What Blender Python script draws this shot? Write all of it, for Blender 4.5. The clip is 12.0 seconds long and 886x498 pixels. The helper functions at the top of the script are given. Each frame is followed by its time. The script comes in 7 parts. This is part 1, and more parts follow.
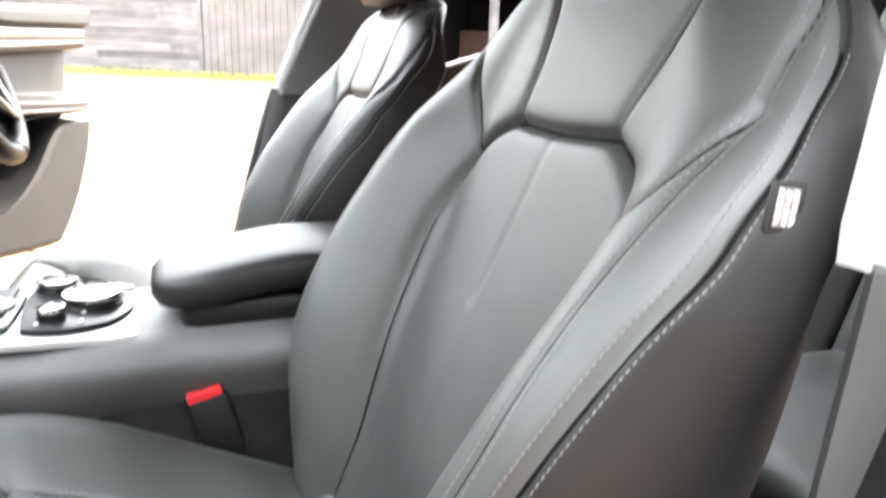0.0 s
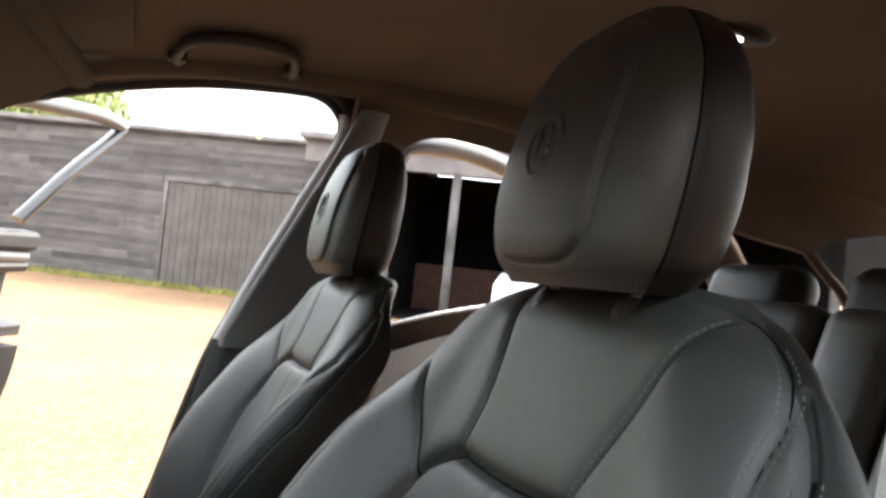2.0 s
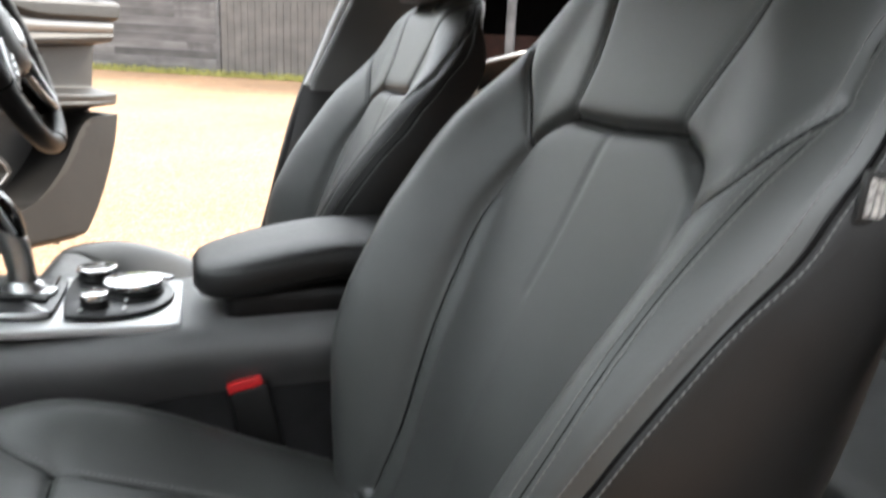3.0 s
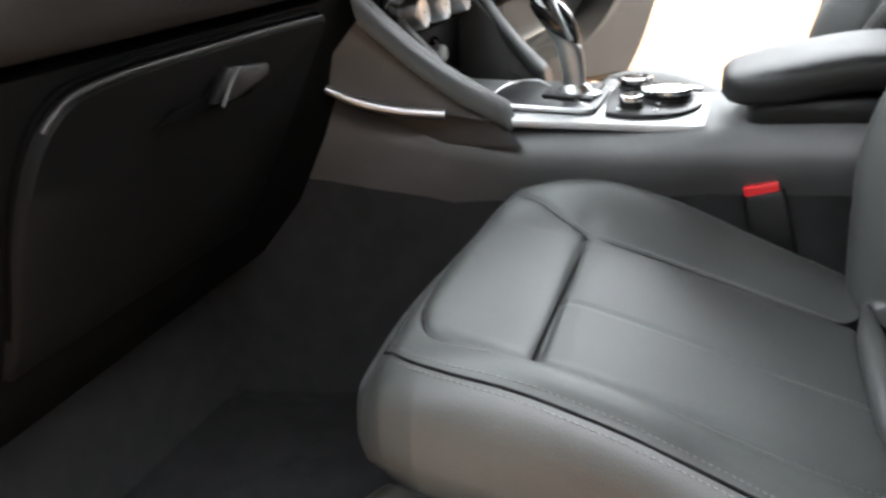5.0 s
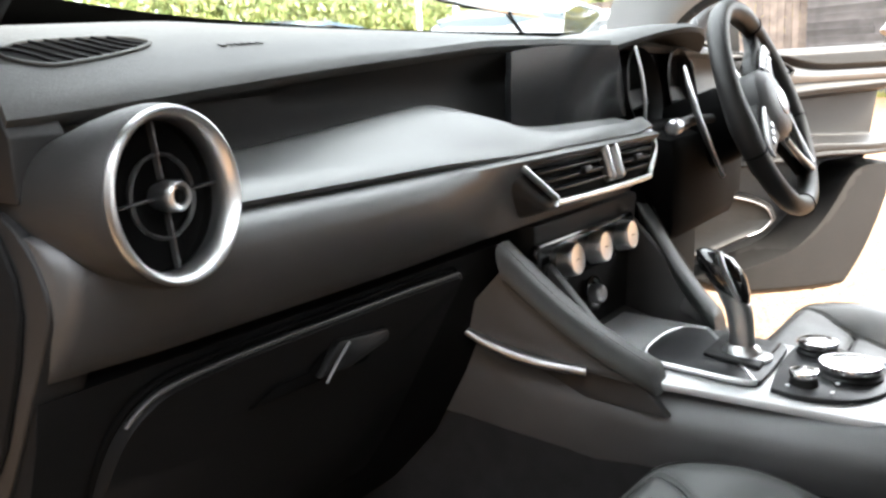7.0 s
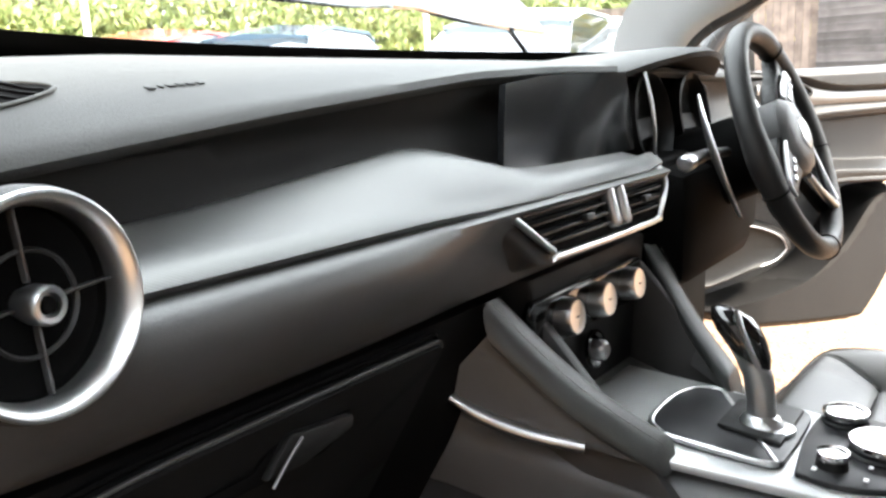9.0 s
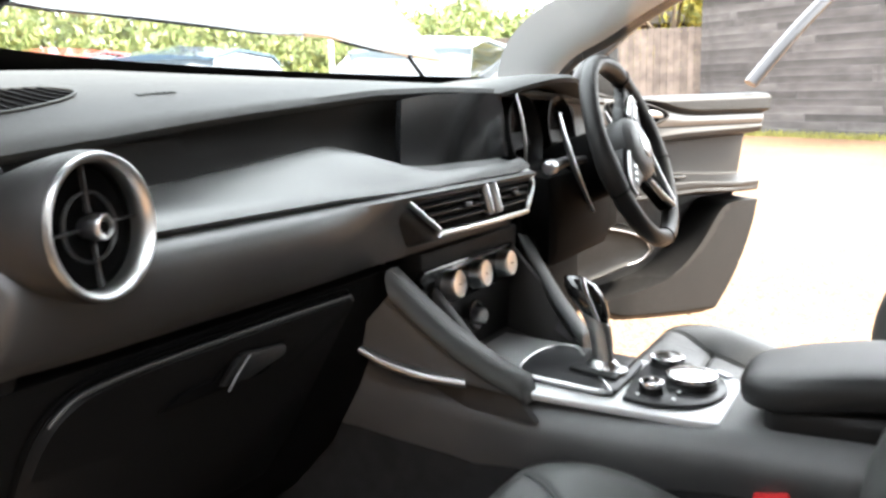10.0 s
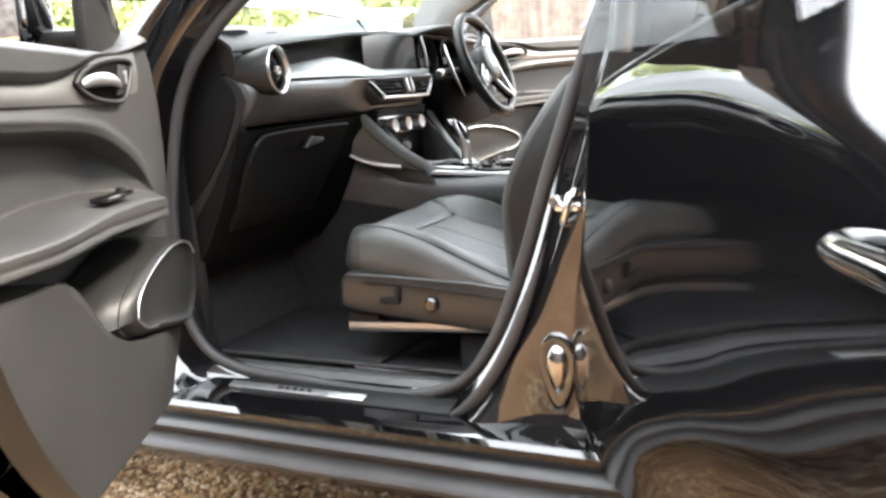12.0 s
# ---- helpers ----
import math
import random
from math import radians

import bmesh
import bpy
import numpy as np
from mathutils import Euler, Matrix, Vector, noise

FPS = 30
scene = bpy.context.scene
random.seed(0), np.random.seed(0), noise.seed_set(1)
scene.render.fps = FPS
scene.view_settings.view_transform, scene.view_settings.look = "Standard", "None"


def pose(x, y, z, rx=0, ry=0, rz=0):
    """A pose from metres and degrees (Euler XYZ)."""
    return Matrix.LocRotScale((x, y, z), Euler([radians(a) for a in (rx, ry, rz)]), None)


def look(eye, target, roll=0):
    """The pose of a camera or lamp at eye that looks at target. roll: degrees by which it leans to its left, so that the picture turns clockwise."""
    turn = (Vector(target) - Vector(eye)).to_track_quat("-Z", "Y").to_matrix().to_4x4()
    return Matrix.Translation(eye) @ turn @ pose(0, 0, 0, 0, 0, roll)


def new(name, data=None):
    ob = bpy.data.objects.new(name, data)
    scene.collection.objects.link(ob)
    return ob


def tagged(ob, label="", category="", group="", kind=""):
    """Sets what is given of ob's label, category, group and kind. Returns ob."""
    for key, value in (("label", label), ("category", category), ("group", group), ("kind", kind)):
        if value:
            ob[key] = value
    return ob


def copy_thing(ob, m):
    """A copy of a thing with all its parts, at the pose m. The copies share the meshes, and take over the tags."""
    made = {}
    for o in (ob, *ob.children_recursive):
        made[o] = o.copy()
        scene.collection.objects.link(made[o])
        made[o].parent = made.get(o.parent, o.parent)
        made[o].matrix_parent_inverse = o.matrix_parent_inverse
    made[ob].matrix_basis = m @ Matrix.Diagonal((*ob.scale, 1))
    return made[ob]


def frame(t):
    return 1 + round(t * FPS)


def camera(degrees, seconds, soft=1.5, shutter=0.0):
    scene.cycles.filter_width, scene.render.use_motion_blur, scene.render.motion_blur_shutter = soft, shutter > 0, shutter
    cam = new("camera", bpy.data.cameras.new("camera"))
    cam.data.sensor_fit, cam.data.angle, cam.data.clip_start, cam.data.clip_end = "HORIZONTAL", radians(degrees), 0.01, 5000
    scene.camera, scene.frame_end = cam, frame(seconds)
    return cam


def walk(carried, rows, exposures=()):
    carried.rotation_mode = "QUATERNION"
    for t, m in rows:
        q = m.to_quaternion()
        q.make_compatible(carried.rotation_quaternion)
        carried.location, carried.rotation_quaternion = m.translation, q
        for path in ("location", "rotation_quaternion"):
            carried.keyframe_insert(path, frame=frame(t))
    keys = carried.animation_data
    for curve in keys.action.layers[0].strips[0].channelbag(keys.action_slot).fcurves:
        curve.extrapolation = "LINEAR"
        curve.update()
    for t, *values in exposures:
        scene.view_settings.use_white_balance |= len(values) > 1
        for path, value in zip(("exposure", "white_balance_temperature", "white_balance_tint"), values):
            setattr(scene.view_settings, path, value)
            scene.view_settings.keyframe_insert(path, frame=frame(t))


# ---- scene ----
cam = camera(57.0, 12.0, soft=2.7, shutter=0.35)
EXPOSURES = [(0, 5.0), (0.5, 4.25), (1.0, 3.72), (1.5, 3.5), (2.2, 3.42), (3.0, 3.5), (3.6, 3.2), (5.5, 4.35), (6.0, 4.35), (6.5, 4.28), (7.0, 4.05), (8, 4.0), (9.0, 4.1), (9.5, 4.03), (10, 3.95), (11, 4.0), (12, 4.35)]
PATH = [
    (0, (-0.992, 0.329, 1.094), (0.841, -0.269, 0.56), 1.5),
    (0.5, (-0.961, 0.313, 1.136), (0.894, -0.373, 0.833), 2.5),
    (1, (-0.938, 0.304, 1.16), (0.927, -0.417, 1.093), 4.5),
    (1.5, (-0.937, 0.307, 1.175), (0.924, -0.42, 1.265), 6.3),
    (2, (-0.93, 0.306, 1.174), (0.942, -0.399, 1.189), 6.4),
    (2.5, (-0.946, 0.335, 1.127), (0.92, -0.326, 0.847), 5.4),
    (3, (-0.982, 0.365, 1.083), (0.860, -0.210, 0.556), 2.5),
    (3.5, (-0.985, 0.409, 1.011), (0.844, 0.014, 0.305), -2.5),
    (5.5, (-1.085, 0.303, 1.069), (0.568, 1.177, 0.357), -3.9),
    (6, (-1.084, 0.252, 1.115), (0.565, 1.235, 0.553), -3.3),
    (6.5, (-1.035, 0.258, 1.134), (0.601, 1.316, 0.682), -3.0),
    (7, (-0.959, 0.306, 1.136), (0.63, 1.436, 0.69), -3.5),
    (9, (-0.848, 0.352, 1.164), (0.735, 1.494, 0.727), -2.8),
    (9.5, (-0.891, 0.318, 1.171), (0.76, 1.366, 0.755), -2.2),
    (10, (-1.039, 0.225, 1.157), (0.677, 1.175, 0.769), -1.8),
    (10.5, (-1.262, 0.097, 1.137), (0.467, 1.019, 0.739), -2.6),
    (11, (-1.567, -0.033, 1.118), (0.18, 0.845, 0.694), -3.4),
    (11.5, (-1.888, -0.205, 1.104), (-0.138, 0.653, 0.653), -4.0),
    (12, (-2.162, -0.364, 1.072), (-0.401, 0.464, 0.614), -4.7),
]
walk(cam, [(t, look(eye, target, roll)) for t, eye, target, roll in PATH], EXPOSURES)

# ---- world, light ----
world = bpy.data.worlds.new("sky")
scene.world = world
world.use_nodes = True
wn = world.node_tree.nodes
sky = wn.new("ShaderNodeTexSky")
sky.sky_type = "NISHITA"
sky.sun_disc = False
sky.sun_elevation, sky.sun_rotation = radians(45), radians(158.7)
sky.dust_density, sky.air_density = 4.0, 1.6
soften = wn.new("ShaderNodeMixRGB")
soften.inputs[0].default_value = 0.8
soften.inputs[2].default_value = (8.6, 8.9, 9.2, 1)
world.node_tree.links.new(sky.outputs[0], soften.inputs[1])
world.node_tree.links.new(soften.outputs[0], wn["Background"].inputs[0])
wn["Background"].inputs[1].default_value = 0.085
sun_data = bpy.data.lights.new("sun", "SUN")
sun_data.energy, sun_data.angle, sun_data.color = 1.2, radians(10.0), (1.0, 0.90, 0.76)
sun = new("sun", sun_data)
sun.matrix_basis = look((0, 0, 30), (-0.35, 0.90, 30 - 0.97))

# ---- materials ----
def material(name, color, rough=0.5, metal=0.0, grain=0.0, grain_size=400.0, stain=0.0, stain_size=6.0, coat=0.0, spec=0.5, tone2=None, per_object=0.0):
    """A principled surface with grain in the relief and soft stains in tone and gloss."""
    m = bpy.data.materials.new(name)
    m.use_nodes = True
    nt = m.node_tree
    n, l = nt.nodes, nt.links
    b = n["Principled BSDF"]
    b.inputs["Base Color"].default_value = (*color, 1)
    b.inputs["Roughness"].default_value = rough
    b.inputs["Metallic"].default_value = metal
    b.inputs["Coat Weight"].default_value = coat
    b.inputs["Coat Roughness"].default_value = 0.03
    b.inputs["Specular IOR Level"].default_value = spec
    co = n.new("ShaderNodeTexCoord")
    if stain > 0 or tone2:
        t = n.new("ShaderNodeTexNoise")
        t.inputs["Scale"].default_value, t.inputs["Detail"].default_value = stain_size, 5
        l.new(co.outputs["Object"], t.inputs["Vector"])
        mix = n.new("ShaderNodeMixRGB")
        mix.inputs[1].default_value = (*[c * (1 - stain) for c in color], 1)
        mix.inputs[2].default_value = (*(tone2 or [min(1, c * (1 + stain)) for c in color]), 1)
        ramp = n.new("ShaderNodeMapRange")
        ramp.inputs["From Min"].default_value, ramp.inputs["From Max"].default_value = 0.35, 0.65
        l.new(t.outputs["Fac"], ramp.inputs["Value"])
        l.new(ramp.outputs[0], mix.inputs[0])
        last = mix.outputs[0]
        if per_object:
            info = n.new("ShaderNodeObjectInfo")
            hsv = n.new("ShaderNodeHueSaturation")
            mr = n.new("ShaderNodeMapRange")
            mr.inputs["To Min"].default_value, mr.inputs["To Max"].default_value = 1 - per_object, 1 + per_object
            l.new(info.outputs["Random"], mr.inputs["Value"])
            l.new(mr.outputs[0], hsv.inputs["Value"])
            l.new(last, hsv.inputs["Color"])
            last = hsv.outputs[0]
        l.new(last, b.inputs["Base Color"])
        rr = n.new("ShaderNodeMapRange")
        rr.inputs["To Min"].default_value, rr.inputs["To Max"].default_value = max(0.02, rough - 0.06), min(1, rough + 0.06)
        l.new(t.outputs["Fac"], rr.inputs["Value"])
        l.new(rr.outputs[0], b.inputs["Roughness"])
    if grain > 0:
        g = n.new("ShaderNodeTexVoronoi" if grain_size > 300 else "ShaderNodeTexNoise")
        g.inputs["Scale"].default_value = grain_size
        l.new(co.outputs["Object"], g.inputs["Vector"])
        bump = n.new("ShaderNodeBump")
        bump.inputs["Strength"].default_value, bump.inputs["Distance"].default_value = grain, 0.001
        l.new(g.outputs[0], bump.inputs["Height"])
        l.new(bump.outputs[0], b.inputs["Normal"])
    return m


leather = material("black_leather", (0.0410, 0.0432, 0.0412), 0.47, spec=0.64, grain=0.20, grain_size=900, stain=0.18, stain_size=9)
# darker seat cover: partly its own tone, partly shade in the colour
leather_side = material("darker_black_leather", (0.014, 0.0138, 0.0136), 0.48, spec=0.30, grain=0.2, grain_size=900, stain=0.15, stain_size=9)
leather_hot = material("leather_piping", (0.018, 0.018, 0.018), 0.5)
thread = material("grey_thread", (0.13, 0.13, 0.125), 0.7)
soft_plastic = material("soft_grained_plastic", (0.038, 0.038, 0.038), 0.44, spec=0.5, grain=0.25, grain_size=1200, stain=0.15, stain_size=7)
hard_plastic = material("hard_black_plastic", (0.0075, 0.0075, 0.0075), 0.45, spec=0.25, grain=0.15, grain_size=1500, stain=0.15, stain_size=12)
# darker copy of the soft plastic: shade low on the dash end coloured in
trim_plastic = material("grained_black_trim", (0.0085, 0.0085, 0.0086), 0.52, spec=0.24, grain=0.2, grain_size=1200, stain=0.15, stain_size=9)
dark_plastic = material("deep_black_plastic", (0.002, 0.002, 0.002), 0.75, spec=0.04)
gloss_black = material("gloss_black_plastic", (0.006, 0.006, 0.006), 0.10, coat=0.5, stain=0.05)
seat_shield = material("seat_shield_plastic", (0.017, 0.016, 0.015), 0.30, grain=0.1, grain_size=1500, stain=0.1)
satin = material("satin_silver_trim", (0.54, 0.55, 0.55), 0.34, metal=1.0, grain=0.06, grain_size=260, stain=0.05, stain_size=20)
chrome = material("polished_chrome", (0.85, 0.85, 0.85), 0.10, metal=1.0)
satin_knob = material("satin_knob_metal", (0.52, 0.53, 0.54), 0.33, metal=1.0, stain=0.04)
headlining = material("woven_headlining", (0.120, 0.086, 0.065), 0.95, spec=0.1, grain=0.5, grain_size=700, stain=0.08, stain_size=4)
carpet = material("black_carpet", (0.028, 0.028, 0.0285), 1.0, spec=0.0, grain=0.6, grain_size=700, stain=0.12, stain_size=30)
rubber = material("black_rubber_seal", (0.030, 0.030, 0.031), 0.60, grain=0.1, grain_size=200, stain=0.1)
paint = material("black_car_paint", (0.0035, 0.0035, 0.004), 0.05, coat=0.9, spec=0.5)
red = material("red_plastic", (0.65, 0.02, 0.025), 0.4)
white_plastic = material("white_plastic", (0.8, 0.8, 0.8), 0.4)
steel = material("bright_steel", (0.75, 0.75, 0.75), 0.22, metal=1.0)


def brushed(name, color, rough):
    """Silver panel with fine ribs that run along it."""
    m = material(name, color, rough, metal=0.85)
    n, l = m.node_tree.nodes, m.node_tree.links
    co = n.new("ShaderNodeTexCoord")
    w = n.new("ShaderNodeTexWave")
    w.inputs["Scale"].default_value, w.inputs["Distortion"].default_value = 160.0, 0.0
    w.bands_direction = "DIAGONAL"
    l.new(co.outputs["Object"], w.inputs["Vector"])
    b = n.new("ShaderNodeBump")
    b.inputs["Strength"].default_value, b.inputs["Distance"].default_value = 0.14, 0.001
    l.new(w.outputs["Fac"], b.inputs["Height"])
    l.new(b.outputs[0], n["Principled BSDF"].inputs["Normal"])
    return m


dash_silver = brushed("ribbed_silver_panel", (0.098, 0.099, 0.097), 0.40)


def glass_material(name, tint=(0.9, 0.93, 0.92)):
    m = bpy.data.materials.new(name)
    m.use_nodes = True
    n, l = m.node_tree.nodes, m.node_tree.links
    n.remove(n["Principled BSDF"])
    mix, tr, gl, fr = (n.new("ShaderNode" + k) for k in ("MixShader", "BsdfTransparent", "BsdfGlossy", "LayerWeight"))
    tr.inputs[0].default_value = (*tint, 1)
    gl.inputs["Roughness"].default_value = 0.01
    fr.inputs[0].default_value = 0.5
    power, scale = n.new("ShaderNodeMath"), n.new("ShaderNodeMath")
    power.operation, power.inputs[1].default_value = "POWER", 5.0
    scale.operation, scale.inputs[1].default_value, scale.inputs[2].default_value = "MULTIPLY_ADD", 0.90, 0.05
    l.new(fr.outputs["Facing"], power.inputs[0])
    l.new(power.outputs[0], scale.inputs[0])
    l.new(scale.outputs[0], mix.inputs[0])
    l.new(tr.outputs[0], mix.inputs[1])
    l.new(gl.outputs[0], mix.inputs[2])
    l.new(mix.outputs[0], n["Material Output"].inputs[0])
    return m


glass = glass_material("window_glass")

# ---- building helpers ----
CAR = pose(0, 0, 0, 0, 1.8, 0)  # the car leans a little on the sloping yard


def thing(name, m=None, **tags):
    ob = new(name)
    ob.empty_display_size = 0.05
    ob.matrix_basis = m or CAR
    return tagged(ob, **tags)


def finish(name, me, mat, parent=None, label="", angle=38, smooth=True, **tags):
    me.validate()
    if smooth:
        for p in me.polygons:
            p.use_smooth = True
        me.set_sharp_from_angle(angle=radians(angle))
    me.materials.append(mat)
    ob = new(name, me)
    if parent is not None:
        ob.parent = parent
    return tagged(ob, label=label, **tags)


def raw(name, verts, faces, mat, parent=None, label="", angle=38, smooth=True, **tags):
    me = bpy.data.meshes.new(name)
    me.from_pydata([tuple(v) for v in verts], [], faces)
    return finish(name, me, mat, parent, label, angle, smooth, **tags)


def part(name, bm, mat, parent=None, label="", angle=38, smooth=True, **tags):
    bmesh.ops.recalc_face_normals(bm, faces=bm.faces)
    me = bpy.data.meshes.new(name)
    bm.to_mesh(me)
    bm.free()
    return finish(name, me, mat, parent, label, angle, smooth, **tags)


def loft_data(sections, closed=True, caps=True, loop=False):
    n = len(sections[0])
    verts = [tuple(p) for s in sections for p in s]
    faces = []
    rows = len(sections)
    for i in range(rows if loop else rows - 1):
        for j in range(n if closed else n - 1):
            a, b = i * n + j, i * n + (j + 1) % n
            k = ((i + 1) % rows) * n
            faces.append((a, b, k + (j + 1) % n, k + j))
    if caps and closed and not loop:
        faces += [tuple(range(n))[::-1], tuple(range((rows - 1) * n, rows * n))]
    return verts, faces


def loft(name, sections, mat, parent=None, label="", closed=True, caps=True, loop=False, angle=38, **tags):
    v, f = loft_data(sections, closed, caps, loop)
    me = bpy.data.meshes.new(name)
    me.from_pydata(v, [], f)
    bm = bmesh.new()
    bm.from_mesh(me)
    bpy.data.meshes.remove(me)
    return part(name, bm, mat, parent, label, angle, **tags)


def box_bm(size, at=(0, 0, 0), bevel=0.004, turn=None, segments=2):
    bm = bmesh.new()
    bmesh.ops.create_cube(bm, size=1.0)
    bmesh.ops.scale(bm, vec=size, verts=bm.verts)
    if bevel:
        bmesh.ops.bevel(bm, geom=bm.edges[:], offset=min(bevel, 0.49 * min(size)), segments=segments, affect="EDGES", profile=0.5)
    m = Matrix.Translation(at) @ (turn or Matrix())
    bmesh.ops.transform(bm, matrix=m, verts=bm.verts)
    return bm


def prism_bm(outline, depth, m=None, bevel=0.003, segments=2):
    """Outline in local x, y; thickness along local z from 0 to depth."""
    bm = bmesh.new()
    vs = [bm.verts.new((x, y, 0)) for x, y in outline]
    f = bm.faces.new(vs)
    r = bmesh.ops.extrude_face_region(bm, geom=[f])
    bmesh.ops.translate(bm, vec=(0, 0, depth), verts=[e for e in r["geom"] if isinstance(e, bmesh.types.BMVert)])
    if bevel:
        bmesh.ops.bevel(bm, geom=bm.edges[:], offset=bevel, segments=segments, affect="EDGES", profile=0.5, clamp_overlap=True)
    if m is not None:
        bmesh.ops.transform(bm, matrix=m, verts=bm.verts)
    return bm


def tube_data(points, r, n=10, closed=False, flat=1.0):
    pts = [Vector(p) for p in points]
    k = len(pts)
    sections = []
    ref = None
    for i, p in enumerate(pts):
        a = pts[(i - 1) % k] if (closed or i > 0) else p
        b = pts[(i + 1) % k] if (closed or i < k - 1) else p
        d = (b - a).normalized()
        if ref is None:
            ref = Vector((0, 0, 1)) if abs(d.z) < 0.9 else Vector((1, 0, 0))
        u = (ref - d * ref.dot(d)).normalized()
        w = d.cross(u)
        ref = u
        rr = r[i] if isinstance(r, (list, tuple)) else r
        sections.append([p + u * (rr * math.cos(2 * math.pi * q / n)) + w * (rr * flat * math.sin(2 * math.pi * q / n)) for q in range(n)])
    return loft_data(sections, True, not closed, closed)


def tube(name, points, r, mat, parent=None, label="", n=10, closed=False, flat=1.0, **tags):
    v, f = tube_data(points, r, n, closed, flat)
    return raw(name, v, f, mat, parent, label, 60, **tags)


def curve(points, steps=8, closed=False):
    """Catmull-Rom through the points."""
    p = [Vector(q) for q in points]
    k = len(p)
    out = []
    for i in range(k if closed else k - 1):
        a, b, c, d = (p[(i - 1) % k] if closed or i > 0 else p[0], p[i], p[(i + 1) % k], p[(i + 2) % k] if closed or i < k - 2 else p[-1])
        for s in range(steps):
            t = s / steps
            out.append(0.5 * (2 * b + (c - a) * t + (2 * a - 5 * b + 4 * c - d) * t * t + (3 * b - a - 3 * c + d) * t ** 3))
    if not closed:
        out.append(p[-1])
    return out


def lathe_bm(profile, n=40, m=None):
    """Profile of (radius, height) turned round local z."""
    bm = bmesh.new()
    rings = []
    for r, h in profile:
        if r < 1e-6:
            rings.append([bm.verts.new((0, 0, h))])
        else:
            rings.append([bm.verts.new((r * math.cos(2 * math.pi * i / n), r * math.sin(2 * math.pi * i / n), h)) for i in range(n)])
    for a, b in zip(rings, rings[1:]):
        for i in range(n):
            j = (i + 1) % n
            if len(a) == 1:
                bm.faces.new((a[0], b[j], b[i]))
            elif len(b) == 1:
                bm.faces.new((a[i], a[j], b[0]))
            else:
                bm.faces.new((a[i], a[j], b[j], b[i]))
    if m is not None:
        bmesh.ops.transform(bm, matrix=m, verts=bm.verts)
    return bm


def aim(at, normal, up=(0, 0, 1)):
    """A frame at a point whose local z is the normal."""
    z = Vector(normal).normalized()
    x = Vector(up).cross(z).normalized()
    y = z.cross(x)
    return Matrix(((x.x, y.x, z.x, at[0]), (x.y, y.y, z.y, at[1]), (x.z, y.z, z.z, at[2]), (0, 0, 0, 1)))


def sm(x, xs, ys, w=0.03):
    """Table look-up with rounded corners."""
    x = np.asarray(x, float)
    return sum(np.interp(x + w * k / 6, xs, ys) for k in range(-6, 7)) / 13


def stitch_data(points, step=0.0055, length=0.0036, r=0.0007):
    """Short raised stitches along a line."""
    pts = [Vector(p) for p in points]
    verts, faces = [], []
    carry = 0.0
    for a, b in zip(pts, pts[1:]):
        d = b - a
        length_ab = d.length
        if length_ab < 1e-6:
            continue
        d /= length_ab
        u = d.orthogonal().normalized()
        w = d.cross(u)
        s = carry
        while s < length_ab:
            c = a + d * s
            k = len(verts)
            for e, q in ((-0.5, 0.4), (0.0, 1.0), (0.5, 0.4)):
                for g in range(4):
                    ang = math.pi / 2 * g
                    verts.append(c + d * (e * length) + (u * math.cos(ang) + w * math.sin(ang)) * r * q)
            for h in (0, 4):
                for g in range(4):
                    faces.append((k + h + g, k + h + (g + 1) % 4, k + h + 4 + (g + 1) % 4, k + h + 4 + g))
            s += step
        carry = s - length_ab
    return verts, faces


def poly_distance(X, Y, line):
    """Distance of arrays of points from a polyline."""
    best = np.full(X.shape, 9.0)
    for (ax, ay), (bx, by) in zip(line, line[1:]):
        dx, dy = bx - ax, by - ay
        t = np.clip(((X - ax) * dx + (Y - ay) * dy) / (dx * dx + dy * dy + 1e-12), 0, 1)
        best = np.minimum(best, np.hypot(X - ax - t * dx, Y - ay - t * dy))
    return best


def smooth_line(line, steps=6):
    return [(p.x, p.y) for p in curve([(x, y, 0) for x, y in line], steps)]


def bump01(x, a, b):
    t = np.clip((x - a) / (b - a), 0, 1)
    return t * t * (3 - 2 * t)


pale_trim = material("pale_grey_trim", (0.48, 0.475, 0.465), 0.75, grain=0.3, grain_size=800, stain=0.05)
frame_grey = material("window_frame_paint", (0.03, 0.03, 0.032), 0.25, coat=0.4)
mirror_mat = material("mirror_glass", (0.9, 0.9, 0.9), 0.01, metal=1.0)
door_grain = material("door_panel_plastic", (0.015, 0.0147, 0.0143), 0.50, spec=0.38, grain=0.25, grain_size=1100, stain=0.15, stain_size=6)
tinted_glass = glass_material("tinted_glass", (0.07, 0.07, 0.07))
door_lower = material("lower_door_plastic", (0.0125, 0.0122, 0.012), 0.58, spec=0.25, grain=0.25, grain_size=1100, stain=0.15, stain_size=6)
door_satin = material("dark_satin_trim", (0.16, 0.16, 0.158), 0.42, metal=0.8, stain=0.05, stain_size=12)
bulb_mat = material("lit_bulb", (0.9, 0.9, 0.9), 0.3)
bulb_mat.node_tree.nodes["Principled BSDF"].inputs["Emission Color"].default_value = (1.0, 0.98, 0.92, 1)
bulb_mat.node_tree.nodes["Principled BSDF"].inputs["Emission Strength"].default_value = 3.0

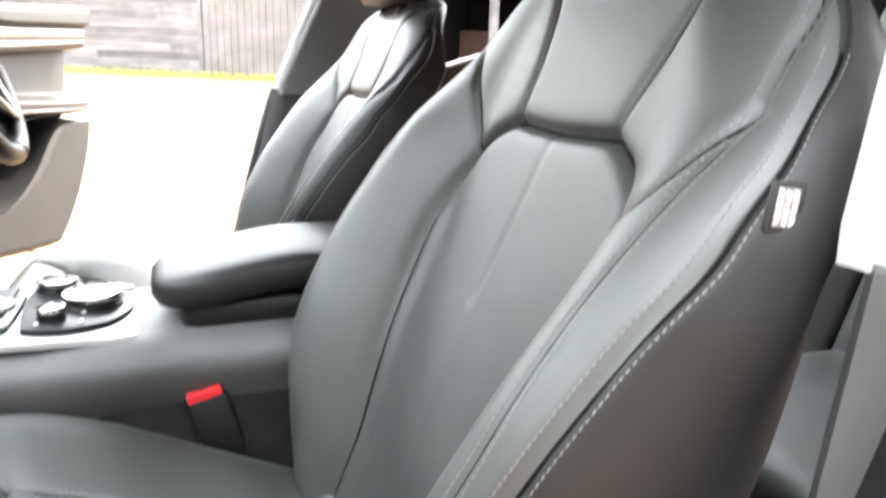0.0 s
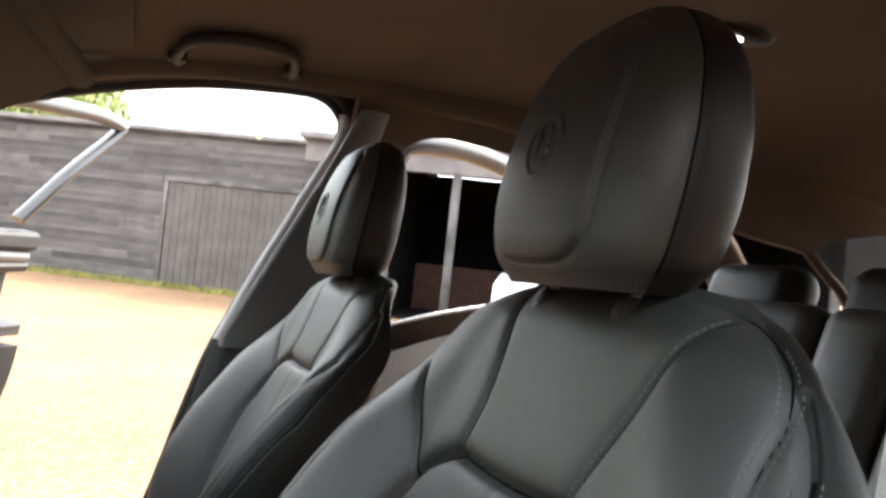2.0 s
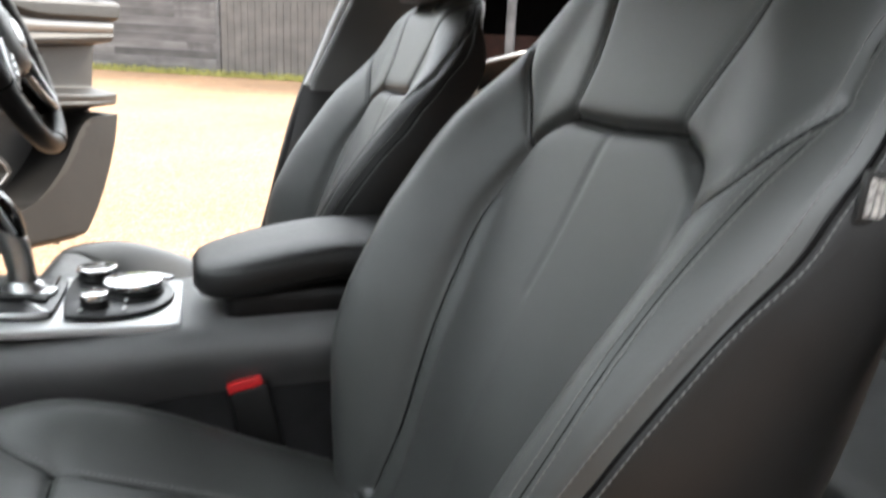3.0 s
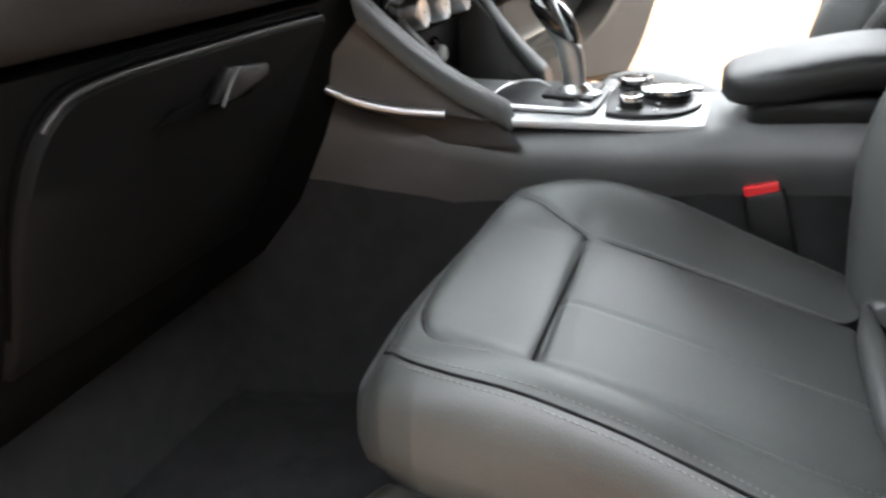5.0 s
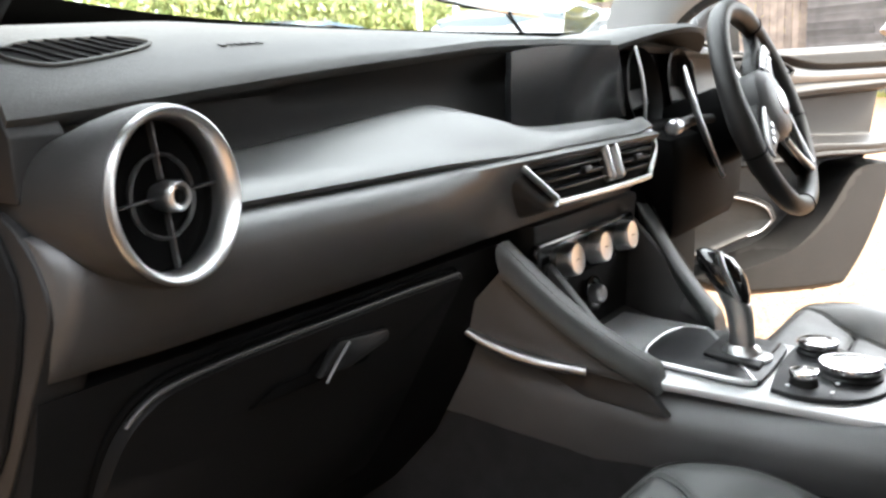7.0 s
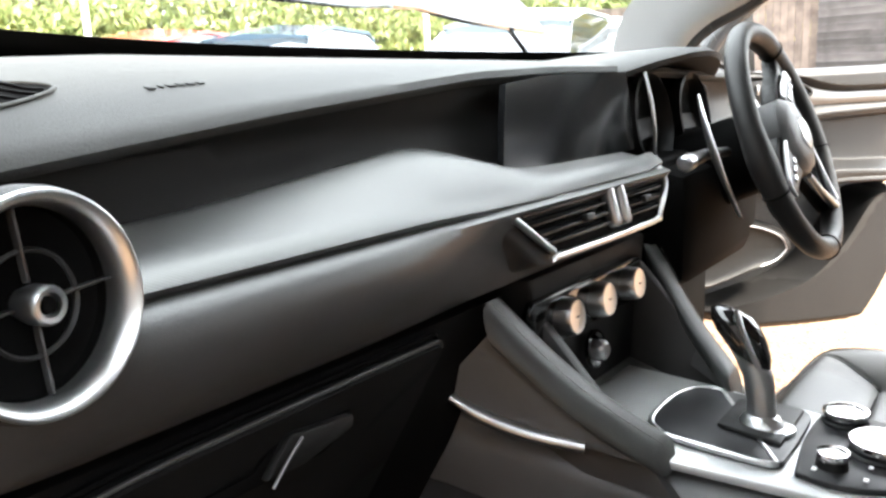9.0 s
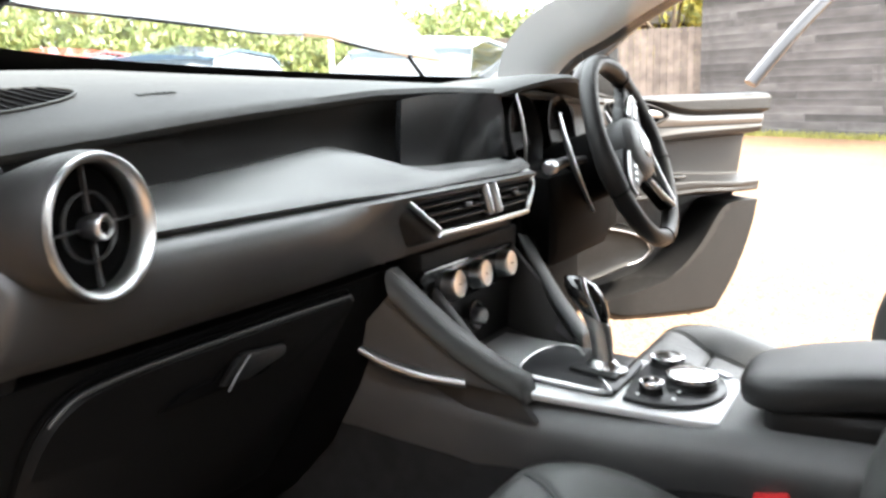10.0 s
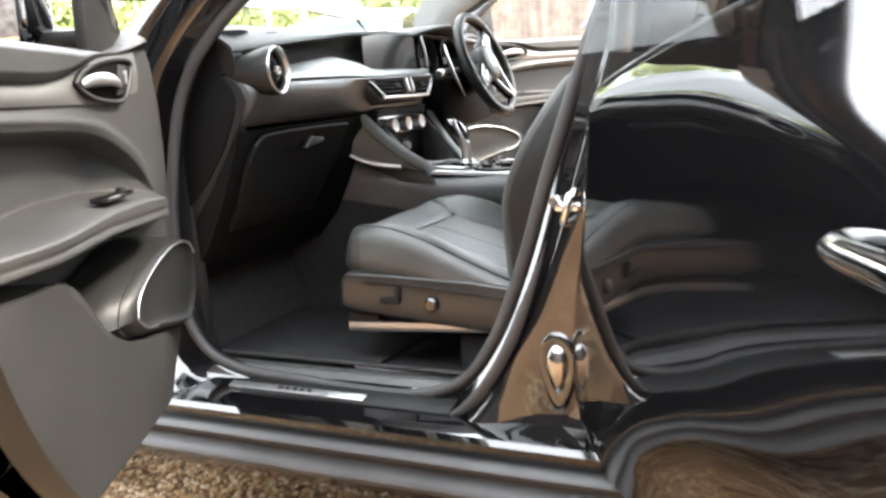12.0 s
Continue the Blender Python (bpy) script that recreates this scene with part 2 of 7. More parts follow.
# ---- the yard ----
def gravel_material():
    m = material("golden_gravel", (0.36, 0.25, 0.145), 0.85)
    n, l = m.node_tree.nodes, m.node_tree.links
    co = n.new("ShaderNodeTexCoord")
    v = n.new("ShaderNodeTexVoronoi")
    v.inputs["Scale"].default_value = 62.0
    l.new(co.outputs["Object"], v.inputs["Vector"])
    ramp = n.new("ShaderNodeValToRGB")
    e = ramp.color_ramp.elements
    e[0].position, e[0].color = 0.0, (0.12, 0.062, 0.025, 1)
    e[1].position, e[1].color = 1.0, (0.34, 0.222, 0.118, 1)
    for pos, c in ((0.3, (0.19, 0.098, 0.044, 1)), (0.6, (0.25, 0.141, 0.069, 1)), (0.8, (0.17, 0.102, 0.058, 1))):
        q = e.new(pos)
        q.color = c
    sep = n.new("ShaderNodeSeparateColor")
    l.new(v.outputs["Color"], sep.inputs[0])
    l.new(sep.outputs[0], ramp.inputs[0])
    big = n.new("ShaderNodeTexNoise")
    big.inputs["Scale"].default_value, big.inputs["Detail"].default_value = 0.6, 6
    l.new(co.outputs["Object"], big.inputs["Vector"])
    mix = n.new("ShaderNodeMixRGB")
    mix.blend_type = "MULTIPLY"
    mr = n.new("ShaderNodeMapRange")
    mr.inputs["From Min"].default_value, mr.inputs["From Max"].default_value = 0.35, 0.7
    mr.inputs["To Min"].default_value, mr.inputs["To Max"].default_value = 0.75, 1.15
    l.new(big.outputs["Fac"], mr.inputs["Value"])
    mix.inputs[0].default_value = 1.0
    l.new(ramp.outputs[0], mix.inputs[1])
    l.new(mr.outputs[0], mix.inputs[2])
    l.new(mix.outputs[0], n["Principled BSDF"].inputs["Base Color"])
    b = n.new("ShaderNodeBump")
    b.inputs["Strength"].default_value, b.inputs["Distance"].default_value = 0.8, 0.012
    inv = n.new("ShaderNodeMath")
    inv.operation = "SUBTRACT"
    inv.inputs[0].default_value = 1.0
    l.new(v.outputs["Distance"], inv.inputs[1])
    l.new(inv.outputs[0], b.inputs["Height"])
    l.new(b.outputs[0], n["Principled BSDF"].inputs["Normal"])
    return m


gravel = gravel_material()
stone_mat = material("gravel_stone", (0.38, 0.255, 0.14), 0.8, stain=0.4, stain_size=40)


def island_tones(m, tones):
    """Gives each loose piece of a joined mesh a tone of its own."""
    n, l = m.node_tree.nodes, m.node_tree.links
    g = n.new("ShaderNodeNewGeometry")
    r = n.new("ShaderNodeValToRGB")
    r.color_ramp.interpolation = "CONSTANT"
    e = r.color_ramp.elements
    e[0].color = (*tones[0], 1)
    e[1].position, e[1].color = 1 / len(tones), (*tones[1], 1)
    for i, t in enumerate(tones[2:], 2):
        e.new(i / len(tones)).color = (*t, 1)
    l.new(g.outputs["Random Per Island"], r.inputs[0])
    l.new(r.outputs[0], n["Principled BSDF"].inputs["Base Color"])


island_tones(stone_mat, [(0.42, 0.27, 0.13), (0.30, 0.18, 0.085), (0.55, 0.42, 0.27), (0.20, 0.12, 0.065), (0.46, 0.32, 0.18), (0.36, 0.22, 0.10), (0.62, 0.52, 0.38), (0.26, 0.17, 0.10)])

ground_bm = bmesh.new()
bmesh.ops.create_grid(ground_bm, x_segments=60, y_segments=60, size=300)
for v in ground_bm.verts:
    r = v.co.xy.length
    v.co.z = 0.0 if r < 40 else 0.0
part("ground", ground_bm, gravel, None, "golden gravel yard", kind="structure", category="ground")


def pebbles(name, x0, x1, y0, y1, count, seed):
    rnd = random.Random(seed)
    base = [Vector(p) for p in ((1, 0, 0), (0.5, 0.87, 0), (-0.5, 0.87, 0), (-1, 0, 0), (-0.5, -0.87, 0), (0.5, -0.87, 0))]
    verts, faces = [], []
    for _ in range(count):
        x, y = rnd.uniform(x0, x1), rnd.uniform(y0, y1)
        a, b, c = rnd.uniform(0.006, 0.013), rnd.uniform(0.004, 0.008), rnd.uniform(0.004, 0.008)
        rot = Euler((rnd.uniform(-0.5, 0.5), rnd.uniform(-0.5, 0.5), rnd.uniform(0, 6.28))).to_matrix()
        k = len(verts)
        at = Vector((x, y, rnd.uniform(0.0, 0.006)))
        for lay, (s, h) in enumerate(((0.62, -0.75), (1.0, 0.0), (0.66, 0.72))):
            for p in base:
                verts.append(at + rot @ Vector((p.x * s * a * rnd.uniform(0.85, 1.1), p.y * s * b * rnd.uniform(0.85, 1.1), h * c)))
        for lay in (0, 6):
            for j in range(6):
                faces.append((k + lay + j, k + lay + (j + 1) % 6, k + lay + 6 + (j + 1) % 6, k + lay + 6 + j))
        faces.append(tuple(range(k + 12, k + 18)))
    return raw(name, verts, faces, stone_mat, None, "loose golden brown gravel stones beside the car", 80, kind="stuff", category="gravel")


pebbles("gravel_stones", -2.1, -0.55, 0.35, 1.9, 15000, 4)

# ---- buildings round the yard ----
clad_mat = material("dark_weathered_boards", (0.060, 0.056, 0.055), 0.8, grain=0.6, grain_size=60, stain=0.25, stain_size=2.2, tone2=(0.130, 0.122, 0.121), per_object=0.35)
door_mat = material("grey_brown_boards", (0.082, 0.074, 0.068), 0.8, grain=0.5, grain_size=50, stain=0.2, stain_size=3, per_object=0.06)
fence_mat = material("brown_fence_boards", (0.165, 0.132, 0.110), 0.85, grain=0.6, grain_size=60, stain=0.3, stain_size=3, per_object=0.22)
roof_mat = material("grey_roof_sheet", (0.16, 0.15, 0.15), 0.7, stain=0.2, stain_size=2)
# near-black tone: puts the shed's deep inner shade into the colour
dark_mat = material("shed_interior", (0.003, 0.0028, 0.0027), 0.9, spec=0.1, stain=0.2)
brick_mat = material("red_brown_boards", (0.05, 0.018, 0.011), 0.8, stain=0.3, stain_size=5)
lamp_mat = material("yellow_lamp_glass", (0.75, 0.55, 0.28), 0.3)

WALL_M = pose(14.9, -0.7, 0, 0, 0, 240)  # local x runs along the wall, local y points away from the yard
barn = thing("barn", WALL_M, label="long barn clad in dark weathered horizontal boards", category="barn")
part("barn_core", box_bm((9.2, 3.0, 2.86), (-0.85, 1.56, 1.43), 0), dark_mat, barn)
board = box_bm((1.0, 0.034, 0.155), (0, 0, 0), 0.003, Matrix.Rotation(radians(9), 4, "X"), 1)
board_me = bpy.data.meshes.new("board")
board.to_mesh(board_me)
board.free()
board_me.materials.append(clad_mat)
rnd = random.Random(3)
DOOR_X0, DOOR_X1, DOOR_TOP = -0.62, 2.35, 2.02
for i in range(20):
    z = 0.07 + 0.147 * i
    x = -5.45 - rnd.uniform(0, 1.2)
    while x < 3.75:
        length = rnd.uniform(1.8, 3.6)
        a, b = max(x, -5.45), min(x + length - 0.006, 3.75)
        for a2, b2 in (((a, min(b, DOOR_X0)), (max(a, DOOR_X1), b)) if z < DOOR_TOP + 0.05 else ((a, b),)):
            if b2 - a2 > 0.12:
                o = new("board", board_me)
                o.parent = barn
                o.matrix_local = Matrix.Translation(((a2 + b2) / 2, 0.03 + rnd.uniform(-0.004, 0.004), z)) @ Matrix.Diagonal((b2 - a2, 1, 1, 1))
        x += length
door = thing("barn_door", WALL_M, label="closed grey-brown boarded double door in the barn", category="door")
for i in range(21):
    w = (DOOR_X1 - DOOR_X0 - 0.04) / 21
    part("plank", box_bm((w - 0.006, 0.04, DOOR_TOP - 0.10), (DOOR_X0 + 0.02 + w * (i + 0.5), 0.03 + rnd.uniform(-0.002, 0.002), 0.06 + (DOOR_TOP - 0.10) / 2), 0.003, None, 1), door_mat, door)
part("door_frame", box_bm((DOOR_X1 - DOOR_X0 + 0.14, 0.06, 0.09), ((DOOR_X0 + DOOR_X1) / 2, 0.012, DOOR_TOP + 0.01), 0.004), clad_mat, door)
for x in (DOOR_X0 - 0.03, DOOR_X1 + 0.03):
    part("door_post", box_bm((0.08, 0.06, DOOR_TOP), (x, 0.012, DOOR_TOP / 2), 0.004), clad_mat, door)
part("eaves_board", box_bm((9.3, 0.10, 0.12), (-0.85, -0.02, 2.93), 0.006), clad_mat, barn)
part("roof", prism_bm([(-0.10, 2.90), (3.1, 2.80), (3.1, 2.90), (-0.10, 2.98)], 9.5, Matrix(((0, 0, 1, -5.6), (1, 0, 0, 0), (0, 1, 0, 0), (0, 0, 0, 1))), 0.01), roof_mat, barn)
for lx, lz in ((2.45, 1.88), (1.1, 2.97)):
    lampo = thing("wall_lamp", WALL_M @ Matrix.Translation((lx, -0.02, lz)), label="small yellowish round wall lamp on the barn", category="wall lamp", group="barn lamps")
    part("lamp_glass", lathe_bm([(0, 0.09), (0.06, 0.08), (0.085, 0.04), (0.085, 0.0), (0.07, -0.01)], 20, aim((0, 0, 0), (0, -1, 0))), lamp_mat, lampo)
    part("lamp_base", lathe_bm([(0.10, 0.0), (0.10, 0.02), (0.08, 0.025)], 20, aim((0, 0.02, 0), (0, -1, 0))), dark_mat, lampo)
# unseen timber wall closing the yard, added to cut light on the passenger side
part("wall_west", box_bm((0.3, 44, 6.4), (-6.6, 1.0, 3.2), 0.01), clad_mat, None, "unseen dark timber wall added to cut side light", kind="structure", category="wall")
# weeds along the foot of the barn
rnd = random.Random(12)
v, f = [], []
for _ in range(2600):
    u = rnd.uniform(-5.4, 3.7)
    w, hgt = -abs(rnd.gauss(0, 0.10)) - 0.02, rnd.uniform(0.04, 0.16)
    a = rnd.uniform(0, 6.28)
    base = WALL_M @ Vector((u, w, 0))
    side = Vector((math.cos(a), math.sin(a), 0)) * 0.012
    tip = base + Vector((rnd.gauss(0, 0.05), rnd.gauss(0, 0.05), hgt))
    f.append((len(v), len(v) + 1, len(v) + 2))
    v += [base - side, base + side, tip]
raw("grass_strip", v, f, material("yellow_green_grass", (0.25, 0.24, 0.06), 0.7, stain=0.3), None, "yellow-green weeds along the barn wall", smooth=False, kind="stuff", category="grass")
# fence beyond the barn
fence = thing("board_fence", pose(17.6, 13.5, 0, 0, 0, 272), label="tall brown close-boarded timber fence", category="fence")
rnd = random.Random(8)
for i in range(64):
    part("fence_board", box_bm((0.142, 0.022, 2.28 + rnd.uniform(-0.02, 0.02)), (0.075 + 0.15 * i, rnd.uniform(-0.004, 0.004), 1.16), 0.004, None, 1), fence_mat, fence)
for z in (0.4, 1.2, 2.0):
    part("fence_rail", box_bm((9.7, 0.05, 0.09), (4.8, 0.04, z), 0.005), fence_mat, fence)
part("gravel_board", box_bm((9.7, 0.03, 0.15), (4.8, -0.005, 0.075), 0.005), fence_mat, fence)
# open shed beside the barn
shed = thing("open_shed", pose(11.2, -6.4, 0, 0, 0, 242), label="open-fronted timber shed with pale posts", category="shed")
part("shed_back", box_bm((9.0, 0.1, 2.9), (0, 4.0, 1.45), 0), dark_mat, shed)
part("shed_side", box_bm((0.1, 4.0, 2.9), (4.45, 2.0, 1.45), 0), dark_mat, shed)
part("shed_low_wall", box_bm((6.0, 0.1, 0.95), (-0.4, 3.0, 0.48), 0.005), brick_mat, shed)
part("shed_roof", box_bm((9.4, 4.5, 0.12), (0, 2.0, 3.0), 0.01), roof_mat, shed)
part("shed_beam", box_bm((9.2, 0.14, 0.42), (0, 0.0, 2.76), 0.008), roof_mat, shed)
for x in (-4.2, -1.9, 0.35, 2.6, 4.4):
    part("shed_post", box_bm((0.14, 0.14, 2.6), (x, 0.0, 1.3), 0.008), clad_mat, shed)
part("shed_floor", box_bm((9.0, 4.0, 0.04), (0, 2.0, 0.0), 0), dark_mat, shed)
for x in (-0.6, 0.5, 1.6):
    part("shelf_box", box_bm((0.5, 0.3, 0.22), (x, 3.4, 1.75), 0.01), roof_mat, shed)

# ---- trees, hedge, parked cars ----
leaf_mat = material("sunlit_leaves", (0.12, 0.165, 0.055), 0.6, stain=0.3)
island_tones(leaf_mat, [(0.22, 0.28, 0.09), (0.30, 0.34, 0.12), (0.17, 0.22, 0.07), (0.34, 0.36, 0.14), (0.25, 0.29, 0.10)])
bark = material("grey_bark", (0.12, 0.09, 0.065), 0.9, grain=0.8, grain_size=40, stain=0.3)
gold_mat = material("yellow_leaves", (0.30, 0.27, 0.04), 0.6)
island_tones(gold_mat, [(0.32, 0.28, 0.04), (0.24, 0.24, 0.05), (0.38, 0.32, 0.05), (0.2, 0.2, 0.05)])


def leaf_cloud(lobes, count, size, rnd):
    verts, faces = [], []
    weights = [r[0] * r[1] * r[2] for _, r in lobes]
    for _ in range(count):
        (c, r), = rnd.choices(lobes, weights)
        d = Vector((rnd.gauss(0, 1), rnd.gauss(0, 1), rnd.gauss(0, 1))).normalized()
        s = rnd.uniform(0.55, 1.05)
        at = Vector((c[0] + d.x * r[0] * s, c[1] + d.y * r[1] * s, max(0.05, c[2] + d.z * r[2] * s)))
        rot = Euler((rnd.uniform(0, 6.3), rnd.uniform(0, 6.3), rnd.uniform(0, 6.3))).to_matrix()
        q = size * rnd.uniform(0.6, 1.3)
        k = len(verts)
        verts += [at + rot @ Vector(p) for p in ((-q, 0, 0), (0, -0.45 * q, 0.12 * q), (q, 0, 0), (0, 0.45 * q, 0.12 * q))]
        faces.append((k, k + 1, k + 2, k + 3))
    return verts, faces


def tree(x, y, h, spread, seed, mat=None, label="leafy green tree behind the yard"):
    rnd = random.Random(seed)
    t = thing("tree", pose(x, y, 0), label=label, category="tree", group="trees round the yard")
    tube("trunk", [(0, 0, -0.1), (0.05, 0.02, h * 0.2), (-0.03, 0.08, h * 0.45), (0.06, 0, h * 0.75)], [0.035 * h, 0.028 * h, 0.020 * h, 0.006 * h], bark, t, n=10)
    lobes = []
    for i in range(9):
        a = 2.4 * i + rnd.uniform(-0.3, 0.3)
        hh = h * rnd.uniform(0.35, 0.85)
        rr = spread * rnd.uniform(0.3, 0.8)
        c = (rr * math.cos(a), rr * math.sin(a), hh)
        tube("limb", [(0, 0.03, hh * 0.55), (c[0] * 0.5, c[1] * 0.5, hh * 0.8), c], [0.014 * h, 0.009 * h, 0.003 * h], bark, t, n=6)
        lobes.append((c, (spread * rnd.uniform(0.3, 0.5), spread * rnd.uniform(0.3, 0.5), h * rnd.uniform(0.10, 0.18))))
    v, f = leaf_cloud(lobes, 5200, 0.15, rnd)
    raw("crown", v, f, mat or leaf_mat, t, smooth=False)
    return t


for i, (az, d, h, sp) in enumerate(((60, 24, 9, 3.6), (52, 27, 8.5, 3.8), (45, 25, 9.5, 3.6), (38, 28, 8, 3.4), (33, 30, 8.5, 3.4), (66, 23, 8, 3.2), (74, 24, 9, 3.6), (28.5, 36, 5.2, 2.4), (14.5, 31, 5.8, 2.9))):
    tree(-1.0 + d * math.cos(radians(az)), 0.3 + d * math.sin(radians(az)), h, sp, 20 + i)
tree(23.5, 2.6, 5.4, 2.3, 51)
tree(24.5, 6.2, 4.9, 2.8, 52, gold_mat, "tree with yellowing leaves behind the fence")
rnd = random.Random(77)
hedge = thing("hedge", pose(13.2, 14.6, 0, 0, 0, -40), label="clipped yellow-green hedge along the yard", category="hedge")
v, f = leaf_cloud([((-6 + 1.0 * i, rnd.uniform(-0.2, 0.2), 1.5), (1.0, 0.9, 1.6 + rnd.uniform(-0.2, 0.3))) for i in range(-2, 18)], 42000, 0.11, rnd)
raw("hedge_leaves", v, f, leaf_mat, hedge, smooth=False)
for i in range(7):
    tube("hedge_stem", [(-5 + 1.7 * i, 0, 0), (-5 + 1.7 * i, 0.05, 1.4)], 0.03, bark, hedge, n=6)
for i, (az, d) in enumerate(((57.5, 13.5), (36.0, 15.5), (33.5, 15.0))):
    p = thing("marker_post", pose(-1.0 + d * math.cos(radians(az)), 0.3 + d * math.sin(radians(az)), 0), label="slim white painted post at the yard edge", category="post", group="yard posts")
    tube("shaft", [(0, 0, 0), (0, 0, 2.9)], 0.05, white_plastic, p, n=12)
    part("cap", lathe_bm([(0, 0.05), (0.05, 0.03), (0.06, 0.0)], 12, Matrix.Translation((0, 0, 2.9))), white_plastic, p)


def parked_car(x, y, turn, color, label, scale=1.0):
    c = thing("parked_car", pose(x, y, 0, 0, 0, turn), label=label, category="car", group="parked cars")
    body = material("car_paint", color, 0.2, coat=0.8, stain=0.03)
    w = 0.90
    side = [(-2.15, 0.35), (-2.2, 0.62), (-2.1, 0.88), (-1.2, 1.0), (0.9, 1.03), (2.0, 1.02), (2.15, 0.8), (2.15, 0.38)]
    part("body", prism_bm(side, 2 * w, Matrix(((1, 0, 0, 0), (0, 0, -1, w), (0, 1, 0, 0), (0, 0, 0, 1))), 0.07, 4), body, c)
    rows = []
    for px, wz, ww in ((-1.25, 0.98, 0.82), (-0.45, 1.44, 0.66), (0.2, 1.53, 0.62), (1.2, 1.50, 0.62), (1.95, 1.02, 0.80)):
        rows.append([(px, -ww, wz), (px, -ww * 0.7, wz + 0.03), (px, ww * 0.7, wz + 0.03), (px, ww, wz), (px * 0.98, 0.80, 0.97), (px * 0.98, -0.80, 0.97)])
    loft("cabin", rows, glass_dark, c, "dark glazed cabin")
    rows = [[(px, -ww, wz), (px, 0, wz + 0.05), (px, ww, wz), (px, ww, wz - 0.03), (px, -ww, wz - 0.03)] for px, wz, ww in ((-0.5, 1.45, 0.66), (0.2, 1.56, 0.64), (1.25, 1.53, 0.64), (1.4, 1.44, 0.66))]
    loft("roof_panel", rows, body, c)
    for px in (-1.4, 1.35):
        for py in (-0.82, 0.82):
            wh = part("wheel", lathe_bm([(0.20, 0.11), (0.31, 0.11), (0.335, 0.08), (0.335, -0.08), (0.31, -0.11), (0.20, -0.11)], 28, aim((px, py, 0.335), (0, 1, 0))), rubber, c, "black tyre")
            part("rim", lathe_bm([(0, 0.09), (0.20, 0.10), (0.21, 0.08), (0.21, -0.1), (0, -0.1)], 20, aim((px, py, 0.335), (0, 1, 0))), steel, wh)
    c.scale = (scale, scale, scale)
    return c


glass_dark = material("tinted_car_glass", (0.02, 0.025, 0.03), 0.06, coat=0.5)


def by_angle(az, d):
    return -1.0 + d * math.cos(radians(az)), 0.3 + d * math.sin(radians(az))


parked_car(*by_angle(54.5, 9.6), 20, (0.45, 0.03, 0.02), "red parked hatchback near the hedge", 1.06)
parked_car(*by_angle(62, 10.2), 20, (0.40, 0.03, 0.02), "red parked car behind the raised bonnet", 1.06)
parked_car(*by_angle(46.3, 9.6), 20, (0.10, 0.16, 0.22), "blue-grey parked hatchback near the hedge", 1.06)
parked_car(*by_angle(29.6, 9.8), 12, (0.42, 0.52, 0.56), "pale blue parked car beyond the windscreen", 1.10)
parked_car(*by_angle(24.8, 11.4), 12, (0.75, 0.75, 0.74), "white parked car beyond the windscreen", 1.06)
parked_car(11.5, -6.5, -29, (0.78, 0.78, 0.78), "white parked car at the open shed", 1.0)
far = thing("far_building", pose(*by_angle(23.5, 27), 0, 0, 0, 110), label="low dark building beyond the parked cars", category="building")
part("wall", box_bm((12, 4, 2.9), (0, -2, 1.45), 0.01), clad_mat, far)
part("roof", box_bm((12.6, 5, 0.35), (0, -2, 3.05), 0.02), roof_mat, far)

# ---- front seats ----
seam_dark = material("dark_seam_thread", (0.004, 0.004, 0.004), 0.8, spec=0.1)
collar_grey = material("grey_collar_plastic", (0.03, 0.03, 0.03), 0.45, stain=0.1)
RECLINE = radians(21)
BACK_UP, BACK_OUT = Vector((0, -math.sin(RECLINE), math.cos(RECLINE))), Vector((0, math.cos(RECLINE), math.sin(RECLINE)))
BACK_BASE = Vector((0, 0.17, 0.64))
# seams of the backrest: across, up
LONG_SEAM = [(0.145, -0.05), (0.142, 0.02), (0.150, 0.10), (0.162, 0.20), (0.164, 0.27), (0.157, 0.335)]
HEX = smooth_line([(-x, h) for x, h in LONG_SEAM] + [(-0.134, 0.366), (-0.097, 0.384)]) + smooth_line([(-0.097, 0.384), (-0.01, 0.379), (0.078, 0.381)]) + \
    smooth_line([(0.078, 0.381), (0.118, 0.362)] + [(0.144, 0.333)] + LONG_SEAM[-2::-1])
BACK_SEAMS = [HEX, smooth_line([(-0.097, 0.384), (-0.121, 0.438), (-0.142, 0.484), (-0.156, 0.53), (-0.160, 0.57)]), smooth_line([(0.078, 0.381), (0.070, 0.428), (0.077, 0.477), (0.090, 0.52), (0.10, 0.57)]),
              smooth_line([(-0.158, 0.322), (-0.196, 0.334), (-0.230, 0.350), (-0.246, 0.384), (-0.255, 0.412)]), smooth_line([(0.140, 0.338), (0.160, 0.378), (0.184, 0.412), (0.206, 0.440)]), [(-0.008, 0.379), (0.012, 0.22)]]
BACK_EDGE_SEAMS = [smooth_line([(k * x, h) for x, h in line]) for line in ([(0.240, 0.0), (0.260, 0.12), (0.276, 0.20), (0.286, 0.27), (0.294, 0.325), (0.289, 0.377), (0.275, 0.42), (0.255, 0.465), (0.232, 0.50)], [(0.215, 0.02), (0.232, 0.075), (0.244, 0.15), (0.250, 0.206), (0.251, 0.28), (0.257, 0.35), (0.254, 0.405), (0.240, 0.45), (0.233, 0.486), (0.212, 0.515), (0.165, 0.540), (0.110, 0.550)]) for k in (-1, 1)]


def back_half_width(h):
    return sm(h, [-0.12, 0.0, 0.1, 0.2, 0.3, 0.36, 0.42, 0.455, 0.48, 0.505, 0.525, 0.54, 0.552, 0.56], [0.235, 0.255, 0.282, 0.302, 0.313, 0.311, 0.298, 0.276, 0.258, 0.238, 0.214, 0.190, 0.160, 0.12], 0.014)


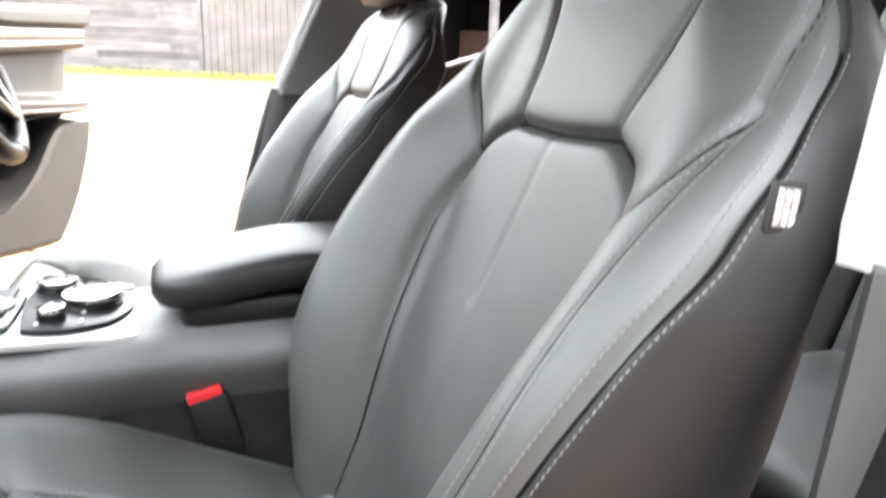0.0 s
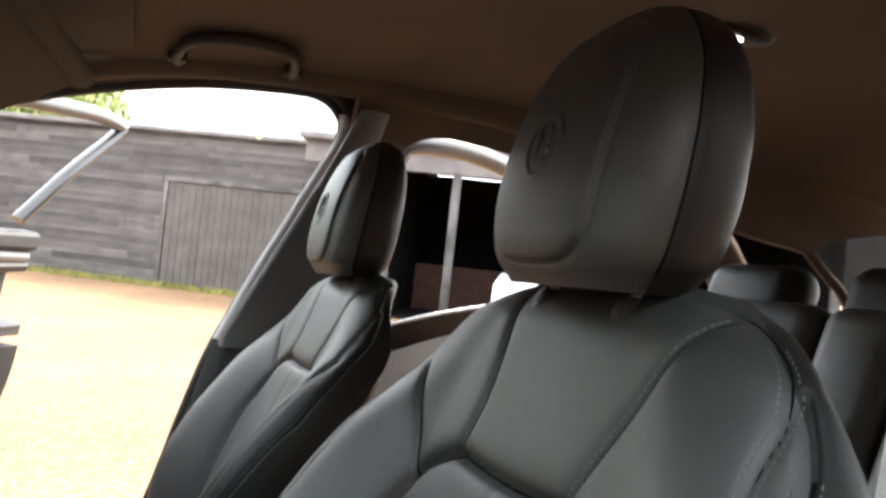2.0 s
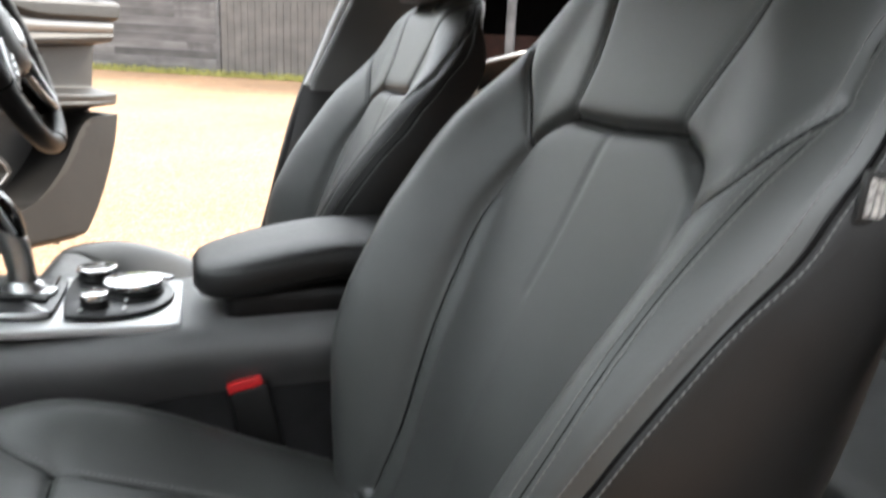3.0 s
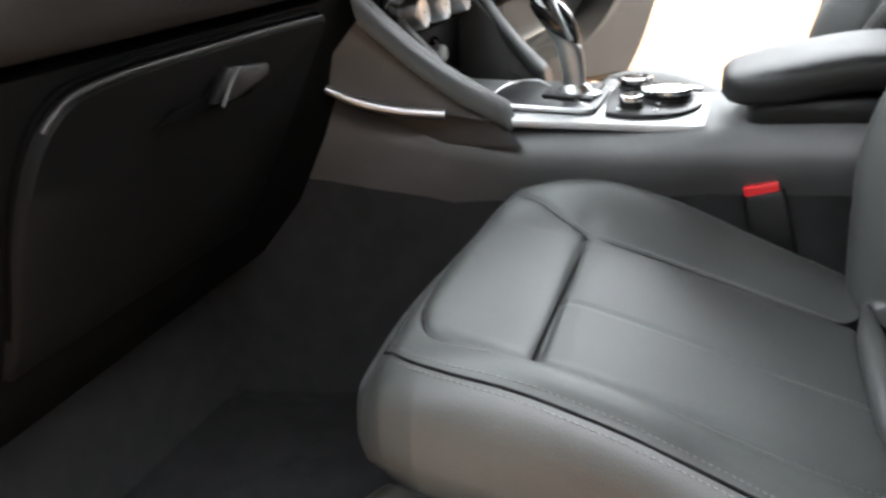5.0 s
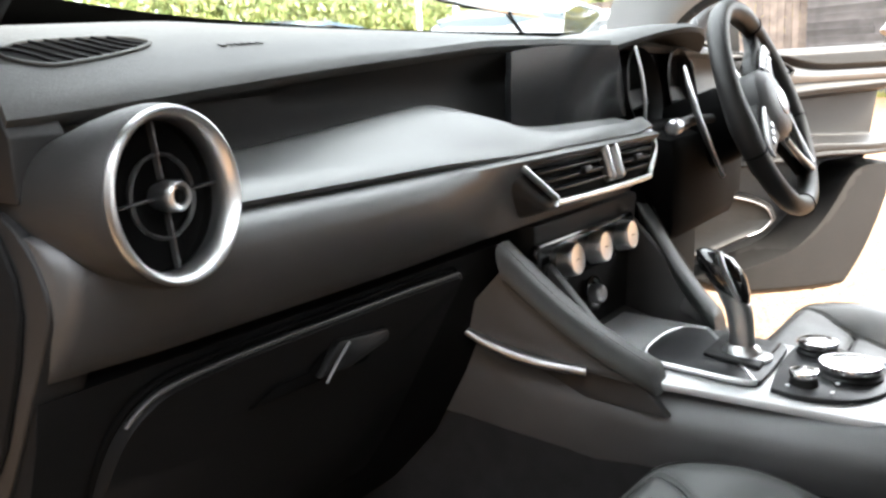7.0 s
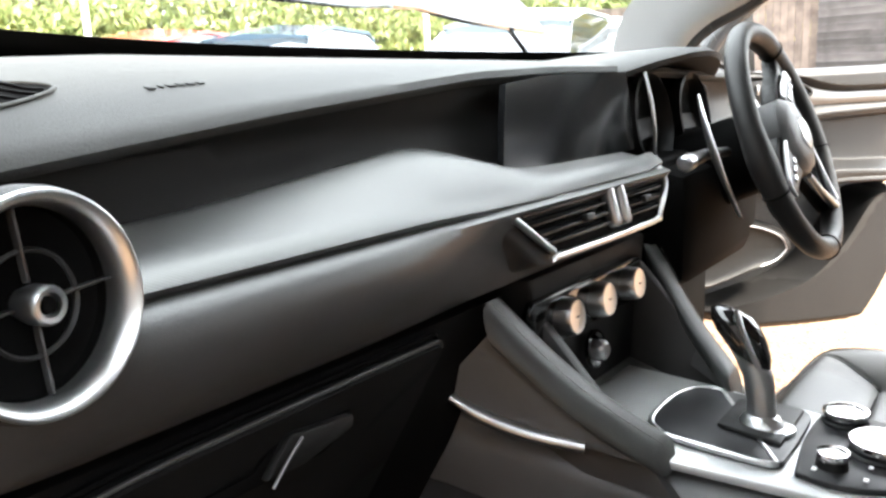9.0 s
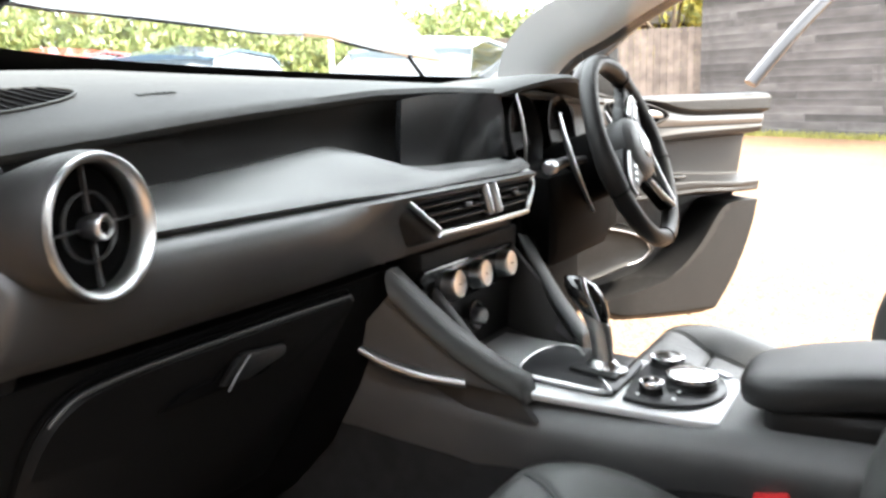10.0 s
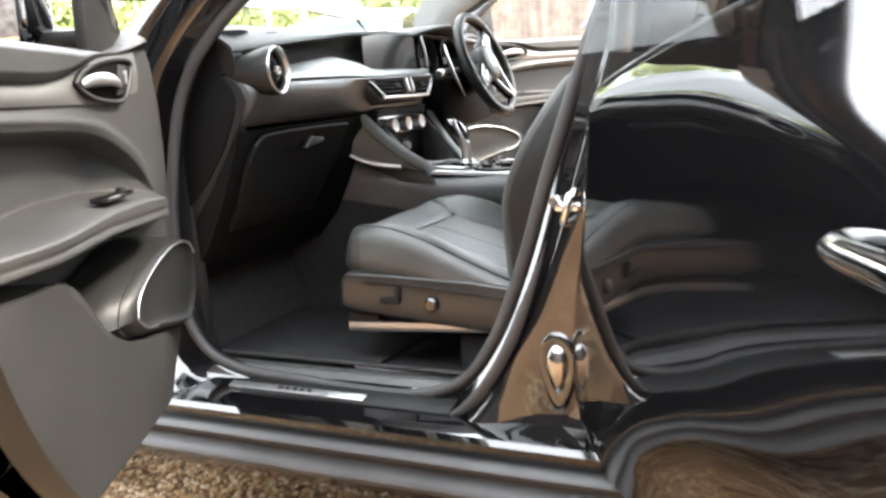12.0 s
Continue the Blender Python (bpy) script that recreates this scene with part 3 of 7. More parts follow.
def back_front(x, h, hw):
    a = np.abs(x) / hw
    lift = sm(h, [-0.12, -0.05, 0.0, 0.06, 0.12, 0.22, 0.32, 0.38, 0.45, 0.56], [0.02, 0.045, 0.066, 0.088, 0.094, 0.082, 0.054, 0.032, 0.012, 0.0], 0.03)
    over = np.clip((a - 0.80) / 0.20, 0, 1)
    d = lift * bump01(a, 0.44, 0.80) ** 0.9 - (lift * 0.9 + 0.030) * (1 - 0.75 * bump01(h, 0.45, 0.555)) * (1 - np.sqrt(np.maximum(0.0, 1 - over ** 2.2)))
    d = d - 0.022 * bump01(a, 0.55, 1.0) * bump01(h, 0.34, 0.46)
    d = d - 0.022 * bump01(h, 0.49, 0.565) ** 1.6 + 0.012 * np.exp(-((h - 0.12) / 0.10) ** 2) * (1 - a)
    return d


def back_relief(X, H):
    r = np.zeros(X.shape)
    for i, s in enumerate(BACK_SEAMS):
        q = poly_distance(X, H, s)
        deep = 0.0085 if i == 0 else 0.0036
        if i == 5:
            deep = 0.0016
        r -= deep * np.exp(-(q / 0.0052) ** 2)
        if i < 5:
            r -= deep * 0.32 * np.exp(-(q / 0.013) ** 2)
    for i, s in enumerate(BACK_EDGE_SEAMS):
        q = poly_distance(X, H, s)
        if i > 1:
            r -= (0.0012 + 0.0018 * bump01(H, 0.34, 0.42)) * np.exp(-(q / 0.0035) ** 2) + 0.0010 * np.exp(-(q / 0.012) ** 2)
            continue
        r += -0.0035 * np.exp(-(q / 0.003) ** 2) + 0.0012 * np.exp(-((q - 0.006) / 0.003) ** 2)
    return r


def on_back(x, h, lift=0.0):
    hw = float(back_half_width(h))
    d = float(back_front(np.array([x]), np.array([h]), hw)[0] + back_relief(np.array([x]), np.array([h]))[0])
    return BACK_BASE + Vector((x, 0, 0)) + BACK_UP * h + BACK_OUT * (d + lift)


SEAM_U = 1 - 2 * 24 / 199  # share of the columns inside the outer double seam


def side_seam(h, hw):
    return min(0.955 * hw, float(sm(h, [-0.12, 0.0, 0.12, 0.20, 0.27, 0.325, 0.377, 0.42, 0.465, 0.50, 0.53, 0.56], [0.228, 0.240, 0.260, 0.276, 0.288, 0.294, 0.289, 0.275, 0.255, 0.230, 0.19, 0.14], 0.02)))


def build_backrest(parent):
    heights = np.concatenate([np.linspace(-0.12, 0.350, 150), np.linspace(0.352, 0.400, 60), np.linspace(0.403, 0.5, 34), np.linspace(0.503, 0.56, 34)])
    m = 200
    verts, n = [], 0
    for h in heights:
        hw = float(back_half_width(h))
        u = np.linspace(-1, 1, m)
        x = np.sign(u) * np.interp(np.abs(u), [0, SEAM_U, 1], [0, side_seam(h, hw), hw])
        d = back_front(x, np.full(m, h), hw) + back_relief(x, np.full(m, h))
        deep = 0.125 - 0.045 * h / 0.56
        drop = 0.075 * float(bump01(np.array(h), 0.38, 0.565))
        ang = np.linspace(0, math.pi, 36)
        bx = hw * np.cos(ang) * (1 + 0.02 * np.sin(ang))
        bx = np.sign(np.cos(ang)) * hw * np.abs(np.cos(ang)) ** (0.45 + 0.45 * float(bump01(np.array(h), 0.25, 0.48))) * (1 - (0.07 + 0.29 * float(bump01(np.array(h), 0.2, 0.46))) * np.sin(ang) ** 0.6)
        bd = d[-1] + (min(drop - deep, d[-1] - 0.035) - d[-1]) * np.sin(ang) ** 0.6
        xs, ds = np.concatenate([x, bx[1:-1]]), np.concatenate([d, bd[1:-1]])
        n = len(xs)
        verts.append([BACK_BASE + Vector((a, 0, 0)) + BACK_UP * h + BACK_OUT * b for a, b in zip(xs, ds)])
    ob = loft("backrest", verts, leather, parent, "black leather backrest with stitched hexagonal insert", angle=70)
    # sides past the double seam are darker, in part to carry their shade
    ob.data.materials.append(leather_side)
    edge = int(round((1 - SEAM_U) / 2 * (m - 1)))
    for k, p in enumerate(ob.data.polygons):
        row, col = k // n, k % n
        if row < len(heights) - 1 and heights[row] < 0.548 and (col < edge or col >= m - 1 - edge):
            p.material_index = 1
    return ob


CUSHION_SEAMS = [[(-0.168, 0.497), (0.142, 0.503)],
                 smooth_line([(0.118, 0.16), (0.130, 0.33), (0.142, 0.50), (0.178, 0.58), (0.180, 0.612), (0.12, 0.622), (0.0, 0.622), (-0.10, 0.615), (-0.155, 0.585), (-0.172, 0.53), (-0.168, 0.497), (-0.160, 0.33), (-0.145, 0.16)]),
                 [(-0.02, 0.497), (-0.035, 0.18)]]


def cushion_top(x, y, hw):
    a = np.abs(x) / hw
    lift = sm(y, [0.10, 0.20, 0.32, 0.41, 0.49, 0.55, 0.60, 0.67], [0.002, 0.005, 0.022, 0.038, 0.040, 0.027, 0.010, 0.0], 0.03)
    base = sm(y, [0.05, 0.10, 0.21, 0.30, 0.415, 0.504, 0.60, 0.70], [0.560, 0.562, 0.576, 0.602, 0.636, 0.659, 0.678, 0.682], 0.03)
    over = np.clip((a - 0.84) / 0.16, 0, 1)
    z = base + lift * bump01(a, 0.48, 0.82) - (0.034 + 0.5 * lift) * (1 - np.sqrt(np.maximum(0.0, 1 - over ** 2.2)))
    return z - 0.055 * bump01(y, 0.595, 0.665) ** 1.8


def cushion_relief(X, Y):
    r = np.zeros(X.shape)
    for i, s in enumerate(CUSHION_SEAMS):
        q = poly_distance(X, Y, s)
        deep = (0.0050, 0.0036, 0.0016)[i]
        r -= deep * np.exp(-(q / 0.004) ** 2) + (0.0 if i == 2 else deep * 0.7) * np.exp(-(q / 0.015) ** 2)
    return r


def cushion_half_width(y):
    return np.interp(y, [0.10, 0.2, 0.5, 0.58, 0.62, 0.645, 0.665], [0.25, 0.258, 0.256, 0.249, 0.236, 0.215, 0.182])


def build_cushion(parent):
    ys = np.concatenate([np.linspace(0.10, 0.58, 170), np.linspace(0.583, 0.665, 45)])
    m, sections = 190, []
    for y in ys:
        hw = float(cushion_half_width(y))
        u = np.linspace(-1, 1, m)
        x = hw * np.sign(u) * (1 - (1 - np.abs(u)) ** 1.2)
        z = cushion_top(x, np.full(m, y), hw) + cushion_relief(x, np.full(m, y))
        low = 0.535 + 0.045 * float(bump01(np.array(y), 0.58, 0.665))
        ang = np.linspace(0, math.pi, 30)
        bx = np.sign(np.cos(ang)) * hw * np.abs(np.cos(ang)) ** 0.35
        s = np.sin(ang)
        bz = z[-1] + (low - z[-1]) * s ** 0.7
        bx = bx + np.sign(bx) * 0.004 * np.sin(np.clip((z[-1] - bz) / 0.05, 0, 1) * math.pi)
        sections.append([(a, nose(y, a), b) for a, b in zip(np.concatenate([x, bx[1:-1]]), np.concatenate([z, bz[1:-1]]))])
    return loft("seat_cushion", sections, leather, parent, "black leather seat cushion with stitched panels", angle=70)


def nose(y, x):
    """The front of the cushion is drawn back a little and bows forward in the middle."""
    return y if y < 0.5 else 0.5 + (y - 0.5) * (0.80 + 0.17 * max(0.0, 1 - (x / 0.24) ** 2))


def on_cushion(x, y, lift=0.0):
    hw = float(cushion_half_width(y))
    return Vector((x, nose(y, x), float(cushion_top(np.array([x]), np.array([y]), hw)[0] + cushion_relief(np.array([x]), np.array([y]))[0]) + lift))


HR_SEAM = 0.20  # where the headrest's front panel meets its sides
HR_V = [0, 0.04, 0.12, 0.3, 0.5, 0.7, 0.84, 0.93, 0.98, 1.0]
HR_W = [0.092, 0.109, 0.122, 0.130, 0.128, 0.114, 0.090, 0.062, 0.036, 0.0]
HR_T = [0.036, 0.050, 0.057, 0.060, 0.058, 0.052, 0.044, 0.034, 0.020, 0.0]


def headrest_point(a, v):
    """a: angle round, v: 0 at the foot to 1 at the crown."""
    w, t = float(sm(v, HR_V, HR_W, 0.05)) * min(1.0, (1 - v) / 0.02) ** 0.5, float(sm(v, HR_V, HR_T, 0.05)) * min(1.0, (1 - v) / 0.02) ** 0.5
    c, s = math.cos(a), math.sin(a)
    e = 0.72
    return Vector((w * math.copysign(abs(c) ** e, c) - 0.005, t * math.copysign(abs(s) ** e, s) - 0.032 - 0.02 * v - 0.02 * v * v, 1.144 + 0.232 * v))


def build_headrest(parent):
    sections, n = [], 260
    for i in range(111):
        v = 0.5 - 0.5 * math.cos(math.pi * i / 110)
        row = []
        for j in range(n):
            a = 2 * math.pi * j / n
            p = headrest_point(a, min(v, 0.9995))
            s = math.sin(a)
            if s > 0:
                d = (abs(p.x) / 0.082) ** 4 + (abs(p.z - 1.256) / 0.096) ** 4 - 1
                p.y += -0.0030 * math.exp(-(d / 0.10) ** 2) + 0.0045 / (1 + math.exp(14 * d))
            g = 0.0022 * math.exp(-((s - HR_SEAM) / 0.03) ** 2)
            p.x -= math.copysign(g, p.x)
            row.append(p)
        sections.append(row)
    hr = loft("headrest", sections, leather, parent, "black leather headrest with a round embossed crest", angle=70)
    # headrest sides take the darker material to paint in their shade
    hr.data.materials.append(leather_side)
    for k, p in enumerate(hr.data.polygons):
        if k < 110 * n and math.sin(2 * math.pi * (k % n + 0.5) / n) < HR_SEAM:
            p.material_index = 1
    for a in (math.asin(HR_SEAM), math.pi - math.asin(HR_SEAM)):
        pts = [headrest_point(a, 0.05 + 0.92 * i / 40) for i in range(41)]
        tube("seam", [(q.x - math.copysign(0.0022, q.x), q.y - 0.0006, q.z) for q in pts], 0.0013, seam_dark, hr, n=6)
    # embossed crest: plain ring with raised blocks
    at = Vector((0.0, 0.0180, 1.252))
    m = aim(at, (0, 0.975, 0.20))
    bm = lathe_bm([(0.0215, -0.010), (0.0222, -0.0002), (0.0240, 0.0005), (0.0268, 0.0004), (0.0285, -0.0008), (0.0296, -0.010)], 40, m)
    part("crest_ring", bm, leather, hr, "embossed round crest")
    for k, (x, y, sx, sy) in enumerate(((-0.008, 0.002, 0.004, 0.026), (-0.008, 0.005, 0.013, 0.004), (0.007, 0.009, 0.005, 0.016), (0.010, -0.004, 0.007, 0.006), (0.004, -0.012, 0.010, 0.005))):
        part("crest_mark", box_bm((sx, sy, 0.005), (0, 0, 0), 0.001, None, 1), leather, hr).matrix_local = m @ Matrix.Translation((x, y, -0.0014))
    line = []
    for k in range(81):
        a = math.pi * 2 * k / 80
        c, s = math.cos(a), math.sin(a)
        x, z = 0.088 * math.copysign(abs(c) ** 0.5, c), 1.256 + 0.102 * math.copysign(abs(s) ** 0.5, s)
        v = (z - 1.144) / 0.232
        w, t = float(sm(v, HR_V, HR_W, 0.05)) * min(1.0, (1 - v) / 0.02) ** 0.5, float(sm(v, HR_V, HR_T, 0.05)) * min(1.0, (1 - v) / 0.02) ** 0.5
        q = max(0.0, 1 - min(1, abs(x) / w) ** (2 / 0.72)) ** (0.72 / 2)
        line.append((x, t * q - 0.032 - 0.02 * v - 0.02 * v * v + 0.0006, z))
    v, fc = stitch_data(line, 0.0062, 0.0042, 0.0006)
    raw("stitching", v, fc, thread, hr, "grey thread stitching", kind="stuff")
    for x in (-0.062, 0.062):
        tube("headrest_post", [(x, -0.045, 1.165), (x, -0.032, 1.08)], 0.0065, chrome, parent, "chrome headrest post", 14)
        part("post_collar", lathe_bm([(0, 0.012), (0.009, 0.012), (0.012, 0.008), (0.014, 0.0), (0.014, -0.01)], 20, aim((x, -0.036, 1.128), (0, -0.3, 1), (0, 1, 0))), collar_grey, parent, "grey post collar")


def build_seat(m, **tags):
    seat = thing("front_seat", m, **tags)
    back = build_backrest(seat)
    cush = build_cushion(seat)
    build_headrest(seat)
    lines = []
    for s, off in ((BACK_SEAMS[1], 0.004), (BACK_SEAMS[2], 0.004), (BACK_SEAMS[3], 0.005), (BACK_SEAMS[4], -0.005), (BACK_SEAMS[3], -0.005), (BACK_SEAMS[4], 0.005)):
        lines.append([on_back(x + off, h, 0.0004) for x, h in s if h < 0.545])
    for i, s in enumerate(BACK_EDGE_SEAMS):
        for off in (-0.005, 0.005):
            lines.append([on_back(x + off, h, 0.0004) for x, h in s if h < (0.525 if i > 1 else 0.46)])
    vs, fs = [], []
    for line in lines:
        v, f = stitch_data(line)
        fs += [tuple(i + len(vs) for i in q) for q in f]
        vs += v
    raw("stitching", vs, fs, thread, back, "grey thread stitching", kind="stuff")
    vs, fs = [], []
    for s in ([(x * 1.03, y) for x, y in CUSHION_SEAMS[1]], [(x - 0.004, y) for x, y in CUSHION_SEAMS[2]]):
        v, f = stitch_data([on_cushion(x, y, 0.0004) for x, y in s])
        fs += [tuple(i + len(vs) for i in q) for q in f]
        vs += v
    raw("stitching", vs, fs, thread, cush, "grey thread stitching", kind="stuff")
    # sewn seams show as thin dark lines
    def seam(points, r, owner):
        tube("seam", points, r, seam_dark, owner, n=6)

    seam([on_back(x, h, -0.0006) for x, h in HEX], 0.0019, back)
    for k in (1, 2, 3, 4):
        seam([on_back(x, h, -0.0004) for x, h in BACK_SEAMS[k] if h < 0.54], 0.0012 if k < 3 else 0.0016, back)
    for k, line in enumerate(BACK_EDGE_SEAMS):
        seam([on_back(x, h, -0.0004) for x, h in line if h < (0.46 if k < 2 else 0.545)], 0.0014 if k < 2 else 0.0009, back)
    seam([on_cushion(x, y, -0.0003) for x, y in CUSHION_SEAMS[0]], 0.0016, cush)
    seam([on_cushion(x, y, -0.0003) for x, y in CUSHION_SEAMS[1]], 0.0013, cush)
    # double-stitched welt along the cushion's upper edge
    welt = smooth_line([(-0.236, 0.20), (-0.236, 0.45), (-0.224, 0.56), (-0.190, 0.620), (-0.12, 0.641), (0.0, 0.645), (0.12, 0.641), (0.190, 0.620), (0.224, 0.56), (0.236, 0.45), (0.236, 0.20)])
    seam([on_cushion(x, y, 0.0) for x, y in welt], 0.0016, cush)
    vs, fs = [], []
    for k in (0.972, 1.022):
        v, f = stitch_data([on_cushion(x * k, 0.4 + (y - 0.4) * (k if y > 0.56 else 1.0), 0.0006) for x, y in welt])
        fs += [tuple(i + len(vs) for i in q) for q in f]
        vs += v
    raw("stitching", vs, fs, thread, cush, "grey thread stitching", kind="stuff")
    # padded roll where the cushion meets the backrest
    roll = [(-0.150 + 0.30 * i / 12, 0.214 + 0.006 * math.sin(math.pi * i / 12), 0.590) for i in range(13)]
    tube("rear_roll", roll, [0.004 + 0.009 * min(1, i / 3, (12 - i) / 3) for i in range(13)], leather, seat, n=16)
    # piping round the cushion's lower edge
    pipe = [(-0.250, 0.20, 0.556), (-0.253, 0.40, 0.594), (-0.245, 0.55, 0.612), (-0.222, 0.622, 0.616), (-0.16, 0.654, 0.615), (0.0, 0.660, 0.615), (0.16, 0.654, 0.615), (0.222, 0.622, 0.616), (0.253, 0.40, 0.594)]
    tube("piping", curve([(x, nose(y, x), z) for x, y, z in pipe], 8), 0.0035, leather_hot, cush, n=8)
    # lower valance, plastic side shields, rails
    for sx in (-1, 1):
        outline = [(0.13, 0.505), (0.13, 0.565), (0.30, 0.582), (0.50, 0.590), (0.605, 0.592), (0.628, 0.575), (0.632, 0.515), (0.60, 0.503), (0.40, 0.482), (0.25, 0.470)]
        mm = Matrix(((0, 0, sx, sx * 0.232), (1, 0, 0, 0), (0, 1, 0, 0), (0, 0, 0, 1)))
        shield = part("side_shield", prism_bm([(nose(y, 0.15), z) for y, z in outline], 0.030, mm, 0.008, 3), seat_shield, seat, "dark plastic seat side shield")
        tube("shield_groove", curve([(sx * 0.262, 0.20, 0.545), (sx * 0.2635, 0.40, 0.566), (sx * 0.263, 0.56, 0.572)], 8), 0.0022, hard_plastic, shield, n=6)
        if sx < 0:
            part("slide_switch", box_bm((0.016, 0.050, 0.012), (-0.268, 0.488, 0.531), 0.005), hard_plastic, shield, "seat slide switch")
            part("recline_switch", box_bm((0.016, 0.013, 0.036), (-0.268, 0.468, 0.548), 0.005), hard_plastic, shield, "seat recline switch")
            part("lumbar_switch", lathe_bm([(0, 0.012), (0.011, 0.012), (0.016, 0.008), (0.017, 0.0), (0.017, -0.004)], 24, aim((-0.263, 0.386, 0.528), (-1, 0, 0))), gloss_black, shield, "round lumbar switch")
        part("seat_rail", box_bm((0.030, 0.47, 0.024), (sx * 0.222, 0.385, 0.468), 0.004, Matrix.Rotation(radians(-3), 4, "X")), satin, seat, "grey metal seat rail")
        part("rail_cover", box_bm((0.042, 0.085, 0.030), (sx * 0.215, 0.580, 0.474), 0.006), hard_plastic, seat)
        part("rail_foot", box_bm((0.05, 0.10, 0.10), (sx * 0.19, 0.30, 0.395), 0.01), carpet, seat)
    part("seat_pan", box_bm((0.44, 0.44, 0.10), (0, 0.38, 0.53), 0.02), dark_plastic, seat)
    return seat


SEAT_LABEL = "black leather front car seat with stitched bolsters"
passenger_seat = build_seat(CAR @ pose(-0.398, 0, 0.004), label=SEAT_LABEL + " and side switches", category="car seat", group="front seats")
tag_print = material("worn_tag_print", (0.42, 0.41, 0.39), 0.8, stain=0.5, stain_size=300)
# side airbag tag, sewn into the passenger seat's outer seam
tag_at = Matrix.Translation((-0.3015, 0.046, 0.985)) @ Matrix.Rotation(radians(-21), 4, "X") @ Matrix.Rotation(radians(28), 4, "X")
tag_ob = part("airbag_tag", box_bm((0.004, 0.020, 0.026), (0, 0, 0), 0.001), leather_hot, passenger_seat, "sewn airbag tag with worn lettering")
tag_ob.matrix_local = tag_at
for k in range(3):
    part("lettering_bar", box_bm((0.0012, 0.0034, 0.019), (-0.0022, -0.0035 + 0.0046 * k, 0.0), 0), tag_print, tag_ob)
driver_seat = copy_thing(passenger_seat, CAR @ pose(0.376, 0.005, -0.01))
driver_seat["label"] = SEAT_LABEL + " beside the centre console"
# shade on the driver seat's console-side bolster, put in by the darker material
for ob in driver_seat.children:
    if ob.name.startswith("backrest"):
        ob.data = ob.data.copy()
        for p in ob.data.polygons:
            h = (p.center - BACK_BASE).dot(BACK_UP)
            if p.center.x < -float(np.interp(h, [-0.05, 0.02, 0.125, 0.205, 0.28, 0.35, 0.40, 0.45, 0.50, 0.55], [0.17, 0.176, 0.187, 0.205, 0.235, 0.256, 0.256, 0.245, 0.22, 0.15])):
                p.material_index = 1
for o in driver_seat.children_recursive:
    if o.name.startswith(("airbag_tag", "lettering_bar")):
        bpy.data.objects.remove(o)

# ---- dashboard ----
# plastic darkened below its own tone for the shade under the dash
knee_plastic = material("shade_darkened_plastic", (0.0050, 0.0050, 0.0051), 0.65, spec=0.06, grain=0.15, grain_size=1500, stain=0.15, stain_size=12)
pad_plastic = material("grained_dash_top", (0.036, 0.037, 0.036), 0.62, spec=0.28, grain=0.3, grain_size=1000, stain=0.12, stain_size=6)
# darker plastic, toned for the shade under the pad's overhang
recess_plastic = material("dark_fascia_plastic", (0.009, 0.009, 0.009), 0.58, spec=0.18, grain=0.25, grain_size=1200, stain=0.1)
pod_plastic = material("vent_pod_plastic", (0.015, 0.015, 0.015), 0.5, spec=0.3, grain=0.25, grain_size=1200, stain=0.1)
fascia_plastic = material("satin_fascia_plastic", (0.036, 0.036, 0.036), 0.38, spec=0.6, grain=0.25, grain_size=1200, stain=0.12, stain_size=7)
rib_plastic = material("grey_vane_plastic", (0.022, 0.022, 0.022), 0.35)
# same plastic again, with the glovebox's shade put into the colour
lid_plastic = material("shaded_glovebox_plastic", (0.0055, 0.0055, 0.0056), 0.58, spec=0.10, grain=0.2, grain_size=1300, stain=0.12, stain_size=10)
dash = thing("dashboard", label="black soft-touch dashboard with a ribbed silver trim panel", category="dashboard")
XS = [-0.745 + 1.49 * i / 90 for i in range(91)]


def centre(x, a=0.22, b=0.40):
    return 1 - float(bump01(np.array(abs(x + 0.02)), a, b))


def dash_row(x, prof):
    return [(x, y, z) for y, z in prof]


PAD_X = [-0.76, -0.72, -0.66, -0.58, -0.45, -0.30, -0.18, 0.0, 0.16, 0.30, 0.745]


def pad_edge(x):
    """Edge of the top pad over the fascia: it drops towards the passenger's end."""
    return float(sm(x, PAD_X, [0.764, 0.766, 0.770, 0.782, 0.795, 0.803, 0.808, 0.812, 0.812, 0.812, 0.80])), float(sm(x, PAD_X, [1.098, 1.101, 1.107, 1.114, 1.126, 1.138, 1.148, 1.154, 1.155, 1.155, 1.14]))


def pad_front(x):
    return 1.30 - 0.34 * (abs(x) / 0.75) ** 2.6


def pad_profile(x):
    yr, zr = pad_edge(x)
    fy = pad_front(x)
    top = 1.172 - 0.012 * float(bump01(np.array(-x), 0.5, 0.75))
    y1 = yr + 0.10
    return [(fy, top - 0.012), (fy - 0.05, top - 0.002), ((fy + y1) / 2, top), (y1 + 0.03, zr + (top - zr) * 0.94), (y1, zr + (top - zr) * 0.86), (yr + 0.06, zr + (top - zr) * 0.66), (yr + 0.03, zr + (top - zr) * 0.40), (yr + 0.012, zr + (top - zr) * 0.19), (yr + 0.003, zr + 0.004), (yr, zr - 0.003), (yr + 0.004, zr - 0.009), (yr + 0.03, zr - 0.013), (fy, 1.07)]


def pad_height(x, y):
    p = sorted((a, b) for a, b in pad_profile(x)[:9])
    return float(np.interp(y, [a for a, _ in p], [b for _, b in p]))


rows = [dash_row(x, pad_profile(x)) for x in [-0.757 + 1.502 * i / 90 for i in range(91)]]
loft("top_pad", rows, pad_plastic, dash, "grained black dash top", angle=50)
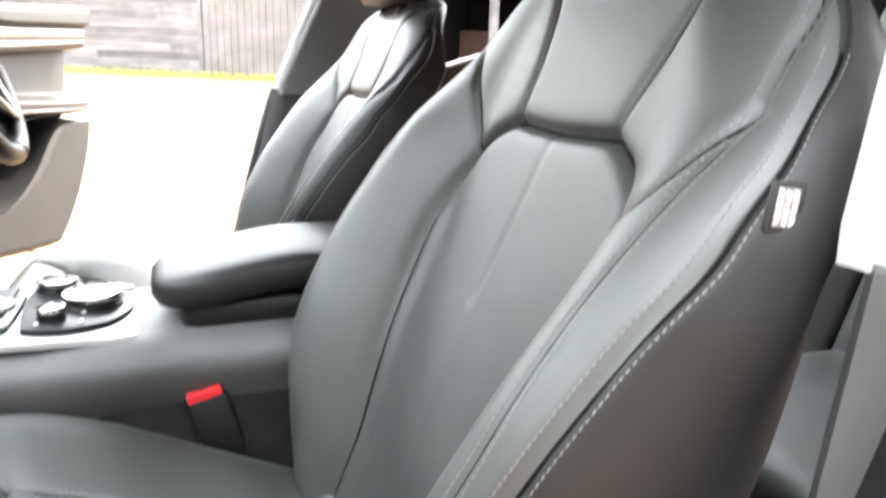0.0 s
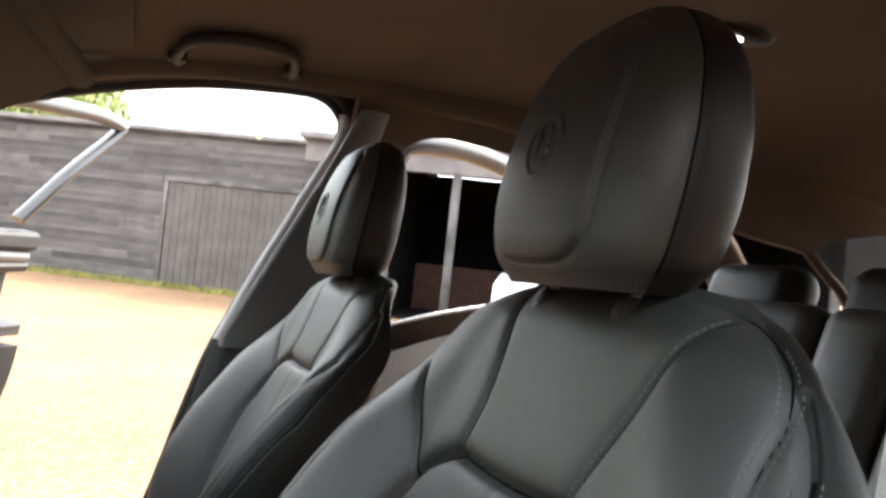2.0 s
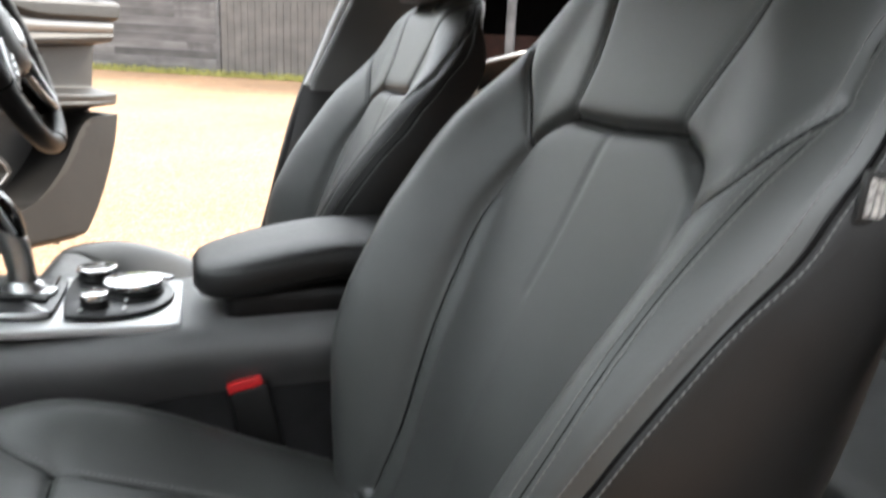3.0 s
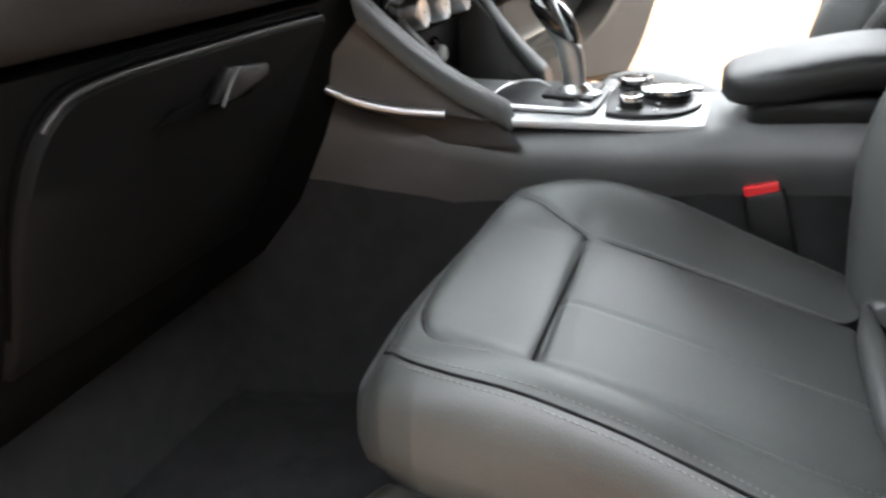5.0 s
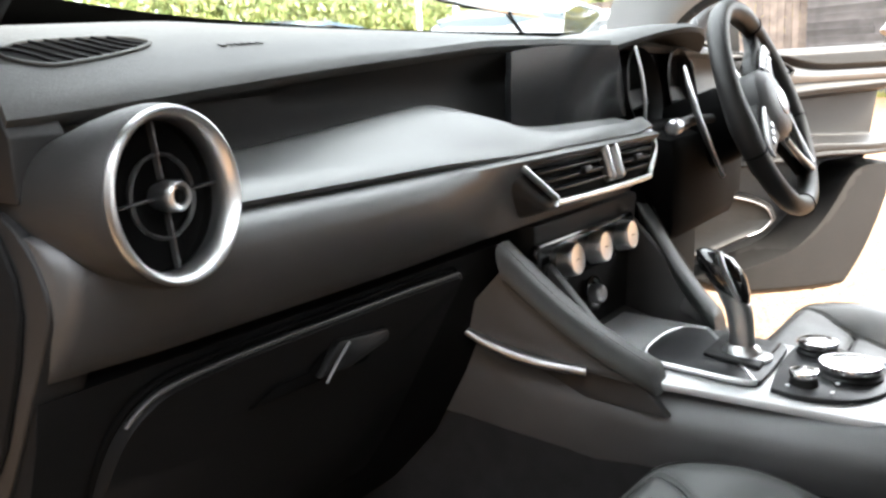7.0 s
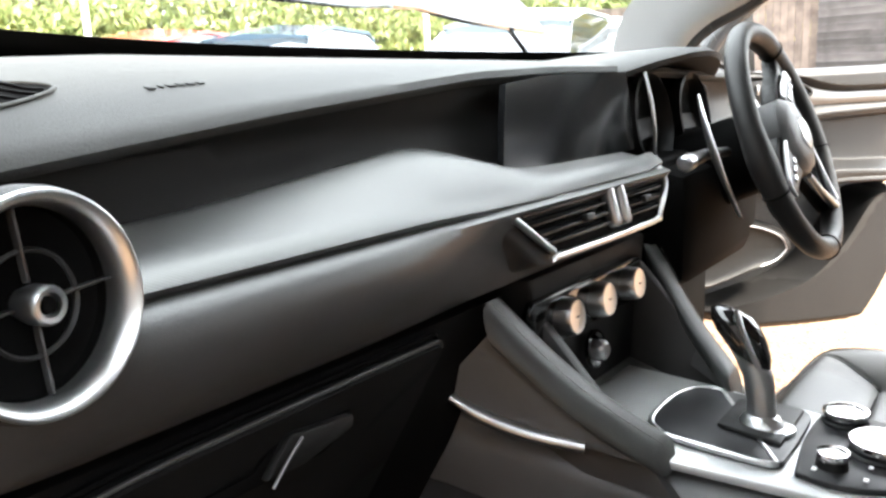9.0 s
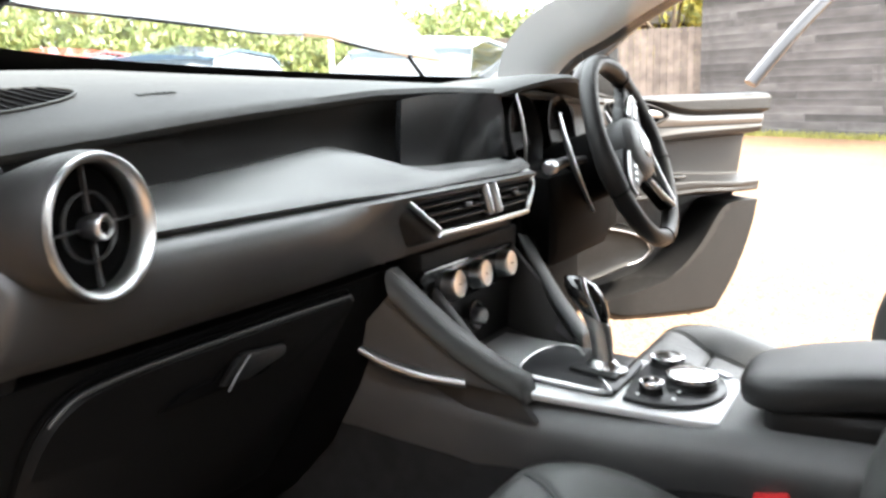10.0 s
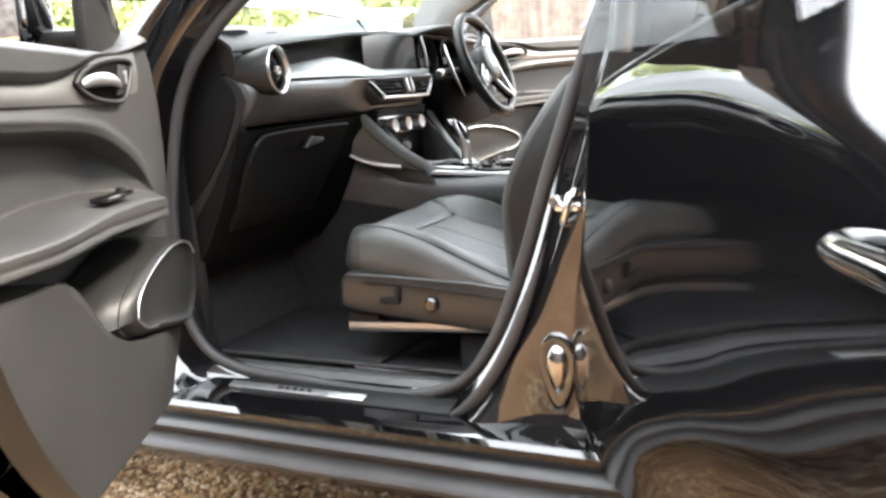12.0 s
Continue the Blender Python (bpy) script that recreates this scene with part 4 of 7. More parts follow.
# recess between pad and silver panel, coloured dark for the pad's shade
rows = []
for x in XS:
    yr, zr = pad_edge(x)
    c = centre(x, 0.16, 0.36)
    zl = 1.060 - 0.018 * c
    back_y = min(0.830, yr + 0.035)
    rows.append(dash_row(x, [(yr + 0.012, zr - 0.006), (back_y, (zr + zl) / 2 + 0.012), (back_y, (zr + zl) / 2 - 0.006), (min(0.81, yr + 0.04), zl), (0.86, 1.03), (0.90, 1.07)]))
loft("upper_fascia", rows, recess_plastic, dash, "upper fascia darkened for the pad's shade", angle=60)
# ribbed silver panel
rows = []
for i in range(80):
    x = -0.640 + 0.778 * i / 79
    c = 1 - float(bump01(np.array(-x), 0.20, 0.40))
    tip = float(bump01(np.array(x), 0.08, 0.138))
    zt = float(sm(x, [-0.64, -0.557, -0.498, -0.413, -0.31, -0.25, -0.16, -0.10, 0.138], [1.058, 1.062, 1.067, 1.076, 1.086, 1.077, 1.056, 1.051, 1.049], 0.03))
    yt = 0.792 + 0.006 * c
    zb = 1.033 - 0.004 * c + 0.006 * tip
    rows.append(dash_row(x, [(yt + 0.02, zt - 0.003), (yt + 0.006, zt + 0.001), (yt, zt), (0.774 - 0.01 * c, zt - 0.013 + 0.006 * c), (0.748, zb + 0.013), (0.736, zb + 0.005), (0.731, zb), (0.733, zb - 0.004), (0.76, zb - 0.006)]))
loft("silver_panel", rows, dash_silver, dash, "ribbed satin silver trim panel", angle=45)
# rolled lower fascia
rows = []
for x in [-0.7575, -0.7565, -0.754, -0.750] + XS:
    c = centre(x, 0.2, 0.42)
    e = 0.012 * float(bump01(np.array(-x), 0.66, 0.75)) + 0.012 * max(0.0, (-x - 0.7455) / 0.012) ** 2.2  # drawn back at the outer end
    rows.append(dash_row(x, [(0.77 + e, 1.031), (0.738 + e, 1.029), (0.724 + e, 1.023), (0.716 + 0.016 * c + e, 1.014), (0.7145 + 0.026 * c + e, 1.003), (0.719 + 0.031 * c + e, 0.988), (0.730 + 0.028 * c + e, 0.970), (0.746 + 0.020 * c + e, 0.951), (0.762 + 0.008 * c + 0.6 * e, 0.9385), (0.790 + 0.3 * e, 0.932), (0.85, 0.935), (0.85, 1.02)]))
loft("lower_fascia", [r for r in rows if r[0][0] < 0.152], fascia_plastic, dash, "rolled soft lower fascia", angle=50)
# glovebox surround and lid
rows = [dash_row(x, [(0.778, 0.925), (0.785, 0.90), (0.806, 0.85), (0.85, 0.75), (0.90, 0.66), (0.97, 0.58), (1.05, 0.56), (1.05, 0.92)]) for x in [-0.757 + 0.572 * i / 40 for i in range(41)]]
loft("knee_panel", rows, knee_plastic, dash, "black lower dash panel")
lid_pts = smooth_line([(-0.700, 0.690), (-0.715, 0.80), (-0.712, 0.865), (-0.690, 0.902), (-0.64, 0.913), (-0.50, 0.915), (-0.34, 0.914), (-0.308, 0.910), (-0.314, 0.885), (-0.340, 0.78), (-0.360, 0.690)], 5)


def knee_y(z):
    return float(np.interp(z, [0.58, 0.66, 0.75, 0.85, 0.90, 0.925], [0.97, 0.90, 0.85, 0.806, 0.785, 0.778]))


bm = bmesh.new()
fr = [bm.verts.new((x, knee_y(z) - 0.010, z)) for x, z in lid_pts]
bk = [bm.verts.new((x, knee_y(z) + 0.01, z)) for x, z in lid_pts]
inner = [bm.verts.new((-0.485 + (x + 0.485) * 0.985, knee_y(z) - 0.0155, 0.80 + (z - 0.80) * 0.955)) for x, z in lid_pts]
mid_row = [bm.verts.new((-0.485 + (x + 0.485) * 0.5, knee_y(0.80 + (z - 0.80) * 0.5) - 0.0155, 0.80 + (z - 0.80) * 0.5)) for x, z in lid_pts]
k = len(lid_pts)
for i in range(k):
    j = (i + 1) % k
    for a, b in ((bk, fr), (fr, inner), (inner, mid_row)):
        bm.faces.new((a[i], a[j], b[j], b[i]))
bm.faces.new(mid_row)
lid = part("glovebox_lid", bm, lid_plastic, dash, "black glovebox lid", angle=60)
tube("lid_gap", [(x, knee_y(z) - 0.006, z + 0.004) for x, z in lid_pts if z > 0.72], 0.0028, dark_plastic, lid, n=6)
# lighter tube drawn in as the highlight along the lid's top edge
tube("lid_lip", [(x, knee_y(z) - 0.0125, z - 0.001) for x, z in lid_pts if z > 0.885], 0.0018, soft_plastic, lid, "lighter tube for the lit lid edge", 8)
part("latch_recess", prism_bm([(-0.598, 0.864), (-0.570, 0.874), (-0.53, 0.874), (-0.50, 0.897), (-0.428, 0.890), (-0.428, 0.874), (-0.46, 0.862)], 0.004, Matrix(((1, 0, 0, 0), (0, 0, -1, knee_y(0.87) - 0.019), (0, 1, 0, 0), (0, 0, 0, 1))), 0.001), dark_plastic, lid)
part("latch_handle", prism_bm([(-0.527, 0.868), (-0.500, 0.894), (-0.432, 0.886), (-0.434, 0.876), (-0.49, 0.866)], 0.010, Matrix(((1, 0, 0, 0), (0, 0, -1, knee_y(0.87) - 0.022), (0, 1, 0, 0), (0, 0, 0, 1))), 0.003), hard_plastic, lid, "glovebox latch")
# bright tube stands in for light caught on the latch edge
tube("latch_edge", curve([(-0.529, 0.757, 0.867), (-0.516, 0.756, 0.881), (-0.500, 0.755, 0.895)], 5), 0.0014, door_satin, lid, "satin tube for the lit latch edge", 8)
# outer end of the dash
for sx in (-1,):
    side = Matrix(((0, 0, -1, -0.724), (1, 0, 0, 0), (0, 1, 0, 0), (0, 0, 0, 1)))
    part("dash_end", prism_bm([(0.764, 1.050), (0.764, 1.086), (0.772, 1.099), (0.80, 1.120), (0.97, 1.146), (0.97, 1.048), (0.766, 1.048)], 0.034, side, 0.006, 3), trim_plastic, dash, "dash end cover")
    part("lower_end", prism_bm(smooth_line([(0.788, 1.043), (0.768, 1.032), (0.751, 1.012), (0.744, 0.988), (0.757, 0.961), (0.778, 0.928), (0.815, 0.868), (0.870, 0.792), (0.935, 0.715)], 4) + [(0.97, 0.72), (0.97, 1.043)], 0.036, side, 0.011, 4), trim_plastic, dash, "rolled lower dash end that sweeps down to the footwell")
    part("end_cap", prism_bm([(0.800, 1.050), (0.800, 1.098), (0.82, 1.113), (0.955, 1.13), (0.955, 0.735), (0.868, 0.820), (0.815, 0.888), (0.782, 0.950), (0.770, 0.982), (0.771, 1.006), (0.784, 1.030)], 0.006, Matrix(((0, 0, -1, -0.7585), (1, 0, 0, 0), (0, 1, 0, 0), (0, 0, 0, 1))), 0.003, 2), knee_plastic, dash, "fuse panel cover")
# round side vent
V = Vector((-0.706, 0.690, 1.050))
vn = Vector((math.sin(radians(9)), -math.cos(radians(9)), 0.05))
VM = aim(V, vn) @ Matrix.Diagonal((0.87, 0.87, 1.0, 1))
vent = part("side_vent", lathe_bm([(0.020, -0.110), (0.036, -0.110), (0.041, -0.090), (0.048, -0.066), (0.0545, -0.044), (0.0590, -0.024), (0.0604, -0.012), (0.0600, -0.005), (0.0588, -0.001), (0.0572, 0.0), (0.0548, -0.002), (0.053, -0.03), (0.02, -0.055), (0, -0.055)], 64, VM), pod_plastic, dash, "round vent pod")
part("vent_ring", lathe_bm([(0.0575, -0.003), (0.0585, 0.0010), (0.0575, 0.0036), (0.0560, 0.0042), (0.0535, 0.0030), (0.0505, -0.003), (0.0494, -0.012), (0.052, -0.018), (0.056, -0.010)], 72, VM), satin, vent, "satin silver vent ring")
part("vent_bowl", lathe_bm([(0.0512, -0.012), (0.0495, -0.020), (0.035, -0.0245), (0, -0.025)], 48, VM), dark_plastic, vent)
part("vent_hub", lathe_bm([(0, -0.0005), (0.0055, -0.0005), (0.0065, 0.0025), (0.009, 0.003), (0.0105, 0.001), (0.0105, -0.008), (0.008, -0.016)], 32, VM), satin_knob, vent, "silver vent hub")
part("hub_cap", lathe_bm([(0, 0.0018), (0.0044, 0.0018), (0.0050, 0.0)], 24, VM), dark_plastic, vent)
part("vent_hoop", lathe_bm([(0.0262, -0.011), (0.0275, -0.009), (0.0288, -0.011), (0.0275, -0.014), (0.0262, -0.011)], 48, VM), rib_plastic, vent)
for a in range(4):
    sp = box_bm((0.038, 0.0016, 0.005), (0.030, 0, -0.0105), 0.0006, None, 1)
    bmesh.ops.transform(sp, matrix=VM @ Matrix.Rotation(radians(90 * a + 4), 4, "Z"), verts=sp.verts)
    part("vent_vane", sp, rib_plastic, vent)
# defroster grille on the pad's outer corner
gr = [(-0.730, 0.807), (-0.706, 0.797), (-0.650, 0.809), (-0.614, 0.826), (-0.640, 0.834), (-0.700, 0.829), (-0.730, 0.817)]

def grille_edge(x):
    return float(np.interp(x, [-0.730, -0.706, -0.650, -0.614], [0.807, 0.797, 0.809, 0.826])), float(np.interp(x, [-0.730, -0.700, -0.640, -0.614], [0.817, 0.829, 0.834, 0.828]))


rows = []
for i in range(29):
    x = -0.729 + 0.114 * i / 28
    a, b = grille_edge(x)
    ys = [a + (b - a) * j / 10 for j in range(11)]
    rows.append([(x, a, pad_height(x, a) - 0.003)] + [(x, y, pad_height(x, y) + 0.0012) for y in ys] + [(x, b, pad_height(x, b) - 0.003)])
dv = loft("defrost_vent", rows, dark_plastic, dash, "side defroster grille", closed=False, angle=40)
tube("vent_rim", [(x, y, pad_height(x, y) + 0.0010) for x, y in smooth_line(gr + gr[:1], 4)[:-1]], 0.0016, pad_plastic, dv, n=8, closed=True)
for i in range(8):
    pts = []
    for j in range(7):
        x = -0.728 + 0.0120 * i + 0.026 * j / 6
        if x < -0.618:
            a, b = grille_edge(x)
            y = b + (a - b) * j / 6
            pts.append((x, y, pad_height(x, y) + 0.0018))
    if len(pts) > 2:
        tube("grille_bar", pts, 0.0011, knee_plastic, dv, n=6)
# unreadable marking pressed in the pad
for i, w in enumerate((0.010, 0.004, 0.010, 0.009, 0.010, 0.008)):
    part("airbag_marking", box_bm((w * 0.62, 0.0075, 0.001), (-0.550 + 0.0088 * i, 0.824 + 0.001 * i, pad_height(-0.550 + 0.0088 * i, 0.824 + 0.001 * i) + 0.0002), 0.0002, Matrix.Rotation(radians(12), 4, "X"), 1), recess_plastic, dash)
# screen under the hood of the pad
screen_mat = material("dark_screen_glass", (0.008, 0.0085, 0.009), 0.13, spec=0.6)
part("display_screen", prism_bm([(-0.165, 1.046), (-0.152, 1.100), (-0.140, 1.138), (-0.06, 1.146), (0.06, 1.149), (0.175, 1.150), (0.180, 1.10), (0.180, 1.046)], 0.008, Matrix(((1, 0, 0, 0), (0, 0.12, -1, 0.800 - 0.12 * 1.09), (0, 1, 0.12, 0), (0, 0, 0, 1))), 0), screen_mat, dash, "dark central display screen", smooth=False)
# centre vents
cvp = [(-0.222, 1.022), (-0.205, 1.020), (-0.140, 0.974), (-0.125, 0.968), (0.115, 0.966), (0.142, 0.972), (0.182, 0.998), (0.188, 1.012), (0.182, 1.024), (0.12, 1.026)]
CVM = Matrix(((1, 0, 0, -0.042), (0, 0.30, -1, 0.735 - 0.30 * 1.0), (0, 1, 0.30, 0), (0, 0, 0, 1)))
part("lower_centre_pod", prism_bm([(-0.24, 1.028), (-0.145, 0.962), (0.12, 0.960), (0.17, 0.99), (0.180, 1.028)], 0.060, CVM @ Matrix.Translation((0, 0, -0.062)), 0.010, 3), soft_plastic, dash)
cvent = part("centre_vent", prism_bm(cvp, 0.004, CVM @ Matrix.Translation((0, 0, -0.001)), 0.0015), dark_plastic, dash, "centre air vents")
tube("vent_frame", [CVM @ Vector((x, y, 0.006)) for x, y in smooth_line(cvp + cvp[:1], 3)[:-1]], 0.0042, satin, cvent, "satin silver vent surround", 8, closed=True)
for i in range(4):
    z = 0.984 + 0.0105 * i
    xl = float(np.interp(z, [0.975, 1.02], [-0.137, -0.192]))
    for a, b in ((xl, -0.008), (0.052, float(np.interp(z, [0.975, 1.0, 1.02], [0.128, 0.162, 0.170])))):
        s = box_bm((b - a, 0.0028, 0.014), ((a + b) / 2, z, 0.0045), 0.0008, Matrix.Rotation(radians(20), 4, "X"), 1)
        bmesh.ops.transform(s, matrix=CVM, verts=s.verts)
        part("vent_slat", s, hard_plastic, cvent)
for x in (-0.062, 0.098):
    s = box_bm((0.020, 0.008, 0.008), (x, 0.995, 0.013), 0.002)
    bmesh.ops.transform(s, matrix=CVM, verts=s.verts)
    part("vent_tab", s, hard_plastic, cvent)
for x in (0.008, 0.036):
    s = box_bm((0.014, 0.046, 0.018), (x, 0.998, 0.007), 0.006, None, 3)
    bmesh.ops.transform(s, matrix=CVM, verts=s.verts)
    part("vent_divider", s, satin_knob, cvent, "silver vent divider")
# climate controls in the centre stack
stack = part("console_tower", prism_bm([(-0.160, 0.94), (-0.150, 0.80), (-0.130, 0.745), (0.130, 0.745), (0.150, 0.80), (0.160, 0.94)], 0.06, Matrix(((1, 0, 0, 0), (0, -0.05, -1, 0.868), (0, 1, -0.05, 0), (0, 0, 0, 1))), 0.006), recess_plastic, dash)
part("climate_panel", prism_bm([(-0.178, 0.905), (-0.165, 0.868), (-0.145, 0.858), (0.100, 0.860), (0.112, 0.868), (0.120, 0.905), (0.112, 0.916), (-0.170, 0.916)], 0.012, Matrix(((1, 0, 0, 0), (0, 0, -1, 0.762), (0, 1, 0, 0), (0, 0, 0, 1))), 0.004), gloss_black, stack, "gloss black climate panel")
for x in (-0.108, -0.024, 0.066):
    kn = part("climate_knob", lathe_bm([(0.0215, -0.018), (0.0215, 0.0), (0.0205, 0.012), (0.0195, 0.0165), (0.0185, 0.018), (0.0165, 0.0175), (0, 0.0172)], 40, aim((x, 0.748, 0.888), (0, -1, 0.12))), satin_knob, stack, "satin silver climate knob")
    part("knob_mark", box_bm((0.006, 0.0012, 0.0012), (x, 0.7300, 0.890), 0, None), hard_plastic, kn)
part("power_socket", lathe_bm([(0.024, 0.0), (0.0235, 0.004), (0.020, 0.004), (0.0165, 0.001), (0.0165, -0.004), (0, -0.004)], 36, aim((-0.012, 0.756, 0.822), (0, -1, 0.1))), gloss_black, stack, "power socket")
part("socket_plug", lathe_bm([(0, 0.012), (0.008, 0.012), (0.0115, 0.009), (0.0125, 0.004), (0.0125, -0.006)], 28, aim((-0.012, 0.750, 0.822), (0, -1, 0.1))), satin_knob, stack, "small silver dial")
# instrument binnacle before the driver
bin_ob = thing("instrument_binnacle", label="hooded black instrument binnacle behind the steering wheel", category="binnacle")
rows = []
for i in range(41):
    x = 0.165 + 0.43 * i / 40
    k = max(0.0, math.sin(math.pi * i / 40)) ** 0.8
    zt = 1.150 + 0.036 * k
    yf = 0.816 - 0.066 * k
    rows.append([(x, 1.10, 1.165), (x, 0.95, zt - 0.004), (x, yf + 0.06, zt + 0.002), (x, yf + 0.012, zt), (x, yf, zt - 0.006), (x, yf + 0.002, zt - 0.014), (x, yf + 0.02, zt - 0.020), (x, 0.84, zt - 0.022)])
loft("hood", rows, pad_plastic, bin_ob, closed=False, angle=50)
part("cluster_surround", prism_bm([(0.150, 1.030), (0.160, 1.135), (0.20, 1.150), (0.56, 1.150), (0.60, 1.12), (0.60, 1.00), (0.17, 1.00)], 0.02, Matrix(((1, 0, 0, 0), (0, 0, -1, 0.842), (0, 1, 0, 0), (0, 0, 0, 1))), 0.004), gloss_black, bin_ob, "gloss black cluster surround", smooth=False)
part("dial_backing", box_bm((0.36, 0.02, 0.19), (0.365, 0.86, 1.065), 0.01), dark_plastic, bin_ob)
tube("hood_trim", curve([(0.220, 0.790, 1.150), (0.211, 0.776, 1.110), (0.211, 0.770, 1.070), (0.217, 0.772, 1.035)], 6), 0.0026, satin, bin_ob, "thin silver trim line")
for x in (0.275, 0.455):
    part("dial_cowl", lathe_bm([(0.076, 0.07), (0.073, 0.072), (0.070, 0.06), (0.066, 0.0), (0, 0.0)], 48, aim((x, 0.836, 1.075), (0, -1, 0.15)) @ Matrix.Diagonal((0.95, 0.95, 0.6, 1))), hard_plastic, bin_ob, "round instrument cowl")
part("column_shroud", box_bm((0.34, 0.17, 0.17), (0.365, 0.80, 0.935), 0.03), dark_plastic, bin_ob)
part("knee_bolster", prism_bm([(0.17, 0.92), (0.18, 0.86), (0.26, 0.845), (0.56, 0.845), (0.72, 0.86), (0.74, 1.06), (0.55, 1.04), (0.19, 1.03)], 0.05, Matrix(((1, 0, 0, 0), (0, 0, -1, 0.81), (0, 1, 0, 0), (0, 0, 0, 1))), 0.012, 3), dark_plastic, bin_ob)
part("driver_knee_panel", box_bm((0.56, 0.10, 0.30), (0.46, 0.90, 0.74), 0.03), dark_plastic, bin_ob)

# steering wheel
wheel = thing("steering_wheel", label="black leather steering wheel with silver spoke trims", category="steering wheel")
WM = aim((0.390, 0.637, 1.048), (0, -math.cos(0.383), math.sin(0.383)))
WT = WM @ Matrix.Rotation(radians(40), 4, "Z")  # the wheel stands turned to the left
rim = []
for i in range(96):
    a = 2 * math.pi * i / 96
    r = 0.167 - 0.007 * math.exp(-((a - 1.5 * math.pi) / 0.40) ** 2)
    rim.append(WT @ Vector((r * math.cos(a), r * math.sin(a), 0)))
thick = [0.0160 + 0.0030 * (math.exp(-((2 * math.pi * i / 96 - 0.55) / 0.22) ** 2) + math.exp(-((2 * math.pi * i / 96 - 2.59) / 0.22) ** 2)) for i in range(96)]
rim_ob = tube("rim", rim, thick, leather_side, wheel, "black leather rim", 20, closed=True)
for a in (0.30, 2.84, 4.0, 5.42):
    ring = [WT @ Vector(((0.167 + 0.0178 * math.cos(q)) * math.cos(a), (0.167 + 0.0178 * math.cos(q)) * math.sin(a), 0.0178 * math.sin(q))) for q in [2 * math.pi * k / 20 for k in range(20)]]
    tube("rim_seam", ring, 0.0012, seam_dark, rim_ob, n=6, closed=True)
hub = part("airbag_hub", lathe_bm([(0, 0.026), (0.030, 0.025), (0.050, 0.020), (0.060, 0.008), (0.060, -0.02), (0.046, -0.042), (0, -0.05)], 48, WT @ Matrix.Diagonal((1.0, 1.0, 1, 1))), soft_plastic, wheel, "round airbag hub")
part("hub_badge", lathe_bm([(0, 0.029), (0.019, 0.029), (0.0225, 0.027), (0.0225, 0.022)], 36, WT), satin, hub, "plain round badge")
for sx in (-1, 1):
    WS = WT @ Matrix.Diagonal((sx, 1, 1, 1))
    sp = prism_bm(smooth_line([(0.040, 0.044), (0.075, 0.046), (0.120, 0.036), (0.160, 0.040), (0.163, 0.004), (0.120, -0.006), (0.075, -0.024), (0.044, -0.036)], 3), 0.024, WS @ Matrix.Translation((0, 0, -0.020)), 0.006, 3)
    spoke = part("spoke", sp, hard_plastic, wheel)
    pad = part("button_pad", prism_bm(smooth_line([(0.052, 0.036), (0.090, 0.034), (0.122, 0.024), (0.124, 0.006), (0.088, -0.008), (0.056, -0.022)], 3), 0.008, WS @ Matrix.Translation((0, 0, 0.004)), 0.003), soft_plastic, spoke, "grey button pad")
    edge = [WS @ Vector(p) for p in ((0.050, 0.038, 0.011), (0.090, 0.037, 0.011), (0.124, 0.026, 0.010), (0.128, 0.006, 0.010))]
    tube("pad_trim", curve(edge, 6), 0.0028, satin, spoke, "thin silver pad trim", 8)
    for j in range(3):
        part("button", box_bm((0.011, 0.008, 0.005), (0, 0, 0), 0.0015), satin_knob, spoke).matrix_local = WS @ Matrix.Translation((0.070 + 0.016 * j, 0.016 - 0.002 * j, 0.013))
# forked lower spoke with bright trims that meet at the rim
low = prism_bm(smooth_line([(-0.046, -0.036), (-0.030, -0.085), (-0.014, -0.150), (0.014, -0.150), (0.030, -0.085), (0.046, -0.036)], 4), 0.018, WT @ Matrix.Translation((0, 0, -0.016)), 0.004)
part("lower_spoke", low, dark_plastic, wheel)
for sx in (-1, 1):
    tr = [WT @ Vector((sx * x, y, z)) for x, y, z in ((0.042, -0.044, 0.012), (0.027, -0.092, 0.010), (0.007, -0.150, 0.010))]
    tube("spoke_trim", curve(tr, 6), [0.0040 + 0.0030 * i / 12 for i in range(13)], satin_knob, wheel, "satin silver spoke trim", 10)
column = thing("steering_column", label="black steering column with indicator stalk and shift paddles", category="column")
for sx in (-1, 1):
    pad = [WM @ Vector((sx * x, y, -0.060)) for x, y in ((0.126, 0.098), (0.140, 0.060), (0.147, 0.015), (0.146, -0.030), (0.136, -0.080))]
    tube("shift_paddle", curve(pad, 6), [0.003 + 0.005 * math.sin(math.pi * i / 24) for i in range(25)], satin, column, "long silver shift paddle", 10, flat=0.5)
part("column_cover", lathe_bm([(0.055, 0.0), (0.062, 0.03), (0.065, 0.10), (0.060, 0.20)], 32, aim((0.390, 0.672, 1.034), (0, 0.927, -0.374), (1, 0, 0))), dark_plastic, column)
tube("indicator_stalk", [(0.31, 0.70, 1.035), (0.25, 0.712, 1.036), (0.205, 0.718, 1.030)], [0.007, 0.008, 0.0105], hard_plastic, column, "indicator stalk", 12)
part("stalk_cap", lathe_bm([(0, 0.013), (0.008, 0.013), (0.0115, 0.009), (0.0115, -0.008)], 20, aim((0.197, 0.719, 1.029), (-1, 0.05, -0.1))), satin_knob, column, "silver stalk end")

# ---- centre console ----
console_plastic = material("grained_console_plastic", (0.105, 0.105, 0.105), 0.50, spec=0.45, grain=0.25, grain_size=1200, stain=0.15, stain_size=7)
gate_plastic = material("dark_satin_plastic", (0.016, 0.016, 0.017), 0.36, spec=0.3, stain=0.1, stain_size=15)
